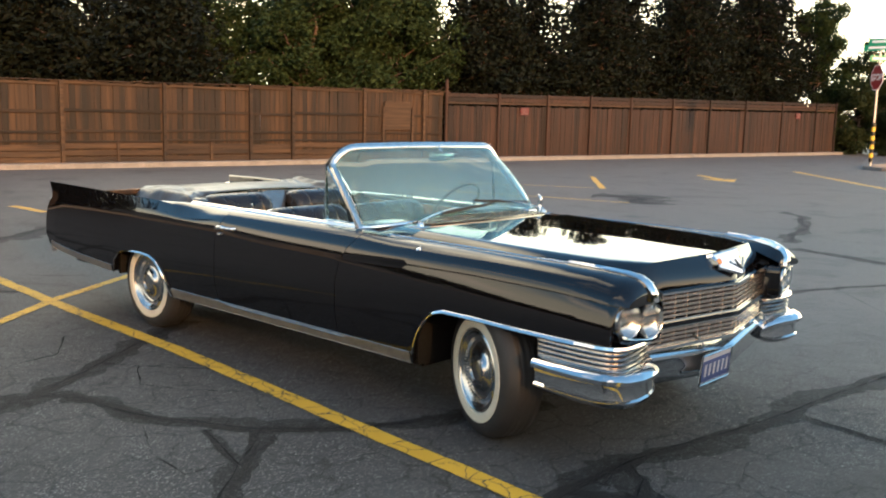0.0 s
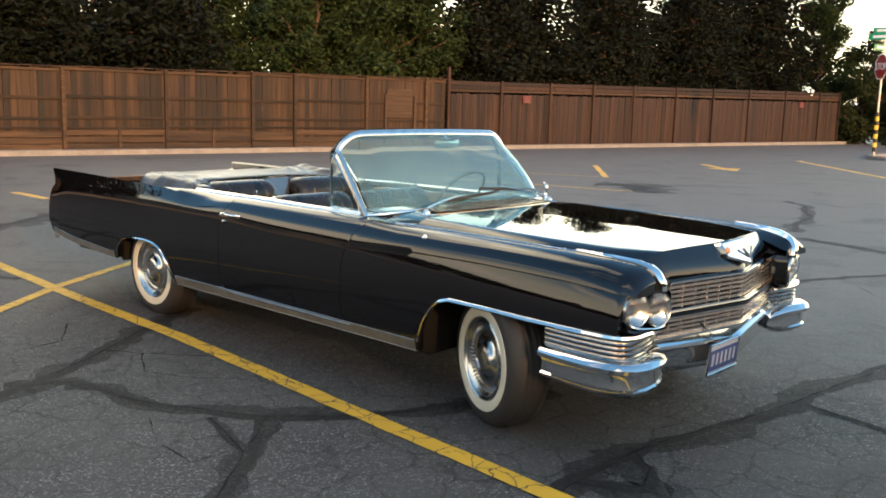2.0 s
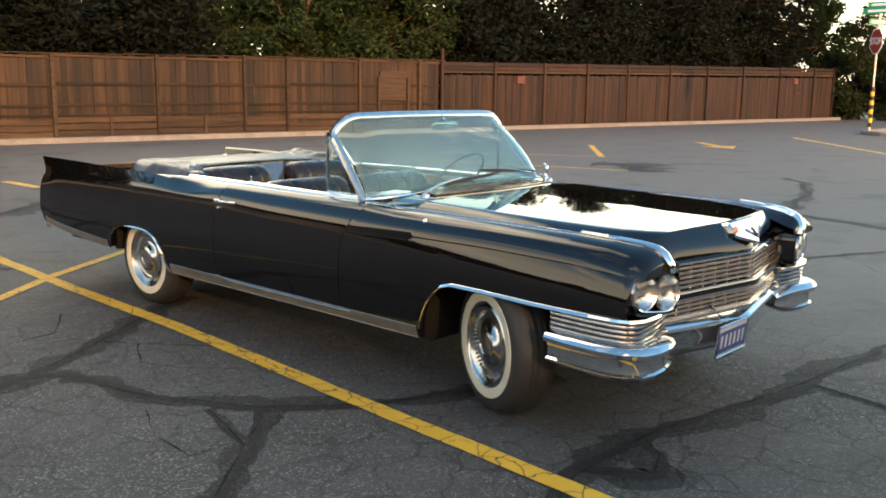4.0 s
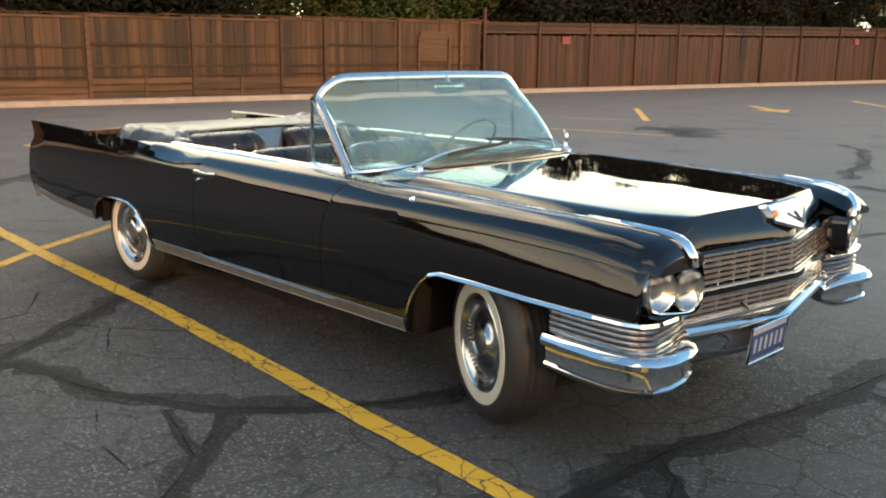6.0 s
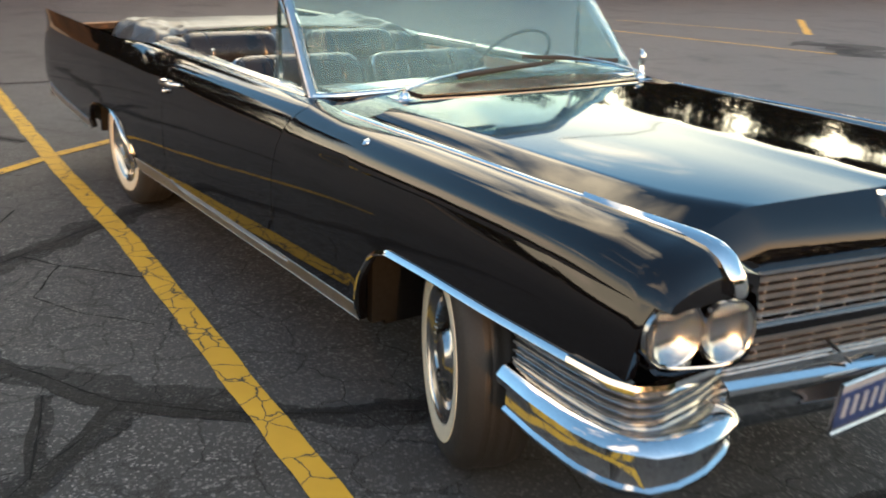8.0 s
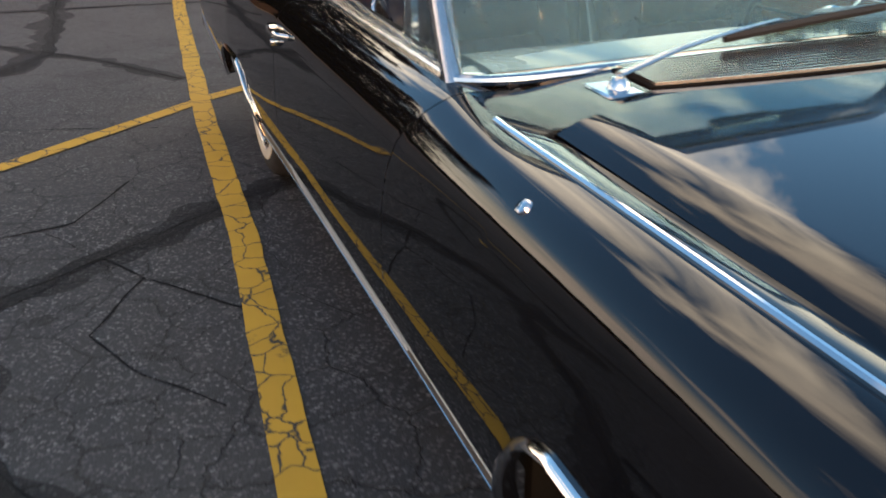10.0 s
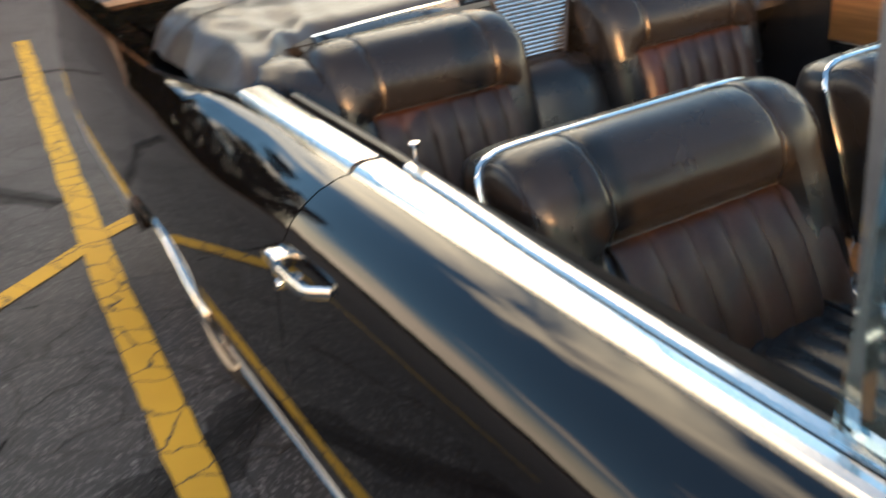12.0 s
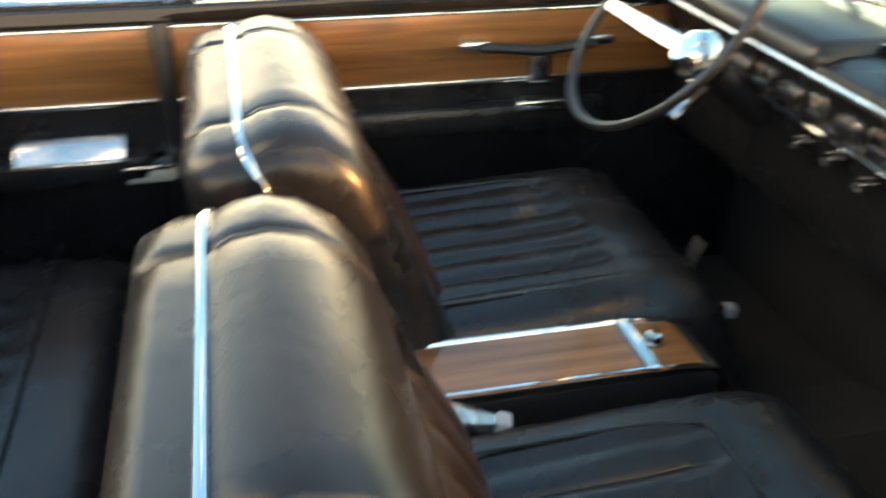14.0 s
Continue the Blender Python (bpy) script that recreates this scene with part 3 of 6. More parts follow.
marking("parking_line", [(-12.4, 1.9), (-11.2, 1.91)], 0.16, 0.005, M["far_yellow"], "short yellow bay line across the lot", 0.006, 6)
marking("parking_line", [(-11.6, 18.3), (-8.9, 14.56)], 0.16, 0.005, M["far_yellow"], "yellow bay line far across the lot", 0.006, 7)
marking("parking_line", [(-12.6, 12.8), (-9.1, 14.54)], 0.07, 0.005, M["far_yellow"], "faded yellow bay line far across the lot", 0.01, 8)
marking("parking_line", [(-11.4, 10.6), (-6.5, 11.69)], 0.09, 0.005, M["far_yellow"], "faded yellow bay line far across the lot", 0.01, 9)
marking("parking_line", [(-9.4, 28.2), (-4.4, 21.6), (-2.0, 18.4)], 0.2, 0.005, M["far_yellow"], "long yellow bay line near the street", 0.01, 10)
arrow = MB()
ax = Vector((-9.15, 21.3, 0.006))
d, s = Vector((0.70, -0.714, 0)), Vector((0.714, 0.70, 0))
arrow.cap([ax + d * a + s * b for a, b in ((-1.5, -0.12), (0.3, -0.12), (0.3, -0.55), (1.5, 0), (0.3, 0.55), (0.3, 0.12), (-1.5, 0.12))])
tagged(part("painted_arrow", arrow, M["far_yellow"], smooth=False, fix=False), "yellow direction arrow painted on the asphalt", "road marking", kind="structure")


# ---- kerb, fence ----
def fence_x(y):
    return -22.3 + 0.125 * y


kerb = MB()
ys = [-60, -12, 0, 8, 16, 24, 32, 40, 47, 52]
kerb.strip([(fence_x(y) + 0.35, y, 0) for y in ys], [(0.0, -0.02), (0.0, 0.13), (-0.03, 0.15), (-0.5, 0.15), (-0.5, -0.02)])
tagged(part("kerb", kerb, M["concrete"], angle=30), "low pale concrete kerb along the fence", "kerb", kind="structure")
verge = MB().grid([[(fence_x(y) - 0.14, y, 0.145) for y in ys], [(fence_x(y) - 14, y, 0.10) for y in ys]])
tagged(part("verge", verge, M["earth"], smooth=False), "dark earth behind the fence", "ground", kind="structure")
island = MB().strip([(-8.9, 60, 0), (-8.9, 34.2, 0), (-8.5, 33.0, 0), (-7.6, 32.2, 0), (-2.0, 32.0, 0)], [(0.0, -0.02), (0.0, 0.13), (-0.03, 0.15), (-0.3, 0.15), (-0.3, -0.02)])
tagged(part("kerb", island, M["concrete"]), "pale concrete kerb at the street corner", "kerb", kind="structure")

fence_dir = Vector((0.125, 1, 0)).normalized()
fence_turn = math.atan2(-fence_dir.x, fence_dir.y)


def along(y):
    return Matrix.Translation((fence_x(y), y, 0.15)) @ Matrix.Rotation(fence_turn, 4, "Z")


def plank_mesh(name, w, h, t, material):
    """A board standing on its foot, its face towards +x, with worn corners."""
    mb = MB()
    c = 0.006
    rows = []
    for z, k in ((0, 0.8), (0.01, 1.0), (h - 0.01, 1.0), (h, 0.8)):
        a, b = w / 2 * (1 if k == 1 else 0.98), t / 2 * k
        rows.append([(-b, -a + c, z), (-b, a - c, z), (0, a, z), (b, a - c, z), (b, -a + c, z), (0, -a, z)])
    mb.grid(rows, around=True); mb.cap(rows[0][::-1]); mb.cap(rows[-1])
    return mb.mesh(name, material, fix=False)


rnd = random.Random(7)
left_fence = thing("fence", "weathered brown cedar board fence with rails and posts", "fence", "street fences")
right_fence = thing("fence", "reddish brown vertical board fence with posts", "fence", "street fences")
# left stretch: boards behind, rails and posts in front
boards = [plank_mesh("board", 0.179, h, 0.02, M["fence_wood"]) for h in (2.20, 2.24, 2.28)]
y = -5.9
while y < 20.6:
    ob = new("board", boards[rnd.randrange(3)])
    ob.parent = left_fence
    grow = curve(y, [(5, 0.97), (20, 1.08)])
    ob.matrix_basis = along(y) @ pose(-0.03 + rnd.uniform(-0.006, 0.006), 0, 0.0, rnd.uniform(-0.4, 0.4)) @ Matrix.Diagonal((1, 1, grow, 1))
    y += 0.172
for ya, yb in ((-6, 3.2), (3.3, 7.0), (7.05, 9.9), (9.95, 12.7), (12.75, 14.2), (14.25, 17.05), (17.1, 20.7)):
    for z, w in ((0.01, 0.15), (0.18, 0.15), (0.35, 0.15), (0.56, 0.06), (0.80, 0.08), (1.36, 0.09), (2.12, 0.07)):
        zz = z * curve(ya, [(5, 1.0), (20, 1.1)]) + rnd.uniform(-0.03, 0.03)
        mb = rounded((-0.02, 0, 0), (0.025, yb - ya, w), 0.006, 1)
        ob = part("rail", mb, M["rail_dark"] if 0.5 < z < 2 else M["rail_wood"], left_fence)
        ob.matrix_basis = along(ya) @ pose(0.012, 0, zz, rnd.uniform(-0.2, 0.2))
for yp, extra in ((-2.0, 0), (3.25, 0), (7.03, 0), (9.93, 0), (12.73, 0), (14.25, 0), (17.08, 0), (19.72, 0), (20.79, 0.42)):
    h = curve(yp, [(5, 2.2), (20, 2.45)]) + extra
    ob = part("post", rounded((-0.045, -0.05, -0.15), (0.05, 0.05, h), 0.008, 1), M["fence_red"] if extra else M["rail_wood"], left_fence)
    ob.matrix_basis = along(yp) @ pose(0.05, 0, 0)
for yp, h in ((8.55, 0.55), (11.4, 0.55), (17.9, 1.8), (19.2, 1.75)):
    ob = part("brace", rounded((-0.02, -0.045, 0), (0.025, 0.045, h), 0.006, 1), M["rail_wood"], left_fence)
    ob.matrix_basis = along(yp) @ pose(0.055, 0, 0.02)
for k in range(18):
    ya = -6 + 1.5 * k
    ob = part("cap_board", rounded((-0.06, 0, 0), (0.07, 1.49, 0.03), 0.006, 1), M["rail_wood"], left_fence)
    ob.matrix_basis = along(ya) @ pose(0, 0, curve(ya, [(5, 2.2), (20, 2.43)]), rnd.uniform(-0.5, 0.5))
patch = part("patch_panel", rounded((0, 0, 0), (0.02, 1.15, 1.0), 0.006, 1), M["rail_wood"], left_fence)
patch.matrix_basis = along(17.95) @ pose(0.045, 0, 1.0)

# right stretch: narrow upright boards with posts between, a plain band above
narrow = [plank_mesh("board", w, 2.0, 0.02, M["fence_red"]) for w in (0.148, 0.152, 0.156)]
y, count = 21.0, 0
while y < 51.2:
    ob = new("board", narrow[rnd.randrange(3)])
    ob.parent = right_fence
    grow = curve(y, [(21, 0.98), (52, 1.16)])
    ob.matrix_basis = along(y) @ pose(rnd.uniform(-0.008, 0.008), 0, -0.03, rnd.uniform(-0.9, 0.9)) @ Matrix.Diagonal((1, 1, grow * rnd.uniform(0.985, 1.01), 1))
    y += 0.145
posts = (23.5, 26.3, 29.0, 31.8, 35.0, 38.1, 41.4, 45.1, 48.9, 51.3)
last = 20.85
for yp in posts:
    grow = curve(yp, [(21, 1.0), (52, 1.2)])
    ob = part("post", rounded((-0.045, -0.05, -0.15), (0.05, 0.05, 2.42 * grow), 0.008, 1), M["fence_red"], right_fence)
    ob.matrix_basis = along(yp) @ pose(0.05, 0, 0)
    for z, w in ((1.98, 0.09), (2.08, 0.15), (2.24, 0.14)):
        ob = part("rail", rounded((-0.015, 0, 0), (0.02, yp - last - 0.06, w), 0.006, 1), M["fence_red"] if z > 2 else M["rail_wood"], right_fence)
        ob.matrix_basis = along(last + 0.03) @ pose(0.012, 0, z * grow * 0.99, math.degrees(math.atan2(0.006 * 2.1, 1)))
    last = yp
for yp, z in ((24.9, 1.80), (46.8, 2.05)):
    sign = thing("notice_sign", "small red notice sign with white lettering bars on the fence", "sign", "notice signs", (0, 0, 0))
    sign.matrix_basis = along(yp) @ pose(0.085, 0, z) @ Matrix.Diagonal((1, 0.8, 0.75, 1))
    part("panel", rounded((0, -0.3, -0.2), (0.012, 0.3, 0.2), 0.004, 1), M["notice_red"], sign)
    part("border", MB().tube([(0.014, -0.27, -0.17), (0.014, 0.27, -0.17), (0.014, 0.27, 0.17), (0.014, -0.27, 0.17)], 0.010, 4, closed=True), M["notice_white"], sign, "faded white border")
    for zz, w in ((0.07, 0.2), (-0.02, 0.16), (-0.1, 0.18)):
        part("lettering", MB().box((0.0125, -w, zz - 0.012), (0.0165, w, zz + 0.012)), M["notice_white"], sign, "faded bar of lettering")

# ---- stop sign ----
pole_at = (-8.34, 33.3, 0)
stop = thing("stop_sign", "red octagonal stop sign on a post with street name blades", "street sign", at=pole_at)
stop.rotation_euler = (0, 0, radians(-47))
part("post", MB().tube([(0, 0, -0.1), (0, 0, 4.7)], 0.04, 10), M["steel"], stop, "grey steel post")
octo = [(0.52 * math.sin(radians(a + 22.5)), 0.52 * math.cos(radians(a + 22.5))) for a in range(0, 360, 45)]
for nm, r, y0, mt in (("rim", 1.0, -0.055, "sign_white"), ("panel", 0.93, -0.062, "sign_red")):
    mb = MB()
    front = [(a * r, y0, 3.57 + b * r) for a, b in octo]
    back = [(a * r, y0 + 0.015, 3.57 + b * r) for a, b in octo]
    mb.grid([front, back], around=True); mb.cap(front); mb.cap(back[::-1])
    part(nm, mb, M[mt], stop, smooth=False)
text = bpy.data.curves.new("word", "FONT")
text.body, text.size, text.align_x, text.align_y, text.extrude = "STOP", 0.36, "CENTER", "CENTER", 0.003
word = new("word", text)
word.data.materials.append(M["sign_white"])
word.parent, word.matrix_basis = stop, pose(0, -0.068, 3.57, 90)
for z, w, turn in ((4.30, 0.38, 60), (4.72, 0.62, 5), (4.95, 0.45, 5)):
    blade = part("name_blade", rounded((-w, -0.012, -0.12), (w, 0.012, 0.12), 0.005, 1), M["sign_green"], stop, "green street name blade")
    blade.matrix_basis = pose(0, -0.03, z, 0, 0, turn + 35)
    part("lettering", MB().box((-w * 0.7, -0.017, -0.045), (w * 0.7, -0.013, 0.045)), M["sign_white"], blade, "white bar of lettering")
for k in range(9):
    z = 0.3 + 0.17 * k
    part("stripe", MB().tube([(0, 0, z), (0, 0, z + 0.17)], 0.075, 12), M["sign_yellow"] if k % 2 else M["plastic"], stop, "yellow and black reflective sleeve")


# ---- trees ----
def limb_path(a, b, rnd, sag=0.0):
    a, b = Vector(a), Vector(b)
    n = 5
    return [a.lerp(b, k / n) + Vector((rnd.uniform(-1, 1), rnd.uniform(-1, 1), 0)) * 0.05 * (b - a).length * (k % n > 0) - Vector((0, 0, sag * (k / n) ** 2)) for k in range(n + 1)]


def leaf_at(mb, p, size, rnd, up=0.3):
    """A small folded leaf or needle spray."""
    d = Vector((rnd.gauss(0, 1), rnd.gauss(0, 1), rnd.gauss(0, 0.6))).normalized()
    s = d.cross(Vector((rnd.gauss(0, 1), rnd.gauss(0, 1), rnd.gauss(0, 1) + up))).normalized()
    n = d.cross(s)
    w = size * rnd.uniform(0.35, 0.5)
    mb.add([p - d * size, p + s * w + n * w * 0.3, p + d * size, p - s * w + n * w * 0.3], [(0, 1, 2), (0, 2, 3)])


def broadleaf(name, at, height, spread, material, seed, leaves=9000, label="", trunk_top=0.35, base=0.18):
    rnd = random.Random(seed)
    room = fence_x(at[1]) - at[0] - 0.4 if at[1] < 52 else 99.0
    tree = thing(name, label, "tree", "trees behind the fence", at)
    trunk = MB()
    bend = [Vector((rnd.uniform(-0.15, 0.15) * k, rnd.uniform(-0.15, 0.15) * k, height * 0.85 * k / 6)) for k in range(7)]
    trunk.tube(bend, [0.045 * height * (1 - 0.13 * k) * 0.55 for k in range(7)], 9)
    tips = []
    for k in range(26):
        z = rnd.uniform(base, 0.95)
        a, r = rnd.uniform(0, 6.283), spread * (1 - abs(z - 0.5) * 1.1) * rnd.uniform(0.6, 1.05)
        start = Vector((0, 0, height * max(0.08, z - 0.14)))
        end = Vector((r * math.cos(a), r * math.sin(a), height * z))
        trunk.tube(limb_path(start, end, rnd), [0.05, 0.045, 0.038, 0.03, 0.02, 0.01], 5, caps=False)
        for q in range(4):
            tips.append(start.lerp(end, rnd.uniform(0.45, 1.0)) + Vector((rnd.gauss(0, 0.35), rnd.gauss(0, 0.35), rnd.gauss(0, 0.3))))
    part("trunk", trunk, M["bark"], tree)
    crown = MB()
    for k in range(leaves):
        c = tips[k % len(tips)]
        r = 0.62 * rnd.random() ** 0.5
        q = Vector((rnd.gauss(0, 1), rnd.gauss(0, 1), rnd.gauss(0, 0.8))).normalized() * r * (spread / 2.6)
        if (c + q).z > 3.0 or (c + q).x < room:
            leaf_at(crown, c + q, rnd.uniform(0.07, 0.125), rnd)
    part("crown", crown, material, tree, smooth=False, fix=False)
    return tree


def conifer(name, at, height, spread, material, seed, label="", base=0.12, leaves=10000):
    rnd = random.Random(seed)
    room = fence_x(at[1]) - at[0] - 0.9
    tree = thing(name, label, "tree", "trees behind the fence", at)
    trunk = MB().tube([(0, 0, -0.1), (0.02, 0, height * 0.3), (0, 0.03, height * 0.7), (0, 0, height)], [0.26, 0.2, 0.1, 0.015], 9)
    crown = MB()
    boughs = []
    for k in range(110):
        z = base + (1 - base) * (k / 110) ** 1.15
        a = k * 2.4 + rnd.uniform(-0.5, 0.5)
        r = spread * (1 - z) ** 0.48 * rnd.uniform(0.72, 1.12) + 0.15
        start = Vector((0, 0, height * z))
        end = start + Vector((r * math.cos(a), r * math.sin(a), -0.12 * r + 0.1))
        if end.z < 3.4:
            end.x = min(end.x, room)
        way = limb_path(start, end, rnd, 0.14 * r)
        trunk.tube(way, [0.035, 0.03, 0.025, 0.018, 0.012, 0.006], 4, caps=False)
        boughs.append((way, r))
    total = sum(r for _, r in boughs)
    for way, r in boughs:
        for q in range(int(leaves * r / total)):
            t = rnd.random() ** 0.6 * 4.99
            p = way[int(t)].lerp(way[int(t) + 1], t % 1)
            side = 0.16 + 0.22 * r * (1 - abs(t / 5 - 0.5))
            p = p + Vector((rnd.gauss(0, side), rnd.gauss(0, side), rnd.gauss(-0.08, 0.13)))
            if p.z > 3.0 or p.x < room + 0.5:
                leaf_at(crown, p, rnd.uniform(0.08, 0.17), rnd, 0.8)
    part("trunk", trunk, M["bark"], tree)
    part("crown", crown, material, tree, smooth=False, fix=False)
    return tree


DARK, GREEN = "tall dark green conifer behind the wooden fence", "leafy green tree behind the wooden fence"
rt = random.Random(21)


def tall(y, lift=0.16):
    """Crowns reach about the same angle over the fence all along it."""
    return 1.6 + math.hypot(2.5 - fence_x(y), y + 4.0) * lift


for k in range(35):
    y = -10.82 + k * 1.82
    if 14.5 < y < 22.5:
        continue
    back = (2.6, 5.0, 3.6, 6.2)[k % 4] + rt.uniform(-0.4, 0.4)
    h = tall(y, 0.160 + 0.014 * (y < 8) + 0.20 * (y < 6) + rt.uniform(-0.010, 0.014) - 0.03 * (abs(y - 31.0) < 1.0))
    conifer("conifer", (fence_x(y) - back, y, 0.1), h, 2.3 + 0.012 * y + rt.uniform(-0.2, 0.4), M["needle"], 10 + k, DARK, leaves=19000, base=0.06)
for k in range(10):
    y = -4.5 + k * 2.1
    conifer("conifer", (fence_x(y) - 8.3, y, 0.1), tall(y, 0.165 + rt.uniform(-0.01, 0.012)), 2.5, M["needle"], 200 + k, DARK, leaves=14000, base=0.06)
for k, (y, back, up, s) in enumerate(((14.6, 4.8, 0.15, 2.3), (16.6, 2.6, 0.158, 2.5), (18.9, 2.8, 0.18, 2.7), (21.4, 3.2, 0.165, 2.5), (17.6, 6.0, 0.18, 2.8), (20.4, 6.5, 0.18, 2.8), (23.0, 5.4, 0.17, 2.6))):
    broadleaf("leafy_tree", (fence_x(y) - back, y, 0.1), tall(y, up), s, M["leaf"], 40 + k, 17000, GREEN)
broadleaf("leafy_tree", (-18.0, 53.4, 0.1), 9.3, 2.5, M["leaf"], 90, label="yellow-green leafy tree at the end of the fence", leaves=32000)
for k, (x, y, h, s) in enumerate(((-15.4, 53.4, 4.6, 2.0), (-16.9, 52.9, 3.8, 1.5), (-15.6, 55.6, 6.4, 2.4), (-13.6, 56.4, 5.4, 2.4), (-13.0, 54.4, 3.9, 2.0), (-11.9, 58.5, 5.2, 2.4), (-10.2, 60.5, 4.8, 2.4), (-8.3, 62, 5.2, 2.4))):
    broadleaf("bush", (x, y, 0.0), h, s, M["hedge"], 100 + k, 20000, "dense dark green bush beside the street", base=0.05)
far = MB()
rr = random.Random(5)
for k in range(16000):
    a = rr.uniform(-3.0, 1.3)
    R = rr.uniform(95, 120)
    top = 4.6 + 2.2 * noise.noise((math.cos(a) * 9, math.sin(a) * 9, 0.0)) + 1.6 * noise.noise((math.cos(a) * 31, math.sin(a) * 31, 3.0))
    leaf_at(far, Vector((R * math.cos(a), R * math.sin(a), rr.random() ** 0.7 * max(2.0, top))), rr.uniform(0.9, 1.9), rr)
# added unseen row, its height set to shade the ground and lower car
for k in range(26000):
    y = rr.uniform(-75, 62)
    top = 10.2 + 0.5 * noise.noise((y * 0.21, 0.0, 0.0)) + 0.4 * noise.noise((y * 0.9, 0.0, 3.0))
    leaf_at(far, Vector((50 + rr.uniform(-2.5, 2.5), y, rr.random() ** 0.8 * top)), rr.uniform(0.4, 0.8), rr)
tagged(part("tree_line", far, M["hedge"], smooth=False, fix=False), "distant dark trees round the lot, with an unseen row added to block the sun", "trees", kind="stuff")
wire = MB()
for z0 in (10.5,):
    wire.tube([(-24, 22 + 1.2 * k, z0 - 0.6 * math.sin(math.pi * k / 24)) for k in range(25)], 0.025, 5)
tagged(part("overhead_wire", wire, M["plastic"]), "thin overhead wire above the trees", "wire")


# ---- the car: body ----
car = thing("convertible_car", "black 1960s convertible with chrome trim and its top folded down", "car")

WIDTH = [(-4.92, 0.938), (-4.7, 0.952), (-4.4, 0.963), (-4.0, 0.978), (-3.3, 0.998), (-2.0, 0.995), (-1.0, 1.0), (0.0, 1.012), (0.6, 1.022), (0.78, 1.02), (0.86, 0.995)]
CREASE = [(-4.92, 0.868), (-4.0, 0.885), (-3.0, 0.885), (-2.2, 0.868), (-1.7, 0.842), (-1.0, 0.832), (-0.5, 0.843), (0.0, 0.847), (0.5, 0.838), (0.86, 0.815)]
RIDGE_Y = [(-4.92, 0.910), (-4.4, 0.930), (-4.0, 0.940), (-3.3, 0.942), (-2.9, 0.934), (-2.7, 0.936), (-2.5, 0.948), (-2.3, 0.970), (-2.15, 0.984)]
RIDGE_Z = [(-4.92, 1.006), (-4.4, 1.006), (-4.0, 1.003), (-3.6, 0.995), (-3.25, 0.990), (-3.0, 0.985), (-2.8, 0.968), (-2.6, 0.938), (-2.4, 0.902), (-2.15, 0.872)]
TOP_Y = [(-2.74, 0.852), (-1.0, 0.852), (-0.75, 0.862), (0.3, 0.866), (0.6, 0.85), (0.78, 0.80), (0.87, 0.755)]
TOP_Z = [(-2.74, 0.985), (-2.2, 0.983), (-1.5, 0.980), (-1.0, 0.980), (-0.85, 0.972), (-0.7, 0.966), (0.0, 0.962), (0.45, 0.957), (0.65, 0.950), (0.76, 0.938), (0.81, 0.924), (0.838, 0.906), (0.852, 0.885), (0.858, 0.872), (0.87, 0.86)]
LOW = [(-4.92, 0.46), (-4.75, 0.445), (-4.3, 0.41), (-3.72, 0.382), (-3.66, 0.385), (-3.64, 0.44), (-3.60, 0.50), (-3.54, 0.545), (-3.46, 0.572), (-3.35, 0.585), (-3.2, 0.59), (-3.08, 0.582), (-3.0, 0.555), (-2.94, 0.50), (-2.905, 0.44), (-2.89, 0.37), (-2.87, 0.30),
       (-0.47, 0.295), (-0.445, 0.36), (-0.405, 0.454), (-0.368, 0.52), (-0.308, 0.595), (-0.264, 0.624), (-0.2, 0.641), (0.0, 0.64), (0.3, 0.632), (0.4, 0.632), (0.785, 0.632), (0.795, 0.70), (0.803, 0.80), (0.815, 0.818), (0.87, 0.812)]


def tail_x(x, z):
    """Shapes the rear end: the fin's tip runs back, the lamp below is cut in."""
    if x > -4.5:
        return x
    end = curve(z, [(0.40, -4.74), (0.46, -4.80), (0.54, -4.865), (0.72, -4.855), (0.80, -4.83), (0.85, -4.79), (0.885, -4.742), (0.93, -4.765), (1.006, -4.815)])
    return -4.5 + (x + 4.5) * (end + 4.5) / (-4.92 + 4.5)


def side_y(x, z):
    w, zc = curve(x, WIDTH), curve(x, CREASE)
    brow = curve(x, [(-1.0, 0.0), (-0.7, 0.002), (-0.3, 0.006), (0.3, 0.013), (0.8, 0.018)])
    return w - 0.07 * max(0.0, (0.58 - z) / 0.3) ** 2 - brow * min(1.0, max(0.0, (z - 0.62) / (zc - 0.62))) ** 3.2 - 0.014 * max(0.0, (z - 0.58) / (zc - 0.58)) ** 2


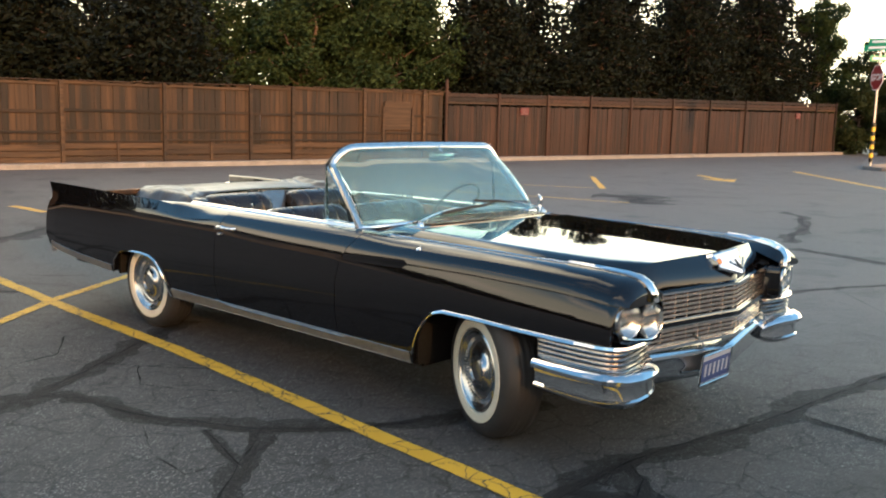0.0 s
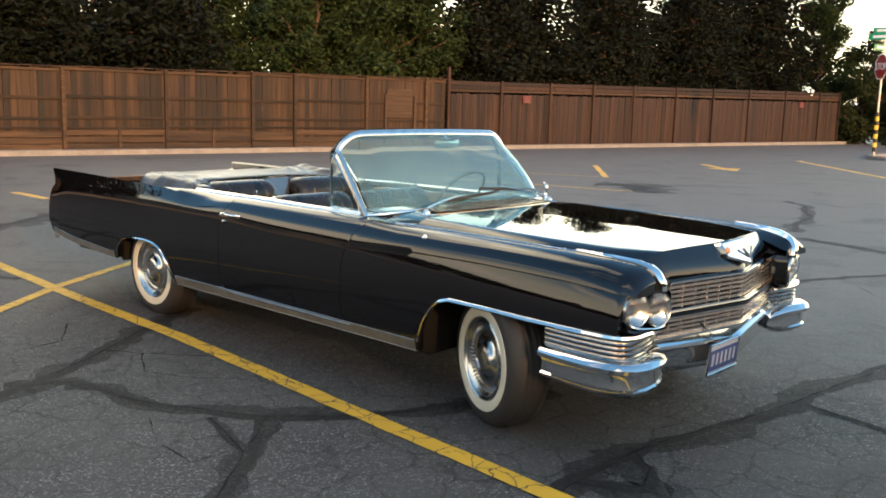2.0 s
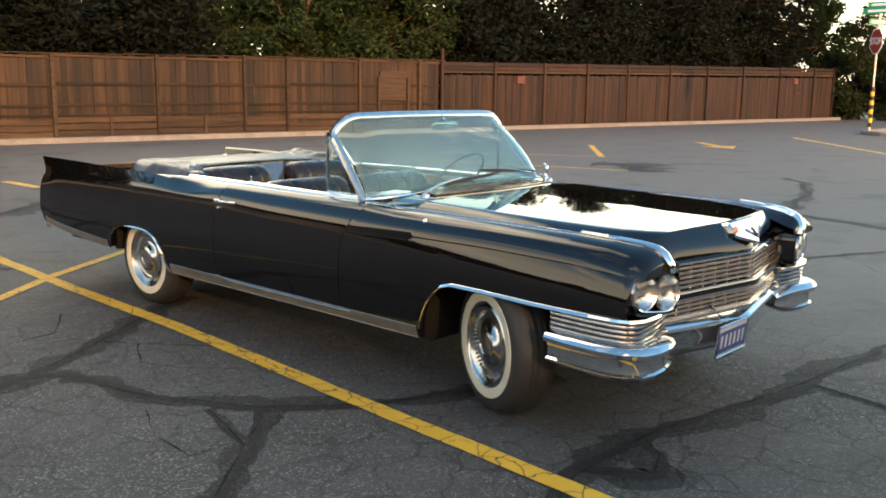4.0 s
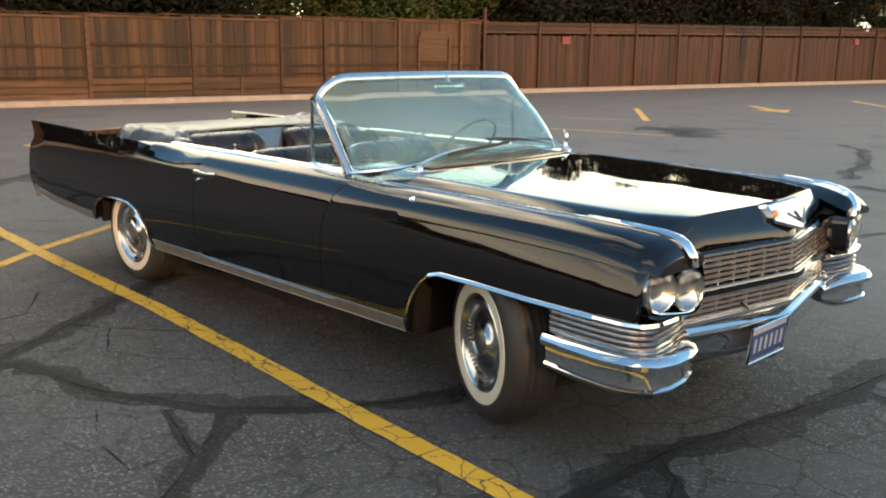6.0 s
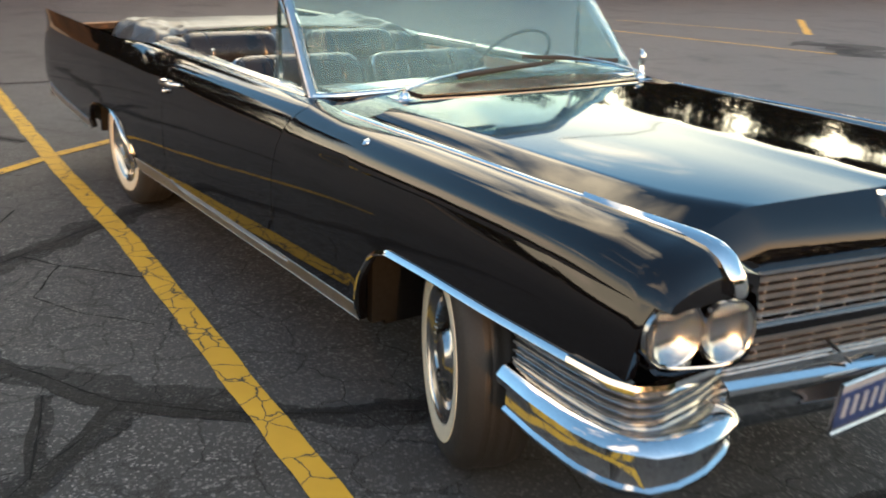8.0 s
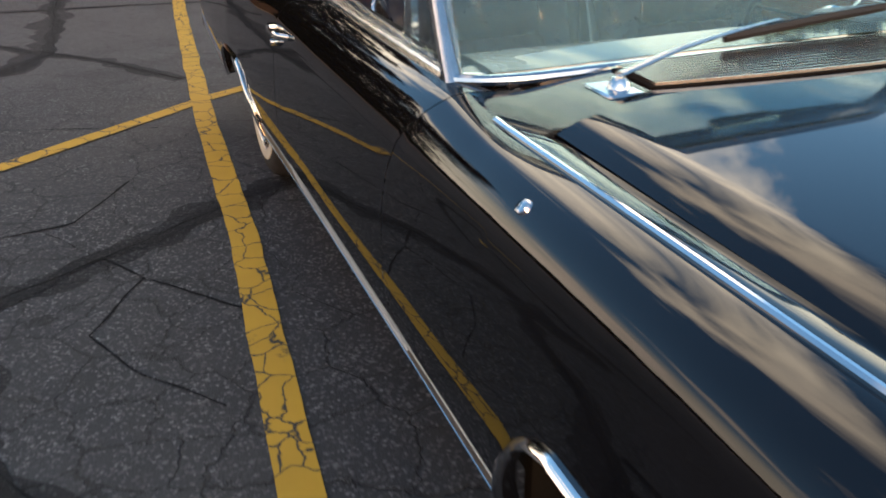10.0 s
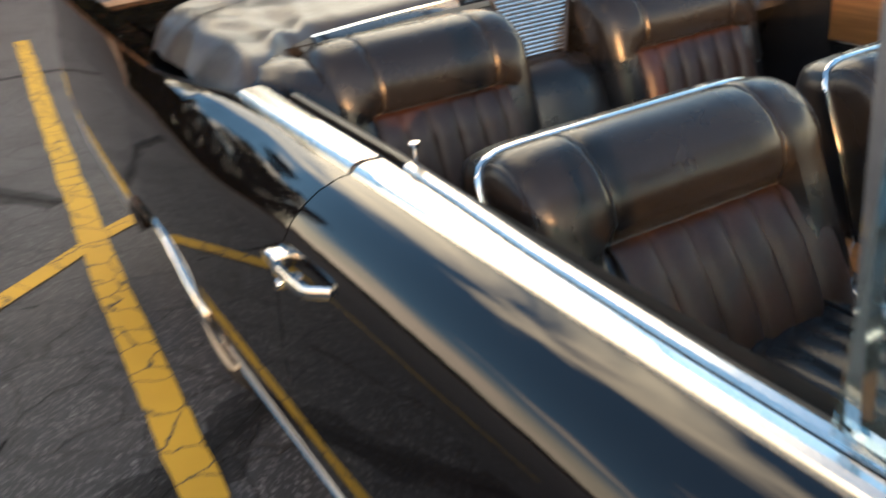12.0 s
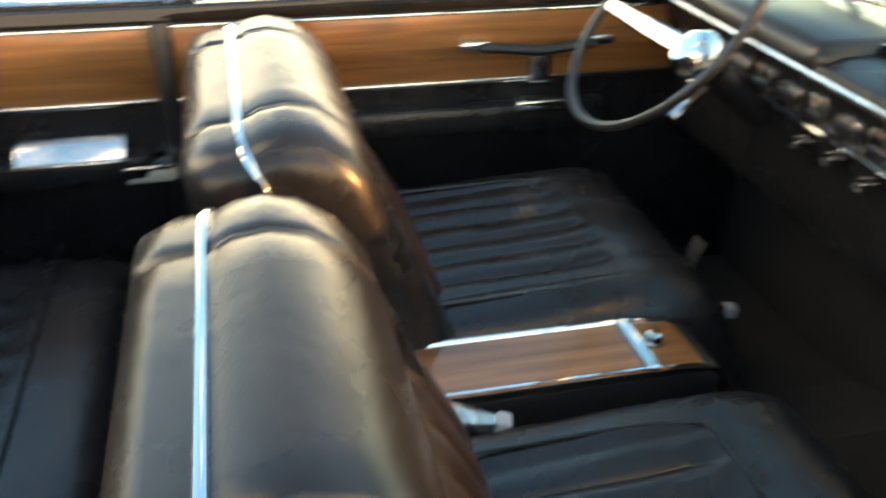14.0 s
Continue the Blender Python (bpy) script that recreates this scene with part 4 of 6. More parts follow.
def section(x):
    """The right half's skin at a station: points from the lower edge to the inner top, as (y, z) with y outward."""
    w, zc, low = curve(x, WIDTH), curve(x, CREASE), curve(x, LOW)
    out = [(side_y(x, low) - 0.03, low + 0.004), (side_y(x, low), low)]
    for k, d in enumerate((0.38, 0.30, 0.23, 0.17, 0.12, 0.08, 0.048, 0.022, 0.0)):
        level = max(low + 0.0012 * (k + 1), zc - d)
        out.append((side_y(x, level), level))
    y0, z0 = w - 0.0147, zc + 0.008
    straight = min(1.0, max(0.0, (-2.15 - x) / 0.60))
    straight = straight * straight * (3 - 2 * straight)
    ty, tz = curve(x, TOP_Y), curve(x, TOP_Z)
    ry, rz = curve(x, RIDGE_Y), curve(x, RIDGE_Z)
    melt = min(1.0, max(0.0, (-2.74 - x) / 0.45))
    melt = melt * melt * (3 - 2 * melt)
    ty, tz = ty + (ry - 0.022 - ty) * melt, tz + (rz - 0.012 - tz) * melt
    for k in range(7):
        a = math.pi / 2 * k / 6
        e = (ty + (y0 - ty) * math.cos(a), z0 + (tz - z0) * math.sin(a))
        t = k / 3 if k < 3 else (k - 3) / 3
        st = (y0 + (ry - y0) * t, z0 + (rz - z0) * t) if k < 3 else (ry + (ty - ry) * t, rz + (tz - rz) * t + 0.014 * math.sin(math.pi * t) * (1 - melt))
        out.append((e[0] * (1 - straight) + st[0] * straight, e[1] * (1 - straight) + st[1] * straight))
    if x < -0.95:
        out += [(0.83 + (ry - 0.027 - 0.83) * melt, tz - 0.05 * melt), (0.79 - 0.03 * melt, tz - 0.005 + (0.925 - tz + 0.005) * melt)]
    else:
        iy = curve(x, [(0.35, 0.789), (0.55, 0.769), (0.7, 0.712), (0.8, 0.685), (0.87, 0.68)])
        iz = curve(x, [(-0.95, 0.93), (-0.74, 0.93), (-0.67, 0.957), (-0.3, 0.952), (0.4, 0.944), (0.6, 0.925), (0.75, 0.885), (0.87, 0.85)])
        out += [(ty - (ty - iy) * 0.45, tz * 0.5 + iz * 0.5 + 0.004), (iy, iz)]
    return out


def stations(a, b):
    """Stations between two places, close together at the wheel arches."""
    xs = {round(a, 4), round(b, 4)}
    x = a
    while x < b:
        near = any(lo < x < hi for lo, hi in ((-3.72, -3.4), (-3.1, -2.84), (-0.5, -0.15), (0.28, 0.44), (0.6, 0.9), (-4.95, -4.6)))
        x += 0.014 if near else 0.05
        if x < b:
            xs.add(round(x, 4))
    return sorted(xs)


def gap_front(x, z):
    """The leading edge of the door leans and curves forward at the top."""
    return curve(z, [(0.3, -1.06), (0.70, -1.045), (0.80, -1.02), (0.88, -0.965), (0.955, -0.905), (1.0, -0.90)])


def gap_rear(x, z):
    return curve(z, [(0.3, -2.27), (0.80, -2.26), (0.86, -2.24), (0.90, -2.205), (0.95, -2.19), (0.99, -2.185)])


def panel(a, b, front=None, rear=None, offset=0.0):
    """The skin from station a to b; its ends may follow the door's gaps."""
    mb = MB()
    rows = []
    for x in stations(a, b):
        row = []
        for y, z in section(x):
            u = x
            if rear is not None and x < a + 0.4:
                u = x + (rear(x, z) - a) * max(0.0, 1 - (x - a) / 0.4)
            if front is not None and x > b - 0.4:
                u = x + (front(x, z) - b) * max(0.0, 1 - (b - x) / 0.4)
            row.append((tail_x(u, z), -(y - offset), z))
        rows.append(row)
    return mb.grid(rows)


def side_at(x, z):
    sec = section(x)[1:18]
    return float(np.interp(z, [p[1] for p in sec], [p[0] for p in sec]))


def both(name, mb, material, label="", parent=None, angle=30):
    one = part(name, mb, material, parent or car, label, angle)
    two = part(name, mb.mirror(), material, parent or car, label, angle)
    return one, two


fender_mb = panel(-0.98, 0.858, rear=lambda x, z: gap_front(x, z) + 0.0022)
fender_mb.cap([(0.858, -y, z) for y, z in section(0.858)] + [(0.858, -0.682, 0.818)])
both("front_fender", fender_mb, M["paint"], "glossy black front fender")
both("door", panel(-2.2, -0.98, front=lambda x, z: gap_front(x, z) - 0.0022, rear=lambda x, z: gap_rear(x, z) + 0.0022), M["paint"], "glossy black closed door")
both("rear_fender", panel(-4.92, -2.2, front=lambda x, z: gap_rear(x, z) - 0.0022), M["paint"], "glossy black rear fender with a low fin")
for fn in (gap_front, gap_rear):
    zs = list(np.linspace(0.3, 0.975, 20))
    inner = MB().grid([[(fn(0, z) + d, -(side_at(fn(0, z), z) - 0.012), z) for z in zs] for d in (-0.03, 0.03)])
    both("door_jamb", inner, M["dark"])


# cowl before the windshield, and the hood with its pointed nose
def cowl_pt(x, v):
    """v from -1 to 1 across the hood's width; the cowl reaches a little past it."""
    a = abs(v)
    z = curve(x, [(-1.08, 0.998), (-0.8, 0.996), (-0.6, 0.9912)]) + 0.017 * (1 - a * a)
    drop = curve(x, [(-1.08, 0.020), (-0.9, 0.032), (-0.6, 0.052)])
    lo = curve(x, [(-0.9, 0.60), (-0.6, 0.80)])
    z -= drop * max(0.0, (a - lo) / (1.098 - lo)) ** 2
    # the seam before the windshield sweeps back at its ends
    sweep = 0.05 * max(0.0, (a - 0.62) / 0.38) ** 2 * curve(x, [(-1.0, 0.0), (-0.62, 1.0)])
    return (x - sweep, v * 0.785, z)


def across(rows, vs, lower=0.0):
    return [[(p[0], p[1], p[2] - lower) for p in (cowl_pt(x, v) for v in vs)] for x in rows]


def hood_at(u, v):
    """u from 0 at the windshield to 1 at the crease and 2 at the grille."""
    a = abs(v)
    crease_x = 0.80 - 0.105 * a ** 1.1
    if u <= 1:
        x = -0.60 + (crease_x + 0.60) * u
        half = curve(x, [(-0.6, 0.785), (0.0, 0.783), (0.35, 0.778), (0.55, 0.758), (0.7, 0.70), (0.8, 0.69)])
        z = curve(x, [(-0.60, 0.991), (-0.3, 0.984), (0.3, 0.968), (0.64, 0.957), (0.80, 0.953)]) + 0.017 * (1 - a * a)
        lo = curve(x, [(-0.6, 0.90), (-0.39, 0.90), (0.2, 0.895), (0.6, 0.865), (0.72, 0.80)])
        z -= curve(x, [(-0.60, 0.031), (-0.3, 0.033), (0.2, 0.031), (0.5, 0.034), (0.72, 0.048)]) * min(1.0, max(0.0, (a - lo) / (1.0 - lo))) ** curve(x, [(-0.2, 1.9), (0.5, 1.0)])
        z += 0.006 * max(0.0, 1 - a / 0.16) * u
        sweep = 0.05 * max(0.0, (a - 0.62) / 0.38) ** 2 * curve(x, [(-0.62, 1.0), (-0.58, 1.0), (-0.3, 0.0)])
        return (x - sweep, v * half, z)
    p, t = Vector(hood_at(1, v)), u - 1
    low = Vector((0.905 - 0.145 * a, v * 0.665, 0.842 - 0.010 * a))
    q = p.lerp(low, t)
    q.x += 0.020 * math.sin(math.pi * t) * (1 - 0.5 * a)
    return tuple(q)


hood_u = [0, 0.007, 0.07, 0.14, 0.28, 0.43, 0.57, 0.68, 0.78, 0.87, 0.93, 0.97, 0.99, 1.0, 1.03, 1.08, 1.2, 1.4, 1.6, 1.8, 1.93, 2.0]
vs = [-1, -0.985, -0.97, -0.955, -0.94, -0.92, -0.90, -0.88, -0.86, -0.84, -0.82, -0.80, -0.75, -0.65, -0.5, -0.35, -0.2, -0.12, -0.06, 0]
vs = vs + [-v for v in vs[-2::-1]]
rows = [[hood_at(u, v) for v in vs] for u in hood_u]
hood_mb = MB().grid(rows)
edge = rows[-1]
hood_mb.grid([edge, [(x - 0.012, y, z - 0.022) for x, y, z in edge], [(x - 0.08, y, z - 0.03) for x, y, z in edge]])
for k in (0, -1):
    side = [r[k] for r in rows]
    hood_mb.grid([side, [(x, y, z - 0.025) for x, y, z in side]])
hood = part("hood", hood_mb, M["paint"], car, "glossy black hood with a pointed nose", 25)
cowl_v = [v * 1.098 for v in vs]
cowl = MB().grid(across([-1.08, -1.0, -0.9, -0.8, -0.7, -0.64, -0.604], cowl_v, 0.003))
front = across([-0.604], cowl_v, 0.003)[0]
cowl.grid([front, [(x + 0.002, y, z - 0.03) for x, y, z in front]])
part("cowl", cowl, M["paint"], car, "glossy black cowl panel", 25)
both("hood_gutter", MB().grid([[(x, -y, z) for x, z in ((-0.9, 0.90), (0.5, 0.90), (0.8, 0.84))] for y in (0.85, 0.60)]), M["dark"])


def cowl_x(y, front):
    return (-0.66 if front else -0.80) - 0.10 * (y / 0.7) ** 2


vent = MB()
vs2 = np.linspace(-0.55, 0.62, 30)


def cowl_z(x, y):
    return cowl_pt(x, y / 0.785)[2] - 0.004


VENT_BACK = -0.866


def vent_pt(y, t, rise):
    x = cowl_x(y, True) * (1 - t) + VENT_BACK * t
    return (x, y, cowl_z(x, y) + rise)


vent_rows = [[vent_pt(y, 0, -0.004), vent_pt(y, 0, 0.005), vent_pt(y, 0.5, 0.005), vent_pt(y, 1, 0.005), vent_pt(y, 1, -0.004)] for y in vs2]
vent.grid(vent_rows, around=True); vent.cap(vent_rows[0][::-1]); vent.cap(vent_rows[-1])
cowl_vent = part("cowl_vent", vent, M["dark"], car, "bright ribbed air intake below the windshield")
for k in range(12):
    d = 0.03 + 0.94 * k / 11
    part("rib", MB().strip([vent_pt(y, d, 0.004) for y in np.linspace(-0.54, 0.61, 24)], [(-0.0022, 0), (-0.0022, 0.008), (0.0022, 0.008), (0.0022, 0)]), M["bright"], cowl_vent)

# rear deck and tail
deck = MB().grid([[(x, v * 0.77, z + 0.012 * (1 - v * v)) for v in np.linspace(-1, 1, 13)] for x, z in ((-2.9, 0.925), (-3.3, 0.93), (-3.9, 0.935), (-4.5, 0.92), (-4.80, 0.90), (-4.86, 0.87), (-4.87, 0.5), (-4.8, 0.42))])
part("trunk_lid", deck, M["paint"], car, "glossy black trunk lid")
both("tail_lamp", rounded((-4.862, -0.895, 0.54), (-4.80, -0.82, 0.78), 0.015, 2), M["red"], "slim red tail lamp")
both("rear_bumper", MB().strip([(-4.74, -0.915, 0.41), (-4.80, -0.89, 0.42), (-4.86, -0.86, 0.43), (-4.93, -0.6, 0.43), (-4.95, 0.0, 0.43)], [(0, 0), (-0.03, 0.01), (-0.03, 0.05), (0, 0.06), (0.02, 0.03)]), M["chrome"], "chrome rear bumper")
both("side_emblem", MB().lathe([(0, 0.012), (0.014, 0.011), (0.022, 0.004), (0.024, 0)], Matrix.Translation((-4.78, -0.907, 0.72)) @ Matrix.Rotation(radians(90), 4, "X"), 20), M["chrome"], "small round chrome emblem")

# underside, wheel wells
under = MB().box((-4.6, -0.80, 0.34), (-3.68, 0.80, 0.5)).box((-2.88, -0.84, 0.26), (-0.48, 0.84, 0.31)).box((-3.7, -0.62, 0.24), (-2.85, 0.62, 0.4)).box((-0.5, -0.55, 0.26), (0.42, 0.55, 0.5))
under.box((-0.46, -0.9, 0.66), (0.7, -0.5, 0.70)).box((-0.46, 0.5, 0.66), (0.7, 0.9, 0.70)).box((-3.68, -0.9, 0.62), (-2.88, -0.55, 0.66)).box((-3.68, 0.55, 0.62), (-2.88, 0.9, 0.66))
under.box((-0.5, -0.9, 0.28), (-0.47, 0.9, 0.70)).box((0.42, -0.95, 0.36), (0.44, 0.95, 0.66)).box((-3.70, -0.9, 0.36), (-3.67, 0.9, 0.66)).box((-2.89, -0.9, 0.28), (-2.86, 0.9, 0.66))
for k in range(len(under.v) // 8):
    one = MB().add(under.v[8 * k:8 * k + 8], [(0, 3, 2, 1), (4, 5, 6, 7), (0, 1, 5, 4), (1, 2, 6, 5), (2, 3, 7, 6), (3, 0, 4, 7)])
    part("underbody_panel", one, M["dark"], car, "dark panel of the underbody", smooth=False)


# ---- chrome trim ----
def run(points, n=40):
    """Points spread evenly along a polyline."""
    P = [Vector(p) for p in points]
    lens = [0]
    for a, b in zip(P, P[1:]):
        lens.append(lens[-1] + (b - a).length)
    return [Vector([float(np.interp(s, lens, [p[i] for p in P])) for i in range(3)]) for s in np.linspace(0, lens[-1], n)]


# sill band with a raised spear
sill = MB().grid([[(x, -(side_at(x, z) + o), z) for x in np.linspace(-2.86, -0.475, 40)] for z, o in ((0.298, -0.012), (0.299, 0.003), (0.33, 0.005), (0.366, 0.003), (0.372, -0.004))])
both("sill_trim", sill, M["sill"], "brushed metal trim along the sill", angle=50)
for z in (0.303,):
    edge_line = MB().strip([(x, -(side_at(x, z) + 0.005), z) for x in np.linspace(-2.85, -0.48, 40)], [(-0.003, -0.002), (0.001, 0.0), (-0.003, 0.002)])
    both("sill_edge", edge_line, M["satin"], "thin bright edge of the sill trim")
spear = MB().strip([(x, -(side_at(x, 0.345) + 0.005), curve(x, [(-2.3, 0.372), (-2.15, 0.352), (-1.0, 0.352), (-0.98, 0.352)])) for x in np.linspace(-2.3, -1.0, 20)], [(-0.004, -0.012), (0.006, 0), (-0.004, 0.012)])
both("sill_spear", spear, M["sill"], "raised chrome spear on the sill trim")
lower = MB().grid([[(tail_x(x, 0.44), -(side_at(x, curve(x, LOW) + d) + o), curve(x, LOW) + d) for x in np.linspace(-4.9, -3.69, 24)] for d, o in ((0.0, -0.004), (0.0, 0.006), (0.05, 0.006), (0.054, -0.004))])
both("lower_trim", lower, M["sill"], "brushed metal trim behind the rear wheel", angle=50)
arch_r = MB().strip([(x, -(side_at(x, curve(x, LOW) + 0.01) + 0.003), curve(x, LOW)) for x in stations(-3.665, -2.872)], [(-0.005, -0.004), (0.005, -0.004), (0.005, 0.006), (0.003, 0.008), (-0.002, 0.005), (-0.005, 0.001)], up=(0, -1, 0.0001))
both("rear_arch_trim", arch_r, M["chrome"], "chrome lip round the rear wheel opening")
arch_f = MB().strip([(x, -(side_at(x, curve(x, LOW) + 0.01) + 0.004), curve(x, LOW)) for x in stations(-0.44, 0.66)], [(-0.008, -0.005), (0.009, -0.005), (0.009, 0.010), (0.005, 0.013), (-0.003, 0.008), (-0.008, 0.001)], up=(0, -1, 0.0001))
both("front_arch_trim", arch_f, M["chrome"], "chrome lip over the front wheel opening")
front_way = [(0.62, -1.024, 0), (0.75, -1.022, 0), (0.81, -1.0, 0), (0.835, -0.945, 0), (0.835, -0.80, 0), (0.80, -0.66, 0)]
both("front_strip", MB().strip([(x, y, 0.629) for x, y, _ in run(front_way, 24)], [(-0.012, -0.012), (0.012, -0.012), (0.016, 0.0), (0.012, 0.012), (-0.012, 0.012)]), M["chrome"], "chrome strip under the headlamps")
# belt moulding, two bright bands with a narrow dark slot that runs outward to the vent window
def slot_y(x):
    return curve(x, [(-2.75, 0.790), (-2.2, 0.797), (-2.0, 0.806), (-1.78, 0.820), (-1.5, 0.828), (-1.1, 0.832)])


def band(xs, profile):
    """Rows of points across the door's top: (share from the slot to the outer edge, rise)."""
    rows = []
    for x in xs:
        inner, outer, z = slot_y(x) + 0.004, curve(x, TOP_Y) + 0.013, curve(x, TOP_Z)
        rows.append([(x, -(inner + (outer - inner) * k), z + r) for k, r in profile])
    mb = MB().grid(rows, around=True)
    return mb.cap(rows[0][::-1]).cap(rows[-1])


BELT = [(0.0, -0.010), (0.0, 0.006), (0.10, 0.0105), (0.55, 0.0125), (0.80, 0.009), (0.94, 0.001), (1.0, -0.010)]
both("belt_moulding", band(np.linspace(-2.18, -1.03, 26), BELT), M["bright"], "bright chrome moulding along the top of the door")
both("belt_moulding", band(np.linspace(-2.74, -2.195, 18), BELT), M["bright"], "bright chrome moulding along the rear fender")
slot = MB().grid([[(x, -(slot_y(x) + d), curve(x, TOP_Z) + r) for x in np.linspace(-2.74, -1.05, 30)] for d, r in ((0.006, 0.0), (0.004, -0.004), (-0.002, -0.004), (-0.004, 0.0))])
both("window_slot", slot, M["rubber"], "black rubber window slot")
inner_rows = [[(x, -(slot_y(x) + d), curve(x, TOP_Z) + r) for d, r in ((-0.002, -0.008), (-0.002, 0.006), (-0.006, 0.010), (-0.016, 0.011), (-0.022, 0.007), (-0.024, -0.008))] for x in np.linspace(-2.135, -1.08, 22)]
both("inner_belt_moulding", MB().grid(inner_rows, around=True).cap(inner_rows[0][::-1]).cap(inner_rows[-1]), M["bright"], "chrome inner window moulding")
lip_rows = [[(x, -(slot_y(x) + d), curve(x, TOP_Z) + r) for d, r in ((-0.020, -0.012), (-0.020, 0.002), (-0.027, 0.004), (-0.036, 0.0), (-0.040, -0.020))] for x in np.linspace(-2.66, -1.06, 26)]
both("belt_lip", MB().grid(lip_rows, around=True).cap(lip_rows[0][::-1]).cap(lip_rows[-1]), M["plastic"], "dark grey inner lip of the door top")

# fender spears and their tips
spear_way = [(x, -curve(x, TOP_Y), curve(x, TOP_Z)) for x in np.linspace(-0.74, 0.50, 30)]
both("fender_spear", MB().strip(spear_way, [(-0.0065, -0.004), (-0.0065, 0.004), (-0.0025, 0.008), (0.0025, 0.008), (0.0065, 0.004), (0.0065, -0.004)]), M["chrome"], "long chrome spear on top of the fender")
tip_rows = []
for x, y, w, face in ((0.46, -0.861, 0.012, 0), (0.58, -0.852, 0.019, 0), (0.68, -0.836, 0.026, 0), (0.76, -0.815, 0.030, 0), (0.81, -0.800, 0.030, 0), (0.84, -0.792, 0.029, 0.3), (0.857, -0.785, 0.028, 0.7), (0.866, -0.778, 0.026, 1), (0.868, -0.770, 0.022, 1)):
    z = curve(x, TOP_Z) if face < 1 else (0.862 if w > 0.025 else 0.826)
    n = Vector((face, -0.15, 1 - face)).normalized()
    c = Vector((x, y, z)) + n * 0.006
    s = Vector((0.2 * (1 - face), 1, 0.05)).normalized() * w
    tip_rows.append([c - s - n * 0.02, c - s * 0.9 + n * 0.004, c + n * 0.013, c + s * 0.9 + n * 0.004, c + s - n * 0.02])
both("fender_tip", MB().grid(tip_rows), M["chrome"], "chrome cap on the fender's nose", angle=50)

# ---- front end ----
nose_way = lambda y, side, mid: (mid - 0.035 + (side - mid) * abs(y) / 0.64)  # noqa: E731
grille = new("grille"); grille.parent = car
grille["label"] = "chrome egg-crate grille in two tiers"
back = MB().grid([[(nose_way(y, 0.72, 0.84), y, z) for y in (-0.68, -0.34, 0, 0.34, 0.68)] for z in (0.52, 0.85)])
part("grille_back", back, M["dark"], grille, "dark space behind the grille", smooth=False)
bar = [(-0.022, -0.007), (0.008, -0.007), (0.012, -0.003), (0.012, 0.004), (0.007, 0.0075), (-0.022, 0.0065)]


def vbar(z, half=0.655, side=0.80, mid=0.925, prof=bar, name="bar", material=None):
    ys = np.linspace(-half, half, 21)
    return part(name, MB().strip([(nose_way(y, side, mid), y, z) for y in ys], [(-a, b) for a, b in prof]), material or M["warm_lit_grille"], grille)


for z in (0.7115, 0.734, 0.7565, 0.779, 0.8015):
    vbar(z)
for z in (0.575, 0.596, 0.617, 0.638):
    vbar(z, 0.645, 0.795, 0.92)
frame_prof = [(-0.03, -0.008), (0.012, -0.008), (0.018, 0.0), (0.012, 0.008), (-0.03, 0.008)]
vbar(0.825, 0.665, 0.805, 0.93, [(-0.03, -0.005), (0.012, -0.005), (0.016, 0.0), (0.012, 0.005), (-0.03, 0.005)], "frame", M["chrome"])
vbar(0.690, 0.665, 0.805, 0.93, frame_prof, "frame", M["chrome"])
vbar(0.66, 0.665, 0.80, 0.925, frame_prof, "frame", M["chrome"])
vbar(0.557, 0.665, 0.80, 0.925, frame_prof, "frame", M["chrome"])
vbar(0.675, 0.67, 0.795, 0.92, [(-0.05, -0.012), (0.014, -0.010), (0.018, 0.0), (0.014, 0.010), (-0.05, 0.012)], "divider", M["paint"])
for zs, cnt in (((0.690, 0.825), 7), ((0.557, 0.66), 7)):
    up = MB().box((-0.02, -0.0035, zs[0]), (0.009, 0.0035, zs[1])).mesh("upright", M["warm_lit_grille"], smooth=False)
    for k in range(-cnt, cnt + 1):
        y = k * 0.645 / cnt
        ob = new("upright", up)
        ob.parent = grille
        ob.location = (nose_way(y, 0.80, 0.925) + 0.002, y, 0)
# nose emblem: a chrome wedge with a shallow recess
emb = MB()
crest = []
for y in (-0.128, -0.118, -0.06, 0.0, 0.06, 0.118, 0.128):
    k = abs(y) / 0.128
    x = 0.938 - 0.075 * k
    z0, z1 = 0.868 + 0.036 * k + 0.02 * (k > 0.95), 1.004 - 0.032 * k - 0.012 * (k > 0.95)
    crest.append([(x - 0.11, y, 0.955), (x - 0.055, y, z1 - 0.004), (x - 0.048, y, z1), (x - 0.040, y, z1 - 0.004), (x, y, z0 + 0.012), (x - 0.004, y, z0), (x - 0.05, y, z0)])
emb.grid(crest); emb.cap(crest[0]); emb.cap(crest[-1][::-1])
emblem = part("hood_emblem", emb, M["chrome"], car, "chrome V-shaped emblem on the hood's nose", 20)
for y in (-0.112, 0.112):
    part("medallion", MB().lathe([(0.0, 0.006), (0.011, 0.005), (0.016, 0.0)], Matrix.Translation((0.862, y, 0.942)) @ Vector((0.85, 0.35 if y > 0 else -0.35, 0.4)).to_track_quat("Z", "Y").to_matrix().to_4x4(), 18), M["amber"], emblem, "small gilt medallion")
part("crest", MB().strip([(0.912, -0.050, 0.952), (0.932, 0.0, 0.905), (0.912, 0.050, 0.952)], [(-0.006, -0.004), (0.006, -0.004), (0.006, 0.004), (-0.006, 0.004)], up=(1, 0, 0)), M["satin"], emblem)

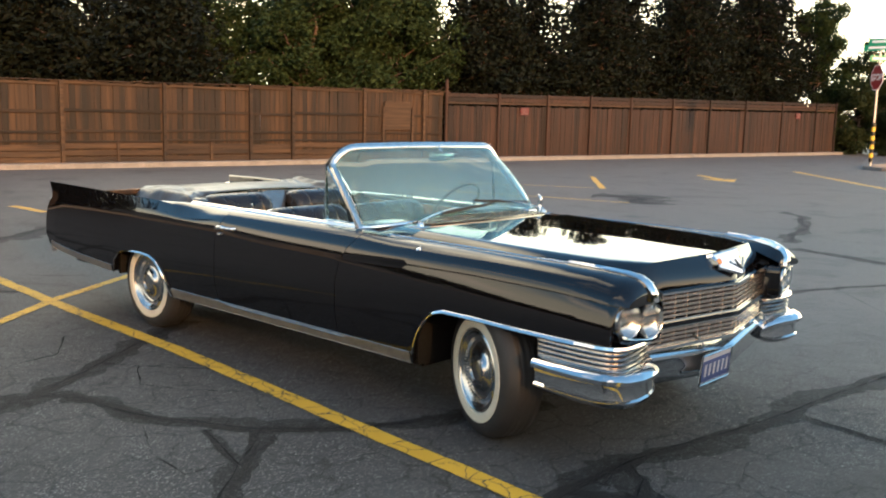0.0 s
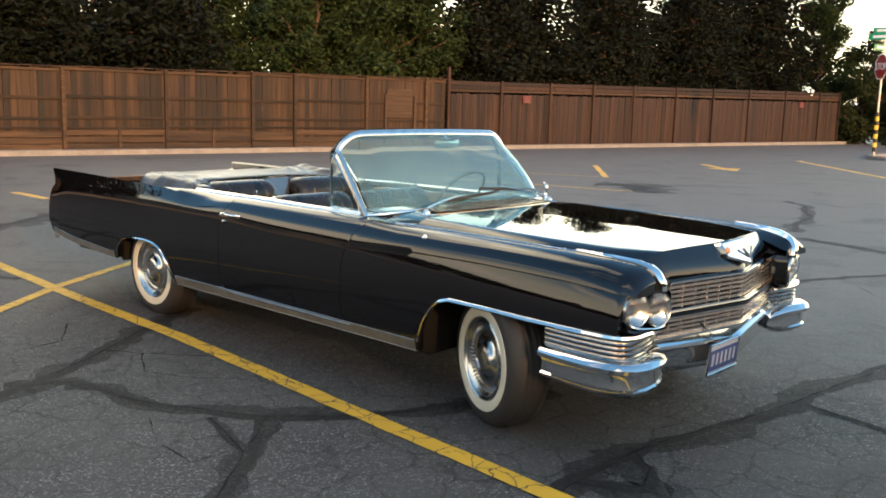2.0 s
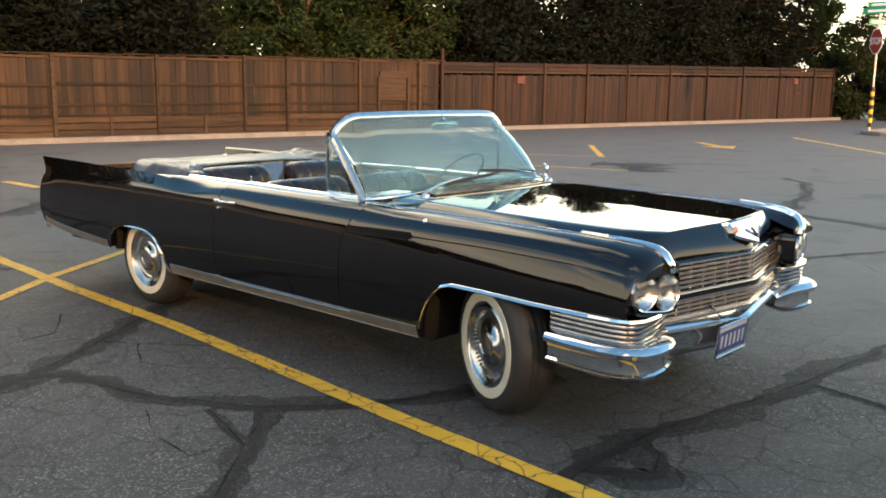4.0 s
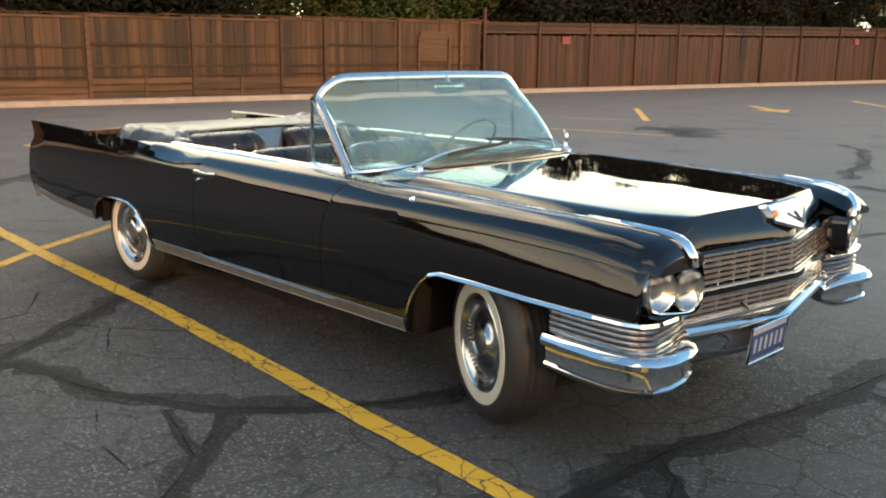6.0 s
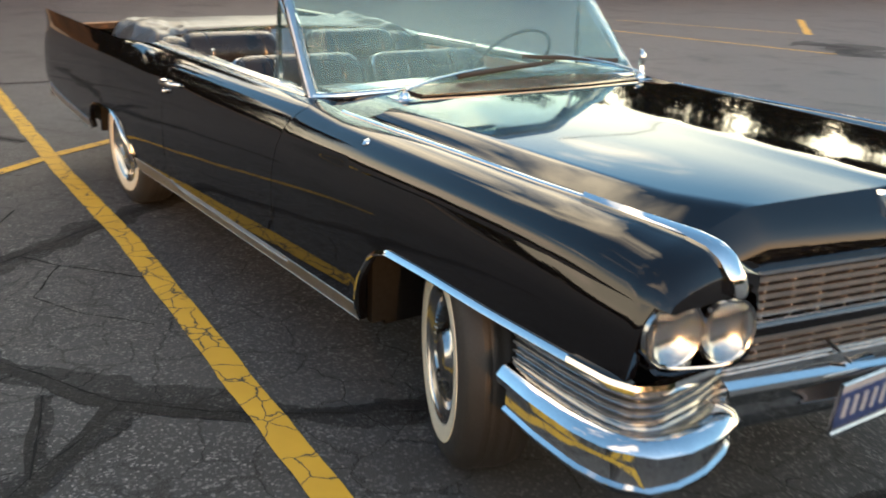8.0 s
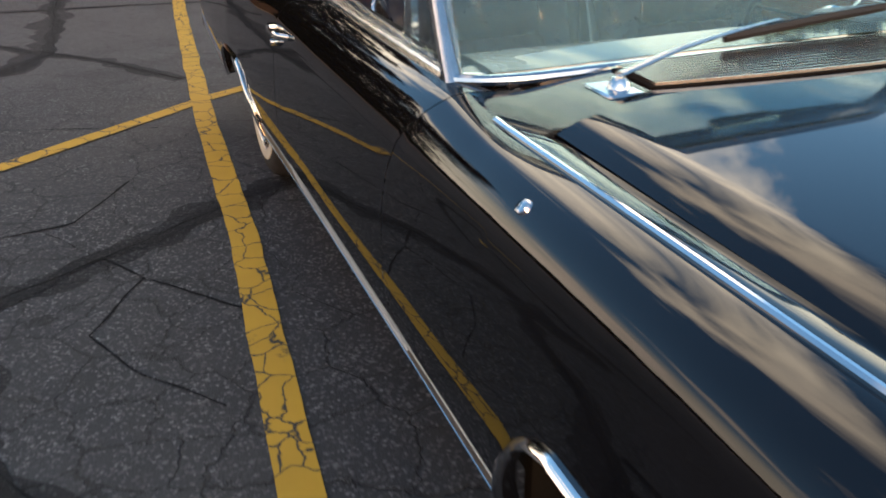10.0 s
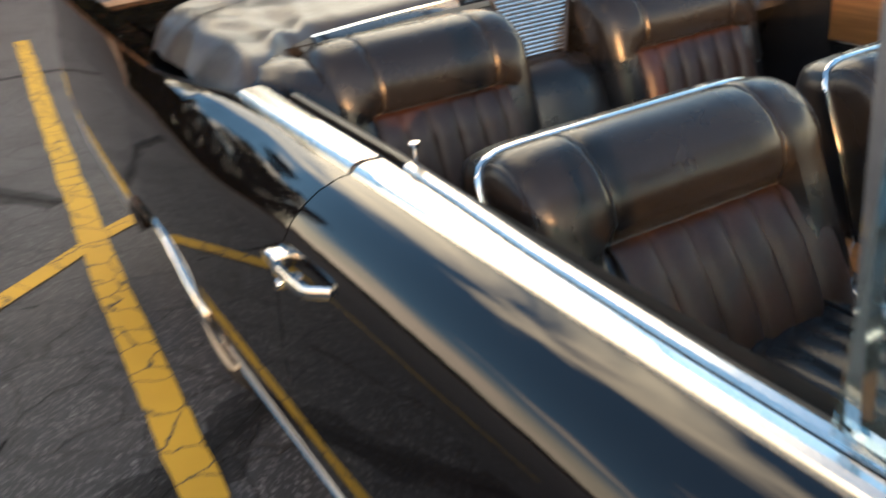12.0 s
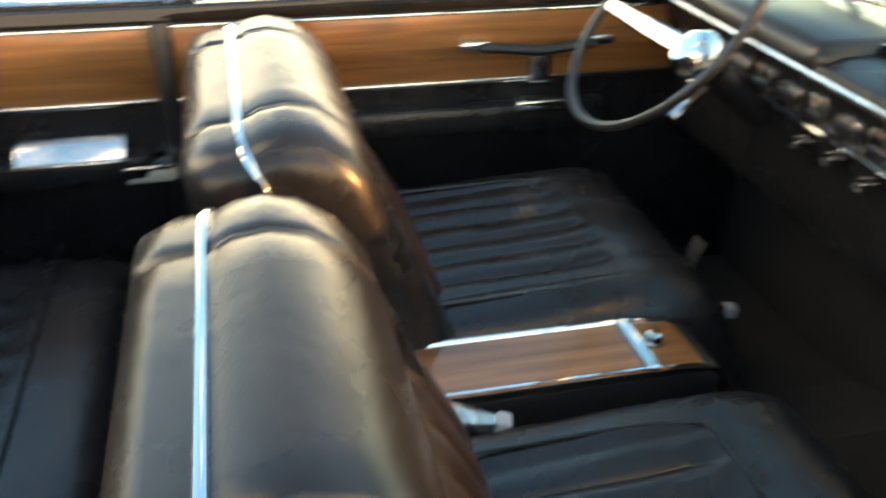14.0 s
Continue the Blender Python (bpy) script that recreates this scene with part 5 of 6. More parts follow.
# paired headlamps
for s in (1, -1):
    lamp = new("headlight"); lamp.parent = car
    lamp["label"] = "paired round headlamps in a chrome bezel"
    # the bezel's face turns outward: from the inner front to the outer side
    a, b = Vector((0.862, -0.708, 0.735)), Vector((0.806, -0.982, 0.742))
    u = (b - a).normalized()
    nrm = Vector((-u.y, u.x, 0))
    if nrm.x < 0:
        nrm = -nrm
    mid = (a + b) / 2
    L = (b - a).length / 2
    rows = []
    for out, k in ((-0.10, 1.0), (0.0, 1.0), (0.012, 0.975), (0.010, 0.93), (-0.03, 0.90)):
        ring = []
        for q in range(40):
            t = 2 * math.pi * q / 40
            cx, cz = math.cos(t), math.sin(t)
            e = 0.55
            px = L * k * math.copysign(abs(cx) ** e, cx)
            pz = 0.087 * (k if k == 1 else k - 0.03) * math.copysign(abs(cz) ** e, cz)
            p = mid + u * px + nrm * out + Vector((0, 0, pz - 0.012 * px / L * -1))
            ring.append(p)
        rows.append(ring)
    bez = MB().grid(rows, around=True)
    bez.cap(rows[-1])
    shell = []
    for out, k in ((-0.035, 0.98), (0.004, 1.0), (0.0, 1.05), (-0.09, 1.10)):
        shell.append([mid + u * (L * k * math.copysign(abs(math.cos(t)) ** 0.4, math.cos(t)) - 0.016) + nrm * out + Vector((0, 0, (0.092 if out > -0.01 and k < 1.02 else 0.086 if k < 1 else 0.106) * math.copysign(abs(math.sin(t)) ** 0.4, math.sin(t)) + 0.004)) for t in (2 * math.pi * q / 40 for q in range(40))])
    sh = MB().grid(shell, around=True).cap(shell[0])
    part("lamp_surround", sh if s == 1 else sh.mirror(), M["paint"], lamp, "glossy black surround", 40)
    bz = part("bezel", bez if s == 1 else bez.mirror(), M["chrome"], lamp, "chrome bezel", 40)
    for off in (0.076, -0.076):
        c = mid + u * off + nrm * -0.01 + Vector((0, 0, 0.004 + 0.06 * off))
        m = Matrix.Translation(c) @ nrm.to_track_quat("Z", "Y").to_matrix().to_4x4()
        bowl = MB().lathe([(0.0, -0.015), (0.03, -0.012), (0.055, 0.0), (0.072, 0.018), (0.079, 0.022), (0.083, 0.012)], m, 32)
        lens = MB().lathe([(0.0, 0.040), (0.03, 0.037), (0.055, 0.030), (0.072, 0.020), (0.072, 0.017), (0.055, 0.026), (0.03, 0.033), (0.0, 0.036)], m, 32)
        lo = part("lamp_bowl", bowl if s == 1 else bowl.mirror(), M["hubcap"], lamp, "bright reflector bowl", 40)
        le = part("lamp_lens", lens if s == 1 else lens.mirror(), M["lens"], lamp, "clear glass lens", 40)
        le.visible_shadow = False

# ribbed lower corners
corner = [(0.405, -1.005, 0), (0.60, -1.018, 0), (0.74, -1.015, 0), (0.80, -0.995, 0), (0.825, -0.94, 0), (0.81, -0.80, 0), (0.775, -0.66, 0)]
cw = run(corner, 26)
for s in (1, -1):
    lv = new("corner_lamp"); lv.parent = car
    lv["label"] = "ribbed chrome corner panel over the bumper"
    bk = MB().grid([[(p.x - 0.012, p.y + 0.014, z) for p in cw] for z in (0.45, 0.63)])
    part("panel", bk if s == 1 else bk.mirror(), M["satin"], lv)
    for k in range(7):
        rib = MB().strip([(p.x, p.y, 0.472 + 0.0225 * k) for p in cw], [(-0.006, -0.010), (0.004, -0.008), (0.009, 0.0), (0.008, 0.006), (-0.006, 0.010)])
        part("rib", rib if s == 1 else rib.mirror(), M["satin"], lv)

# front bumper: two wrapped ends and a low pointed middle
for s in (1, -1):
    end = run([(0.405, -1.022, 0), (0.55, -1.045, 0), (0.70, -1.055, 0), (0.80, -1.04, 0), (0.865, -0.99, 0), (0.882, -0.92, 0), (0.878, -0.83, 0), (0.845, -0.71, 0), (0.80, -0.63, 0)], 26)
    prof = [(-0.06, 0.10), (-0.01, 0.105), (0.022, 0.095), (0.038, 0.075), (0.034, 0.055), (0.012, 0.045), (0.004, 0.02), (0.006, -0.02), (0.016, -0.028), (0.014, -0.038), (-0.012, -0.06), (-0.05, -0.07), (-0.06, -0.06)]
    rows = []
    for i, p in enumerate(end):
        d = (end[min(i + 1, 25)] - end[max(i - 1, 0)]).normalized()
        side = d.cross(Vector((0, 0, 1)))
        k = i / 25
        sc = 1.0 if k < 0.82 else 1.0 - 0.55 * ((k - 0.82) / 0.18) ** 2
        rows.append([p + side * o * sc + Vector((0, 0, 0.428 + r * sc + 0.012 * (k > 0.8) * (k - 0.8))) for o, r in prof])
    mb = MB().grid(rows, around=True)
    mb.cap(rows[0][::-1]); mb.cap(rows[-1])
    be = part("front_bumper_end", mb if s == 1 else mb.mirror(), M["chrome"], car, "wrapped chrome bumper end", 40)
ys = np.linspace(-0.66, 0.66, 33)
prof = [(0.085, 0.066), (0.03, 0.045), (-0.004, 0.012), (-0.012, 0.006), (-0.014, -0.008), (-0.004, -0.018), (0.008, -0.07), (0.022, -0.125), (0.035, -0.14), (0.065, -0.14), (0.085, -0.10)]
mid_rows = [[(0.905 - 0.105 * abs(y) / 0.64 - o, y, 0.488 + 0.035 * abs(y) / 0.64 + r) for o, r in prof] for y in ys]
mb = MB().grid(mid_rows, around=True)
mb.cap(mid_rows[0]); mb.cap(mid_rows[-1][::-1])
part("front_bumper_bar", mb, M["chrome"], car, "low pointed chrome bumper bar", 40)
part("crank_hole_rod", MB().tube([(0.85, -0.32, 0.60), (0.872, -0.235, 0.525)], 0.004, 6), M["plastic"], car, "thin black rod before the grille")

# licence plate under the bar
plate_m = Matrix.Translation((0.897, -0.160, 0.420)) @ Matrix.Rotation(radians(-4), 4, "Z") @ Matrix.Rotation(radians(2), 4, "X") @ Matrix.Rotation(radians(6), 4, "Y") @ Matrix.Diagonal((1, 0.90, 0.95, 1))
plate = part("licence_plate", rounded((-0.004, -0.155, -0.077), (0.004, 0.155, 0.077), 0.003, 1, plate_m), M["plate"], car, "dark blue and white licence plate")
part("plate_panel", rounded((0.004, -0.150, -0.070), (0.0065, 0.150, 0.046), 0.001, 1, plate_m), M["plate_ink"], plate, "dark blue field")
for k in range(6):
    y = -0.115 + 0.046 * k
    part("lettering", rounded((0.0065, y - 0.011, -0.042), (0.008, y + 0.011, 0.026), 0.001, 1, plate_m), M["plate"], plate, "pale bar of lettering")
part("plate_frame", MB().tube([plate_m @ Vector((0.005, y, z)) for y, z in ((-0.157, -0.085), (0.157, -0.085), (0.157, 0.079), (-0.157, 0.079))], 0.006, 6, closed=True), M["chrome"], plate, "chrome plate frame")
part("plate_foot", rounded((-0.003, -0.15, -0.105), (0.008, 0.15, -0.083), 0.002, 1, plate_m), M["chrome"], plate)


# ---- wheels ----
def wheel_at(m):
    w = new("wheel"); w.parent = car
    w["label"] = "whitewall wheel with a chrome hubcap"
    tyre = [(0.20, -0.10), (0.25, -0.112), (0.31, -0.11), (0.338, -0.09), (0.350, -0.06)]
    for k in (-0.045, -0.02, 0.02, 0.045):
        tyre += [(0.352, k - 0.012), (0.3535, k - 0.008), (0.3535, k + 0.008), (0.352, k + 0.012)]
    tyre += [(0.350, 0.06), (0.338, 0.09), (0.31, 0.11), (0.272, 0.114), (0.20, 0.10), (0.19, 0.06)]
    part("tyre", MB().lathe(tyre, m, 56), M["rubber"], w, "black rubber tyre", 50)
    part("whitewall", MB().lathe([(0.270, 0.1135), (0.268, 0.1165), (0.245, 0.117), (0.222, 0.1145), (0.2195, 0.108)], m, 56), M["white"], w, "cream white tyre wall")
    part("rim", MB().lathe([(0.222, 0.106), (0.212, 0.112), (0.205, 0.108), (0.198, 0.100), (0.19, 0.07)], m, 56), M["satin"], w, "steel rim")
    part("hubcap", MB().lathe([(0.205, 0.092), (0.200, 0.102), (0.192, 0.106), (0.182, 0.100), (0.150, 0.082), (0.128, 0.078), (0.112, 0.080), (0.095, 0.086), (0.083, 0.098), (0.076, 0.110), (0.06, 0.115), (0.056, 0.110), (0.035, 0.112), (0.0, 0.115)], m, 56), M["hubcap"], w, "dished chrome hubcap")
    fin = MB().box((0.150, -0.0022, 0.080), (0.184, 0.0022, 0.0965)).mesh("vane", M["hubcap"], smooth=False)
    for k in range(48):
        ob = new("vane", fin); ob.parent = w
        ob.matrix_basis = m @ Matrix.Rotation(2 * math.pi * k / 48, 4, "Z") @ Matrix.Rotation(0.15, 4, "X")
    return w


def hub(x, y, z, steer, right):
    m = Matrix.Translation((x, y, z)) @ Matrix.Rotation(radians(steer), 4, "Z")
    return m @ Matrix.Rotation(radians(90 if right else -90), 4, "X")


wheel_at(hub(-3.29, -0.775, 0.345, 0, True))
wheel_at(hub(-3.29, 0.775, 0.345, 0, False))
wheel_at(hub(0.0, -0.815, 0.345, -24, True))
wheel_at(hub(0.0, 0.815, 0.345, -24, False))


# ---- windshield ----
def glass_edge(y, top):
    a = abs(y) / 0.84
    if top:
        return Vector((-1.278 - 0.035 * a * a, y * 0.955, 1.442 - 0.012 * a * a - 0.110 * max(0.0, (a - 0.76) / 0.24) ** 2.3))
    return Vector((-0.898 - 0.105 * a ** 12, y, 1.006 - 0.02 * a ** 6))


ys = [0.84 * math.sin(radians(k * 5 - 90)) for k in range(37)]
windshield = new("windshield"); windshield.parent = car
windshield["label"] = "curved windshield in a chrome frame"
gm = MB()
for off in (0.0, 0.005):
    rows = []
    for k in range(9):
        t = 0.02 + 0.96 * k / 8
        rows.append([glass_edge(y * 0.985, False).lerp(glass_edge(y * 0.985, True), t) + Vector((-off * 0.8, 0, -off * 0.6)) + Vector((0.03 * math.sin(math.pi * t), 0, 0.012 * math.sin(math.pi * t))) for y in ys])
    gm.grid(rows)
    rings = rows if off == 0.0 else None
n1 = len(gm.v) // 2
loop = list(range(0, 37)) + [37 * k + 36 for k in range(1, 9)] + [37 * 8 + k for k in range(35, -1, -1)] + [37 * k for k in range(7, 0, -1)]
gm.f += [(a, b, b + n1, a + n1) for a, b in zip(loop, loop[1:] + loop[:1])]
wg = part("windshield_glass", gm, M["screen"], windshield, "faintly tinted clear glass")
wg.visible_shadow = False
head = [glass_edge(y, True) for y in ys]
frame_mb = MB()
pil_r = [Vector((-0.965, -0.848, 0.940)), Vector((-1.005, -0.845, 0.985)), Vector((-1.09, -0.833, 1.085)), Vector((-1.18, -0.818, 1.19)), Vector((-1.265, -0.805, 1.29))]
pil_l = [Vector((p.x, -p.y, p.z)) for p in pil_r][::-1]
way = run([tuple(p) for p in pil_r + head[1:-1] + pil_l], 70)
frame_mb.strip(way, [(-0.019, -0.012), (-0.019, 0.008), (-0.010, 0.014), (0.012, 0.015), (0.023, 0.008), (0.024, -0.012)], up=(0.80, 0, 0.6))
part("windshield_frame", frame_mb, M["bright"], windshield, "polished chrome windshield frame", 40)
head_back = MB().strip([p + Vector((-0.035, 0, -0.012)) for p in head[2:-2]], [(-0.02, -0.02), (-0.02, 0.012), (0.02, 0.012), (0.02, -0.02)], up=(0.8, 0, 0.6))
part("header_pad", head_back, M["leather"], windshield, "black padded header")
base = MB().tube(run([glass_edge(y, False) + Vector((0.010, 0, -0.005)) for y in ys], 60), 0.0125, 10)
part("windshield_sill", base, M["chrome"], windshield, "chrome moulding below the windshield")
both("vent_window_post", MB().strip([(-1.337, -0.808, 0.985), (-1.345, -0.806, 1.10), (-1.352, -0.803, 1.22), (-1.358, -0.80, 1.335)], [(-0.007, -0.008), (-0.007, 0.008), (0.007, 0.009), (0.007, -0.008)], up=(0, -1, 0)), M["chrome"], "chrome post of the vent window")
both("vent_window_frame", MB().tube([(-1.335, -0.812, 0.997), (-1.04, -0.838, 1.002), (-1.12, -0.826, 1.085), (-1.23, -0.812, 1.20), (-1.335, -0.806, 1.315)], 0.007, 6), M["chrome"], "chrome rim of the vent window")
tri = [(-1.34, 1.0), (-1.045, 1.005), (-1.13, 1.095), (-1.24, 1.21), (-1.34, 1.31)]
vg = MB()
f1 = [(x, -0.84 + 0.09 * (z - 1.0), z) for x, z in tri]
f2 = [(x, y + 0.004, z) for x, y, z in f1]
vg.cap(f1); vg.cap(f2[::-1]); vg.grid([f1, f2], around=True)
for ob in both("vent_glass", vg, M["vent_pane"], "clear vent window glass"):
    ob.visible_shadow = False
mirror = new("rear_view_mirror"); mirror.parent = windshield
part("housing", rounded((-1.245, -0.02, 1.335), (-1.215, 0.21, 1.395), 0.012, 2), M["chrome"], mirror, "chrome mirror housing")
part("stalk", MB().tube([(-1.228, 0.10, 1.39), (-1.26, 0.10, 1.43), (-1.285, 0.10, 1.448)], 0.009, 8), M["chrome"], mirror)
both("sun_visor", rounded((-1.40, -0.62, 1.418), (-1.315, -0.14, 1.432), 0.006, 2), M["leather"], "folded black sun visor")

# wipers
for piv, tipp, blade in (((-0.755, -0.60, 1.014), (-0.915, -0.10, 1.050), ((-0.880, -0.27, 1.040), (-0.945, 0.30, 1.064))), ((-0.815, 0.70, 1.01), (-0.955, 0.30, 1.085), ((-0.90, 0.64, 1.06), (-0.96, 0.12, 1.092)))):
    w = new("wiper"); w.parent = car
    w["label"] = "chrome wiper arm with a black blade"
    P, T = Vector(piv), Vector(tipp)
    part("wiper_base", MB().lathe([(0.0, 0.026), (0.013, 0.025), (0.020, 0.016), (0.024, 0.0)], Matrix.Translation(P - Vector((0, 0, 0.02))), 18), M["chrome"], w)
    part("wiper_plate", rounded((-0.055, -0.048, -0.008), (0.050, 0.03, 0.003), 0.004, 1, Matrix.Translation(P - Vector((0, 0, 0.018)))), M["chrome"], w)
    part("wiper_arm", MB().tube([P + Vector((0, 0, 0.01)), P.lerp(T, 0.35) + Vector((0, 0, 0.022)), P.lerp(T, 0.7) + Vector((0, 0, 0.02)), T + Vector((0, 0, 0.012))], [0.011, 0.009, 0.007, 0.005], 8, 0.6), M["bright"], w)
    A, B = Vector(blade[0]), Vector(blade[1])
    part("wiper_blade", MB().tube([A, A.lerp(B, 0.5) + Vector((0.004, 0, 0.004)), B], 0.007, 6, 1.5), M["rubber"], w)
mir = new("side_mirror"); mir.parent = car
mir["label"] = "small chrome side mirror on the driver's door"
part("mirror_head", MB().lathe([(0.0, 0.03), (0.025, 0.027), (0.045, 0.012), (0.05, 0.0), (0.045, -0.004), (0.0, -0.005)], Matrix.Translation((-0.985, 0.885, 1.055)) @ Matrix.Rotation(radians(47), 4, "Z") @ Matrix.Rotation(radians(85), 4, "Y") @ Matrix.Scale(0.85, 4), 22), M["chrome"], mir)
part("mirror_stem", MB().tube([(-0.97, 0.885, 0.965), (-0.975, 0.885, 1.0), (-0.98, 0.885, 1.05)], [0.022, 0.012, 0.010], 10), M["chrome"], mir)
part("fender_badge", MB().lathe([(0.0, 0.006), (0.008, 0.006), (0.013, 0.004), (0.015, 0.0)], Matrix.Translation((-0.43, -0.953, 0.931)) @ Matrix.Rotation(radians(38), 4, "X"), 20), M["chrome"], car, "small round chrome badge on the fender")

# door handles
for s in (1, -1):
    h = new("door_handle"); h.parent = car
    h["label"] = "squared chrome pull handle with a lock below"
    bar_mb = MB().strip(run([(-2.20, -0.992, 0.872), (-2.20, -1.004, 0.875), (-2.16, -1.012, 0.878), (-2.10, -1.012, 0.879), (-2.065, -1.006, 0.878), (-2.04, -0.975, 0.875)], 18), [(-0.006, -0.008), (-0.006, 0.008), (0.002, 0.010), (0.006, 0.005), (0.006, -0.005), (0.002, -0.010)])
    part("grip", bar_mb if s == 1 else bar_mb.mirror(), M["chrome"], h, angle=40)
    pad = rounded((-2.235, -1.010, 0.862), (-2.175, -0.970, 0.888), 0.007, 2)
    part("button", pad if s == 1 else pad.mirror(), M["chrome"], h)
    lock = MB().lathe([(0, 0.026), (0.009, 0.025), (0.012, 0.018), (0.013, 0)], Matrix.Translation((-2.200, -0.980, 0.832)) @ Matrix.Rotation(radians(90), 4, "X"), 16)
    part("lock", lock if s == 1 else lock.mirror(), M["chrome"], h)

# ---- folded top under its cover ----


def boot_pt(u, v):
    """u from front to back, v across from -1 to 1: taut in the middle, bunched at the ends."""
    a = abs(v)
    x0 = -3.045 + 0.30 * max(0.0, (a - 0.62) / 0.38) ** 1.3
    x1 = -3.74 - 0.04 * (1 - a * a) + 0.16 * max(0.0, (a - 0.7) / 0.3) ** 2
    x = x0 + (x1 - x0) * u
    y = 0.85 * v
    crest = 0.040 * math.sin(math.pi * min(1, max(0, u))) ** 0.6
    side = curve(a, [(0, 1.020), (0.5, 1.012), (0.7, 1.005), (0.85, 1.010), (0.94, 0.988), (1.0, 0.935)])
    z = side + crest * curve(a, [(0, 0.6), (0.7, 0.8), (0.88, 1.2), (1, 0.5)])
    n = noise.noise((x * 5, y * 5, 1.0)) * 0.5 + noise.noise((x * 13, y * 13, 4.0)) * 0.28
    z += n * curve(a, [(0, 0.003), (0.55, 0.006), (0.8, 0.040), (1.0, 0.03)])
    fold = 1 - abs(noise.noise((x * 3.2 + 2 * y, y * 6.5, 7.0)))
    z += 0.024 * (fold ** 4 - 0.5) * curve(a, [(0, 0.05), (0.55, 0.2), (0.8, 1.3), (1.0, 0.7)])
    z -= 0.07 * max(0.0, (u - 0.85) / 0.15) ** 2 + 0.035 * max(0.0, (0.12 - u) / 0.12) ** 2
    return (x, y, z)


boot_mb = MB().grid([[boot_pt(u, v) for v in np.linspace(-1, 1, 120)] for u in np.linspace(0, 1, 44)])
boot = part("top_boot", boot_mb, M["vinyl"], car, "taut dark grey vinyl cover over the folded top, bunched at its ends", 60)
part("boot_moulding", MB().strip([(-3.005 + 0.02 * (y / 0.6) ** 2, y, 1.026 - 0.018 * (y / 0.58) ** 2) for y in np.linspace(-0.58, 0.60, 20)], [(-0.010, -0.012), (-0.010, 0.008), (0.010, 0.008), (0.012, -0.012)]), M["chrome"], car, "chrome moulding behind the rear seat")
well = MB().grid([[(x, y, z) for y in np.linspace(-0.62, 0.62, 9)] for x, z in ((-2.93, 0.99), (-3.0, 1.0), (-3.07, 1.0))])
part("boot_edge", well, M["rubber"], car, "dark strip between the cover and the rear seat")
pad_mb = MB()
pad_rows = []
for k in range(17):
    u = k / 16
    row = []
    for q in range(17):
        v = q / 16
        dome = (math.sin(math.pi * u) * math.sin(math.pi * v)) ** 0.35
        lump = 0.012 * noise.noise((u * 4, v * 3, 2.0)) + 0.006 * noise.noise((u * 11, v * 8, 5.0))
        row.append((-2.745 - 0.30 * u, -(0.60 + 0.225 * v), 0.89 + (0.115 + lump) * dome))
    pad_rows.append(row)
both("bow_pad", pad_mb.grid(pad_rows), M["leather"], "crumpled black padding at the end of the folded top", angle=60)


# ---- seats ----
BACK = [(-1.79, 0.50), (-1.825, 0.58), (-1.862, 0.68), (-1.905, 0.755), (-1.955, 0.815), (-1.980, 0.832), (-1.957, 0.846), (-1.945, 0.880), (-1.955, 0.920), (-1.983, 0.958), (-2.022, 0.985), (-2.062, 0.994),
        (-2.098, 0.989), (-2.112, 0.981), (-2.126, 0.976), (-2.165, 0.972), (-2.196, 0.957), (-2.206, 0.920), (-2.185, 0.80), (-2.13, 0.64), (-2.06, 0.44), (-1.82, 0.44)]
ENDS = [(0.0, 0.50), (0.03, 0.66), (0.10, 0.79), (0.22, 0.89), (0.42, 0.96), (0.68, 0.99), (1.0, 1.0)]
ROLL = 0.10


def pill(prof, y, k, knee=0.88):
    """A backrest's outline at y, its thickness and rolled top drawn in by k."""
    top = max(range(len(prof)), key=lambda i: prof[i][1])
    front, rear = prof[:top + 1], prof[top:][::-1]
    out = []
    for x, z in prof:
        cz = min(z, knee)
        cx = (np.interp(cz, [p[1] for p in front], [p[0] for p in front]) + np.interp(cz, [p[1] for p in rear], [p[0] for p in rear])) / 2
        out.append((float(cx + (x - cx) * k), y, cz + (z - cz) * k))
    return out


def seat_back(y0, y1, prof, parent, seams):
    """A backrest with rounded ends; the padding dips at each seam."""
    rows = [(y0 + ROLL * t, k) for t, k in ENDS]
    for y in sorted(set([round(float(q), 4) for q in np.linspace(y0 + ROLL + 0.03, y1 - ROLL - 0.03, 7)] + [round(q + d, 4) for q in seams for d in (-0.014, -0.005, 0.0, 0.005, 0.014)])):
        if y0 + ROLL < y < y1 - ROLL:
            gap = min(abs(y - q) for q in seams)
            rows.append((y, 0.955 if gap < 0.002 else 0.98 if gap < 0.008 else 1.0))
    rows += [(y1 - ROLL * t, k) for t, k in ENDS[::-1]]
    # the sides run straight down, only the middle is tucked in under the roll
    tuck = next(i for i in range(3, len(prof)) if prof[i][0] < prof[i + 1][0])
    low, high = prof[0], prof[tuck + 2]
    plain = [(max(x, low[0] + 0.012 + (high[0] - low[0] - 0.012) * (z - low[1]) / (high[1] - low[1])) if i < tuck + 2 else x, z) for i, (x, z) in enumerate(prof)]
    rings = [pill(plain if y < seams[0] - 0.02 or y > seams[1] + 0.02 else prof, y, k) for y, k in rows]
    mb = MB().grid(rings, around=True)
    mb.cap(rings[0][::-1]); mb.cap(rings[-1])
    return part("backrest", mb, M["leather"], parent, "black leather backrest with a rolled top", 50)


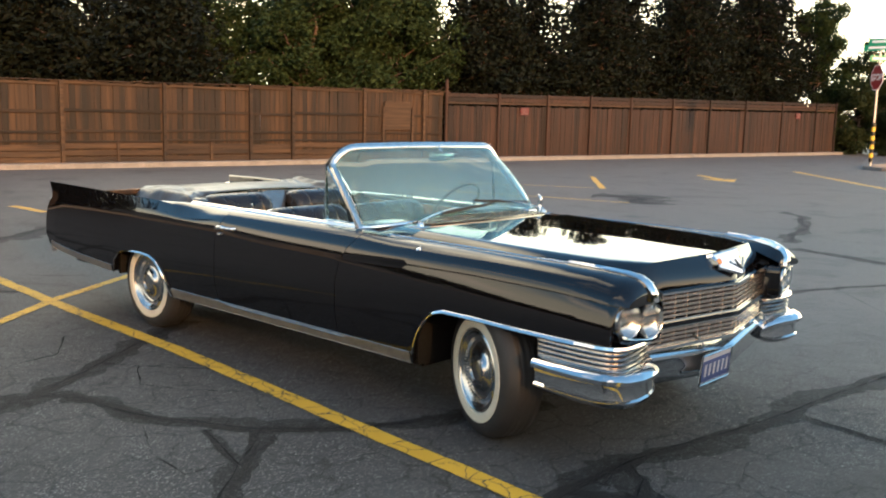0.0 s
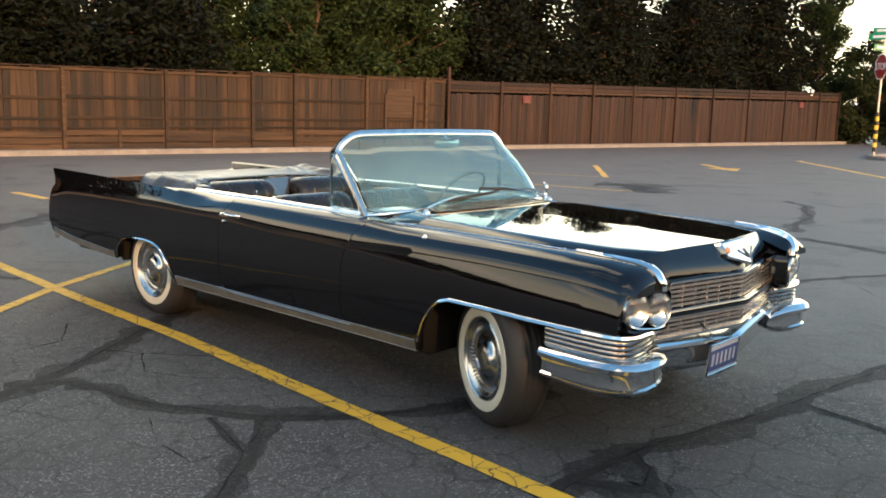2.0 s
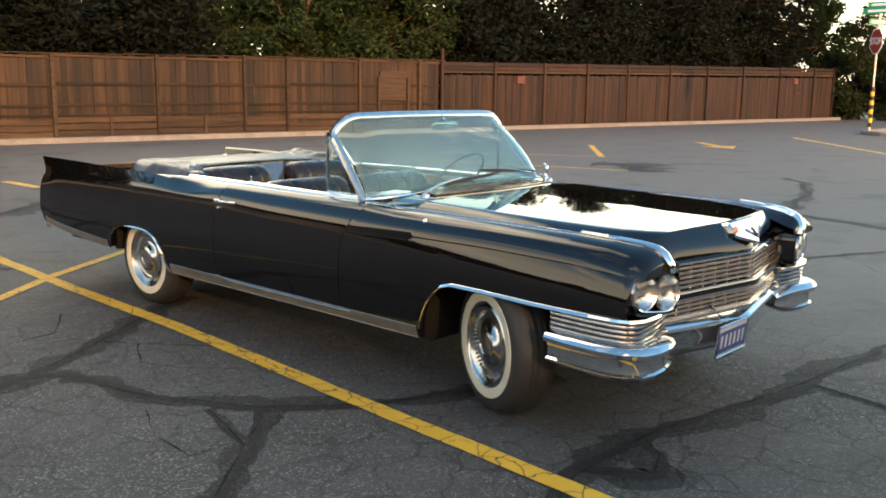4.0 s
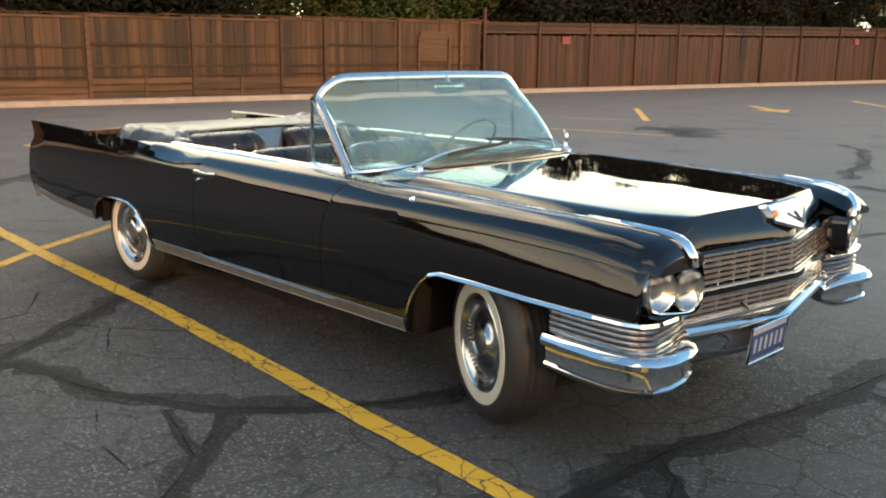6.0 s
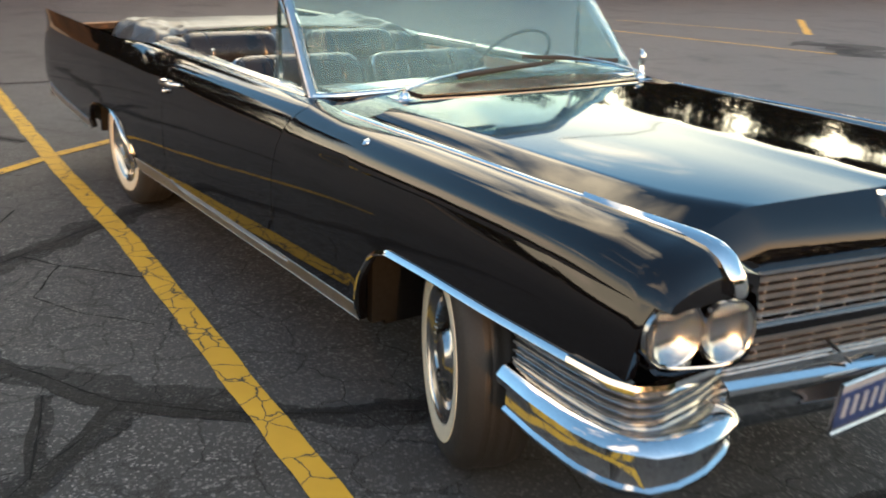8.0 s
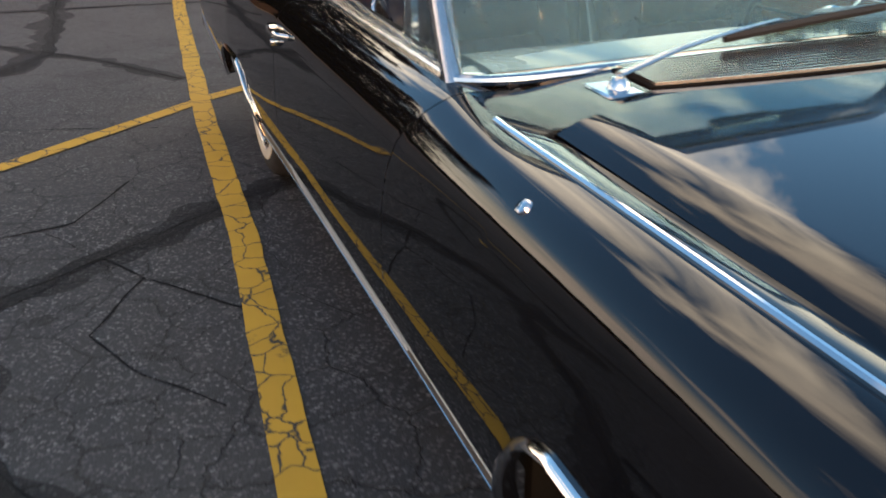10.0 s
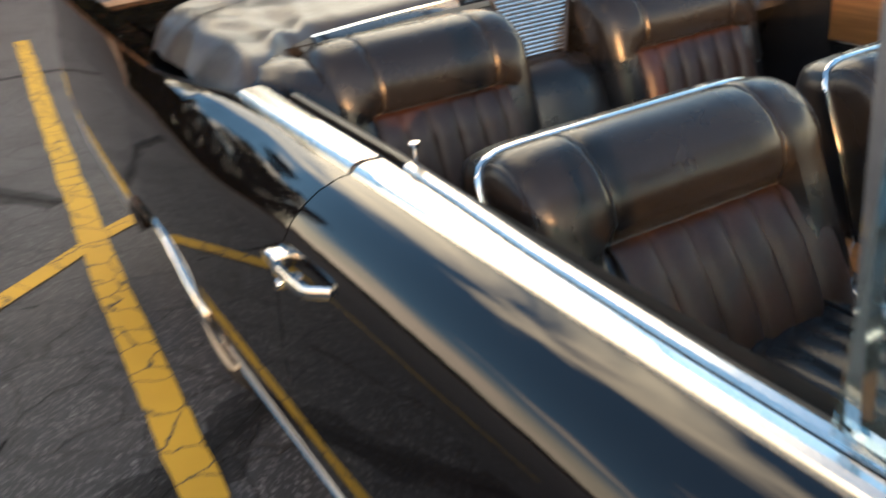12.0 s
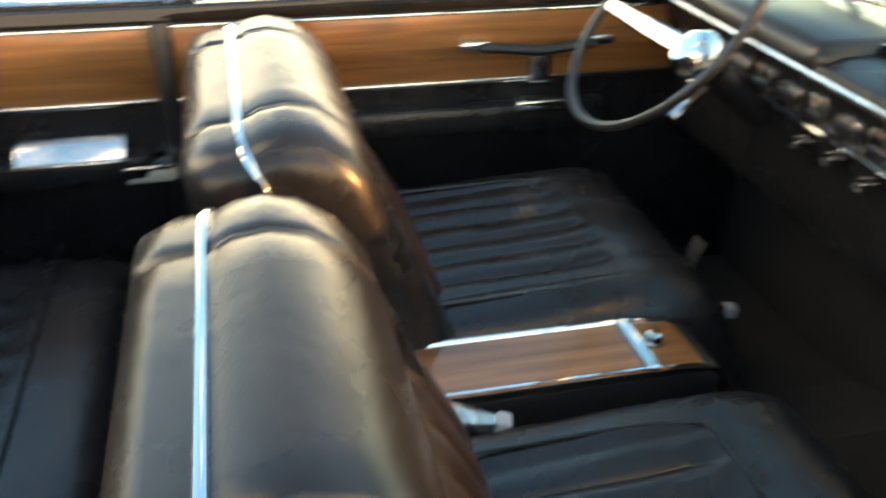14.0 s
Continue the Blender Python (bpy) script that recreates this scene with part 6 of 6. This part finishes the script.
def pleats_on(prof, y0, y1, n, parent, depth=0.013):
    """Padded ribs stitched on the front of a backrest, following its outline."""
    rows = []
    pts = [Vector((x, 0, z)) for x, z in prof]
    for k in range(n * 8 + 1):
        ph = abs(math.sin(math.pi * k / 8)) ** 0.45
        row = []
        for i, p in enumerate(pts):
            d = (pts[min(i + 1, len(pts) - 1)] - pts[max(i - 1, 0)]).normalized()
            nrm = Vector((d.z, 0, -d.x))
            fade = 0.15 if i in (0, len(pts) - 1) else 1.0
            q = p + nrm * (0.001 + depth * ph * fade)
            row.append((q.x, y0 + (y1 - y0) * k / (n * 8), q.z))
        rows.append(row)
    return part("back_insert", MB().grid(rows), M["pleat"], parent, "stitched brown-black leather pleats", 60)


def cushion(x0, x1, y0, y1, low, top, zones, parent, label, rise=0.02):
    """A plump seat cushion; zones are (v0, v1, u0, u1, ribs) with stitched ribs running fore and aft."""
    rows = []
    for su in np.linspace(-1, 1, 41):
        u = math.sin(su * math.pi / 2)
        row = []
        for sv in np.linspace(-1, 1, 97):
            v = math.sin(sv * math.pi / 2) * 0.35 + sv * 0.65
            z = low + (top + rise * (u + 1) / 2 - low) * max(0.0, (1 - abs(u) ** 7) * (1 - abs(v) ** 9)) ** 0.42
            for v0, v1, u0, u1, n in zones:
                inside = min((v - v0), (v1 - v)) / 0.04
                deep = min((u - u0), (u1 - u)) / 0.06
                if inside > 0 and deep > 0:
                    rib = abs(math.sin(math.pi * n * (v - v0) / (v1 - v0))) ** 0.5
                    z -= (0.006 + 0.011 * (1 - rib)) * min(1.0, inside, deep)
            z += 0.004 * noise.noise((u * 2.2, v * 3.1, top * 9)) + 0.0025 * noise.noise((u * 6, v * 8, top * 5))
            row.append(((x0 + x1) / 2 + (x1 - x0) / 2 * u, (y0 + y1) / 2 + (y1 - y0) / 2 * v, z))
        rows.append(row)
    return part("cushion", MB().grid(rows), M["leather"], parent, label, 60)


def piping(points, parent, r=0.0032):
    return part("piping", MB().tube(points, r, 6), M["plastic"], parent)


def front_seat(y0, y1, outer, label):
    """outer is -1 or 1: the side of the door, where a plain bolster runs beside the pleats."""
    seat = new("front_seat"); seat.parent = car
    seat["label"] = label
    seams = (y0 + 0.145, y1 - 0.125) if outer < 0 else (y0 + 0.125, y1 - 0.145)
    seat_back(y0, y1, BACK, seat, seams)
    p0, p1 = (y0 + 0.150, y1 - 0.045) if outer < 0 else (y0 + 0.150, y1 - 0.150)
    pleats_on(BACK[0:6], p0, p1, 6, seat)
    for y in seams:
        piping([(x, y, z) for x, _, z in pill(BACK, y, 0.968)[5:14]], seat, 0.003)
    edge_y = p0 if outer < 0 else p1
    piping([(x + 0.004, edge_y, z) for x, z in BACK[0:6]], seat, 0.003)
    piping([(-1.975, y, 0.833) for y in np.linspace(y0 + 0.06, y1 - 0.02, 8)], seat, 0.003)
    # seams round the ends of the roll
    for y, k in ((y0 + ROLL * 0.16, 0.825), (y1 - ROLL * 0.16, 0.825)):
        piping([(x, y, z) for x, _, z in pill(BACK, y, k)[5:14]], seat, 0.003)
    over = [(y0 + ROLL * t, pill(BACK, y0, k + 0.012)[14]) for t, k in ENDS]
    half = [(-1.985, y0 - 0.001, 0.60), (-2.03, y0 - 0.002, 0.74), (-2.062, y0 - 0.002, 0.84)] + [(p[0], y - 0.002, p[2] + 0.001) for y, p in over]
    trim_way = half + [(x, y1 - (y - y0), z) for x, y, z in half[::-1]]
    part("trim_strip", MB().tube(run(trim_way, 70), 0.0062, 8, 0.6), M["chrome"], seat, "chrome strip round the backrest")
    cushion(-2.0, -1.345, y0 + 0.012, y1 - 0.012, 0.43, 0.642, [(-0.62, 0.62, -1.0, 0.42, 6)], seat, "plump black leather cushion with stitched ribs", 0.035)
    c, h = (y0 + y1) / 2, (y1 - y0) / 2 - 0.012
    piping([(x, c + h * v, z + 0.018) for x, v, z in ((-1.85, -0.66, 0.634), (-1.62, -0.66, 0.640), (-1.54, -0.60, 0.643), (-1.53, 0.0, 0.645), (-1.54, 0.60, 0.643), (-1.62, 0.66, 0.640), (-1.85, 0.66, 0.634))], seat)
    part("seat_base", rounded((-2.0, y0 + 0.03, 0.31), (-1.42, y1 - 0.03, 0.45), 0.02, 2), M["plastic"], seat, "black seat base")
    return seat


front_seat(-0.685, -0.045, -1, "black leather bucket seat with chrome strip on the passenger side")
front_seat(0.060, 0.700, 1, "black leather bucket seat with chrome strip behind the steering wheel").location = (0.045, 0, 0)

# rear bench with a speaker between its backs
REAR = [(-2.64, 0.54), (-2.675, 0.66), (-2.72, 0.79), (-2.752, 0.850), (-2.768, 0.862), (-2.742, 0.876), (-2.738, 0.915), (-2.757, 0.965), (-2.80, 1.005), (-2.85, 1.022), (-2.91, 1.020), (-2.955, 1.0), (-2.975, 0.90), (-2.975, 0.5), (-2.68, 0.5)]
bench = new("rear_seat"); bench.parent = car
bench["label"] = "black leather rear bench with pleated brown-lit backs"
for y0, y1 in ((-0.655, -0.115), (0.115, 0.655)):
    seams = (y0 + 0.12, y1 - 0.115)
    seat_back(y0, y1, REAR, bench, seams)
    pleats_on(REAR[0:5], y0 + 0.10, y1 - 0.045, 6, bench)
    for y in seams:
        piping([(x, y, z) for x, _, z in pill(REAR, y, 0.968)[4:11]], bench, 0.003)
    piping([(-2.764, y, 0.863) for y in np.linspace(y0 + 0.05, y1 - 0.03, 8)], bench, 0.003)
pad_way = [(-2.62, 0.52), (-2.66, 0.62), (-2.70, 0.72), (-2.735, 0.80), (-2.755, 0.835), (-2.785, 0.862), (-2.825, 0.876), (-2.88, 0.874)]
mid = MB().grid([[(x + 0.035 * (math.cos(math.pi * v / 2) ** 0.7 - 1), 0.125 * v, z + 0.022 * (math.cos(math.pi * v / 2) ** 0.7 - 1)) for v in np.linspace(-1, 1, 13)] for x, z in pad_way])
part("centre_pad", mid, M["leather"], bench, "rolled black leather pad between the backs", 50)
cushion(-2.86, -2.27, -0.70, 0.70, 0.40, 0.585, [(-0.80, -0.22, -1.0, 0.35, 5), (0.22, 0.80, -1.0, 0.35, 5)], bench, "wide black leather cushion with stitched ribs", 0.0)
piping([(-2.43, y, 0.588) for y in np.linspace(-0.62, 0.62, 10)], bench)
spk = new("speaker_grille"); spk.parent = car
spk["label"] = "tapered ribbed silver speaker grille in the rear seat"
part("grille_panel", MB().grid([[(-2.885, -0.072, 0.872), (-2.885, 0.072, 0.872)], [(-2.925, -0.118, 1.025), (-2.925, 0.118, 1.025)]]), M["plastic"], spk, "dark backing", smooth=False)
for k in range(15):
    t = (k + 0.5) / 15
    w = 0.070 + 0.044 * t
    x, z = -2.882 - 0.040 * t, 0.873 + 0.151 * t
    part("slat", MB().tube([(x, -w, z), (x, w, z)], 0.0036, 6), M["bright"], spk)
for s in (-1, 1):
    part("grille_rim", MB().tube([(-2.88, s * 0.075, 0.868), (-2.918, s * 0.121, 1.03)], 0.006, 6), M["plastic"], spk)

# ---- console ----
con = new("console"); con.parent = car
con["label"] = "wood-topped centre console between the seats"
part("console_body", rounded((-2.02, -0.058, 0.33), (-1.44, 0.074, 0.643), 0.015, 2), M["plastic"], con, "black console body")
top_way = [(-2.02, 0.655), (-1.56, 0.655), (-1.48, 0.650), (-1.44, 0.632), (-1.425, 0.60), (-1.42, 0.55)]
for name, a, b in (("console_lid", 0, 2), ("console_front", 1, 6)):
    w = top_way[a:b]
    part(name, MB().grid([[(x, y, z) for y in (-0.050, -0.015, 0.030, 0.066)] for x, z in w]), M["veneer"], con, "walnut veneer", 60)
for s in (-1, 1):
    part("console_edge", MB().tube([(x, s * 0.060 + 0.008, z) for x, z in top_way], 0.0045, 6), M["chrome"], con, "chrome edging")
part("console_band", rounded((-1.562, -0.054, 0.650), (-1.539, 0.070, 0.661), 0.003, 1), M["chrome"], con, "chrome band across the console")
part("console_knob", MB().lathe([(0.0, 0.012), (0.012, 0.011), (0.015, 0.004), (0.016, 0.0)], Matrix.Translation((-1.524, 0.012, 0.656)), 18), M["chrome"], con, "chrome latch button")


def neck(m):
    """The narrow piece between a buckle's plate and its button."""
    q = [m @ Vector((x, y, z)) for z in (-0.005, 0.009) for x, y in ((-0.004, -0.018), (0.03, -0.009), (0.03, 0.009), (-0.004, 0.018))]
    return q, [(0, 3, 2, 1), (4, 5, 6, 7), (0, 1, 5, 4), (1, 2, 6, 5), (2, 3, 7, 6), (3, 0, 4, 7)]


for k, (x, y) in enumerate(((-1.815, -0.080), (-1.21, 0.36))):
    bl = new("seat_belt"); bl.parent = car
    bl["label"] = "grey belt buckle with a pale button beside the seat"
    bm_ = Matrix.Translation((x, y, 0.632 if k == 0 else 0.45)) @ Matrix.Rotation(radians(-15), 4, "Z") @ Matrix.Rotation(radians(10), 4, "Y")
    part("buckle", rounded((-0.045, -0.020, -0.006), (0.0, 0.020, 0.012), 0.005, 2, bm_).add(*neck(bm_)), M["bright"], bl, "pale metal buckle")
    part("belt_button", rounded((0.026, -0.015, -0.010), (0.048, 0.015, 0.014), 0.005, 2, bm_), M["plate"], bl, "pale button")
    part("webbing", MB().grid([[(x - 0.05 - 0.01 * q, y + d, 0.61 - 0.03 * q) for d in (-0.02, 0.02)] for q in range(6)]), M["rubber"], bl, "black webbing")

# ---- doors' inner sides ----
for s in (-1, 1):
    trimset = new("door_trim"); trimset.parent = car
    trimset["label"] = "black door lining with a walnut panel and chrome strips"
    Y = 0.762

    def lay(name, lo, hi, r, mt, label="", par=None):
        lo, hi = list(lo), list(hi)
        if s < 0:
            lo[1], hi[1] = -hi[1], -lo[1]
        return part(name, rounded(lo, hi, r, 2), M[mt], par or trimset, label)

    lay("lining", (-2.60, Y + 0.006, 0.27), (-0.94, Y + 0.03, 0.962), 0.006, "leather", "black lining")
    lay("top_pad", (-2.62, Y - 0.004, 0.955), (-1.12, Y + 0.030, 0.976), 0.008, "dark", "black upper pad")
    for a, b in ((-2.60, -2.225), (-2.19, -1.16)):
        lay("wood_panel", (a, Y - 0.002, 0.812), (b, Y + 0.008, 0.948), 0.002, "veneer", "walnut veneer panel")
        lay("chrome_strip", (a, Y - 0.007, 0.802), (b, Y + 0.006, 0.812), 0.003, "chrome", "chrome strip")
        lay("chrome_strip", (a, Y - 0.006, 0.947), (b, Y + 0.006, 0.954), 0.003, "chrome", "chrome strip")
    lay("pillar_cover", (-2.226, Y - 0.012, 0.40), (-2.188, Y + 0.008, 0.96), 0.006, "plastic", "black pillar cover")
    lay("armrest", (-2.04, Y - 0.045, 0.70), (-1.32, Y + 0.008, 0.765), 0.018, "leather", "black padded armrest")
    lay("armrest", (-2.60, Y - 0.06, 0.66), (-2.25, Y + 0.008, 0.72), 0.018, "leather", "black padded armrest")
    tilt = Matrix.Translation((-2.40, s * (Y - 0.028), 0.728)) @ Matrix.Rotation(radians(38 * s), 4, "X")
    tray = part("ashtray", rounded((-0.10, -0.030, -0.008), (0.10, 0.030, 0.008), 0.005, 2, tilt), M["bright"], trimset, "pale metal ashtray lid")
    lay("ashtray_lip", (-2.51, Y - 0.064, 0.708), (-2.295, Y - 0.050, 0.716), 0.003, "chrome", "chrome front lip", tray)
    lamp = lay("courtesy_lamp", (-2.31, Y - 0.062, 0.690), (-2.215, Y - 0.012, 0.698), 0.003, "chrome", "chrome edged lamp")
    lay("lamp_lens", (-2.305, Y - 0.058, 0.660), (-2.21, Y - 0.016, 0.690), 0.008, "white", "cream lens", lamp)
    lay("switch_plate", (-1.52, Y - 0.052, 0.752), (-1.41, Y - 0.01, 0.772), 0.004, "chrome", "chrome window switches")
    pull = MB().tube([(-1.61, s * (Y - 0.004), 0.888), (-1.585, s * (Y - 0.03), 0.884), (-1.47, s * (Y - 0.038), 0.874), (-1.36, s * (Y - 0.03), 0.882), (-1.335, s * (Y - 0.004), 0.886)], [0.010, 0.011, 0.012, 0.011, 0.010], 8)
    part("pull_handle", pull, M["plastic"], trimset, "black pull handle")
    for x in (-1.605, -1.34):
        lay("pull_end", (x - 0.03, Y - 0.030, 0.877), (x + 0.03, Y, 0.897), 0.006, "chrome", "chrome handle end")
    lay("pull_stem", (-1.485, Y - 0.02, 0.80), (-1.44, Y, 0.872), 0.006, "satin", "grey support")
    knob = MB().lathe([(0.003, -0.02), (0.003, 0.026), (0.008, 0.031), (0.009, 0.037), (0.0, 0.039)], Matrix.Translation((-2.138, s * 0.772, 0.985)), 12)
    part("lock_knob", knob, M["chrome"], trimset, "chrome lock pin")
    lay("window_slot_cover", (-2.62, Y + 0.02, 0.90), (-1.1, Y + 0.045, 0.975), 0.004, "rubber", "rubber sealing strip")

# ---- dash, wheel, floor ----
dash = new("dashboard"); dash.parent = car
dash["label"] = "black dashboard with chrome and wood trim"
part("dash_body", MB().strip([(-1.06, y, 0.86) for y in np.linspace(-0.76, 0.76, 12)], [(0.155, 0.125), (0.03, 0.134), (-0.09, 0.134), (-0.128, 0.122), (-0.136, 0.10), (-0.122, 0.06), (-0.10, 0.0), (-0.105, -0.10), (-0.08, -0.17), (0.155, -0.17)], up=(0, 0, 1)), M["leather"], dash, "black padded dashboard")
for o in dash.children:
    o.matrix_basis = Matrix.Identity(4)
for z, d, mt in ((0.968, 0.137, "bright"), (0.872, 0.108, "chrome")):
    part("dash_strip", MB().tube([(-1.06 - d, y, z) for y in np.linspace(-0.74, 0.74, 8)], 0.0042, 6), M[mt], dash, "chrome strip")
part("dash_panel", rounded((-1.178, -0.70, 0.848), (-1.165, -0.05, 0.925), 0.003, 1), M["veneer"], dash, "walnut panel")
for k in range(5):
    part("dash_knob", MB().lathe([(0.0, 0.03), (0.012, 0.028), (0.014, 0.0)], Matrix.Translation((-1.168, -0.10 + 0.085 * k, 0.848 + 0.006 * (k % 2))) @ Matrix.Rotation(radians(-90), 4, "Y"), 14), M["chrome"], dash, "chrome knob")
for k, (y, w) in enumerate(((0.05, 0.03), (0.13, 0.028), (0.21, 0.024), (0.29, 0.03), (0.37, 0.026), (0.46, 0.04), (0.56, 0.035))):
    bezel = part("gauge", rounded((-1.190, y - w, 0.893), (-1.165, y + w, 0.893 + (0.036 if k % 2 else 0.046)), 0.005, 2), M["satin"], dash, "chrome framed switch plate")
    part("gauge_face", rounded((-1.193, y - w * 0.8, 0.900), (-1.186, y + w * 0.8, 0.912 + 0.008 * (k % 2)), 0.002, 1), M["plastic"], bezel, "black face")
part("instrument_hood", rounded((-1.20, 0.22, 0.945), (-1.00, 0.66, 1.016), 0.03, 3), M["plastic"], dash, "black instrument hood")
steer = new("steering_wheel"); steer.parent = car
steer["label"] = "dark thin-rimmed steering wheel with a chrome hub"
hub_c = Vector((-1.302, 0.41, 0.953))
axis = Vector((-0.77, 0, 0.64)).normalized()
rim_c = hub_c + axis * 0.088
sm = Matrix.Translation(hub_c) @ axis.to_track_quat("Z", "Y").to_matrix().to_4x4()
part("wheel_rim", MB().tube([sm @ Vector((0.205 * math.cos(a), 0.205 * math.sin(a), 0.088)) for a in np.linspace(0, 2 * math.pi, 48, endpoint=False)], 0.0085, 10, closed=True, up=axis), M["plastic"], steer, "black rim")
part("wheel_hub", MB().lathe([(0.0, 0.03), (0.03, 0.026), (0.045, 0.008), (0.048, -0.02), (0.035, -0.05)], sm, 24), M["chrome"], steer, "chrome hub")
for side in (-1, 1):
    tip = rim_c + Vector((0, side * 0.2, 0)) + Vector((-0.64, 0, -0.77)) * 0.02
    mid = hub_c.lerp(tip, 0.55 if side > 0 else 0.30) - axis * 0.012
    ends = [hub_c + Vector((0, side * 0.03, 0)), mid] + [tip] * (side > 0)
    part("spoke", MB().tube(ends, [0.020, 0.016, 0.012][:len(ends)], 8, 0.45, up=axis), M["chrome"], steer, "chrome spoke")
    # the near spoke's outer part is black: deep shade put into its colour
    if side < 0:
        part("spoke_end", MB().tube([mid, mid.lerp(tip, 0.5), tip], [0.008, 0.0065, 0.006], 8, 0.6, up=axis), M["rubber"], steer, "outer end of the spoke, coloured black in place of deep shade")
part("column", MB().tube([sm @ Vector((0, 0, -0.03)), sm @ Vector((0, 0, -0.25))], 0.028, 14), M["plastic"], steer, "black column")
part("shift_lever", MB().tube([sm @ Vector((0.0, -0.03, -0.06)), sm @ Vector((0.012, -0.105, -0.045))], [0.008, 0.009], 8), M["chrome"], steer, "chrome lever")
floor_mb = MB().grid([[(x, y, 0.315 + (0.10 * math.exp(-(y / 0.16) ** 2))) for y in np.linspace(-0.79, 0.79, 15)] for x in (-2.9, -2.3, -1.6, -1.1, -0.95)])
part("floor_carpet", floor_mb, M["carpet"], car, "black carpet")
part("firewall", MB().grid([[(-0.95, y, z) for y in (-0.78, 0.78)] for z in (0.30, 0.99)]), M["carpet"], car, "black carpeted firewall")
part("rear_bulkhead", MB().grid([[(-2.985, y, z) for y in (-0.80, 0.80)] for z in (0.30, 1.0)]), M["carpet"], car, "black bulkhead")
both("quarter_lining", MB().grid([[(x, -0.74 - 0.03 * (x > -2.65), z) for x in (-2.98, -2.8, -2.6)] for z in (0.4, 0.7, 0.975)]), M["leather"], "black lining beside the rear seat")
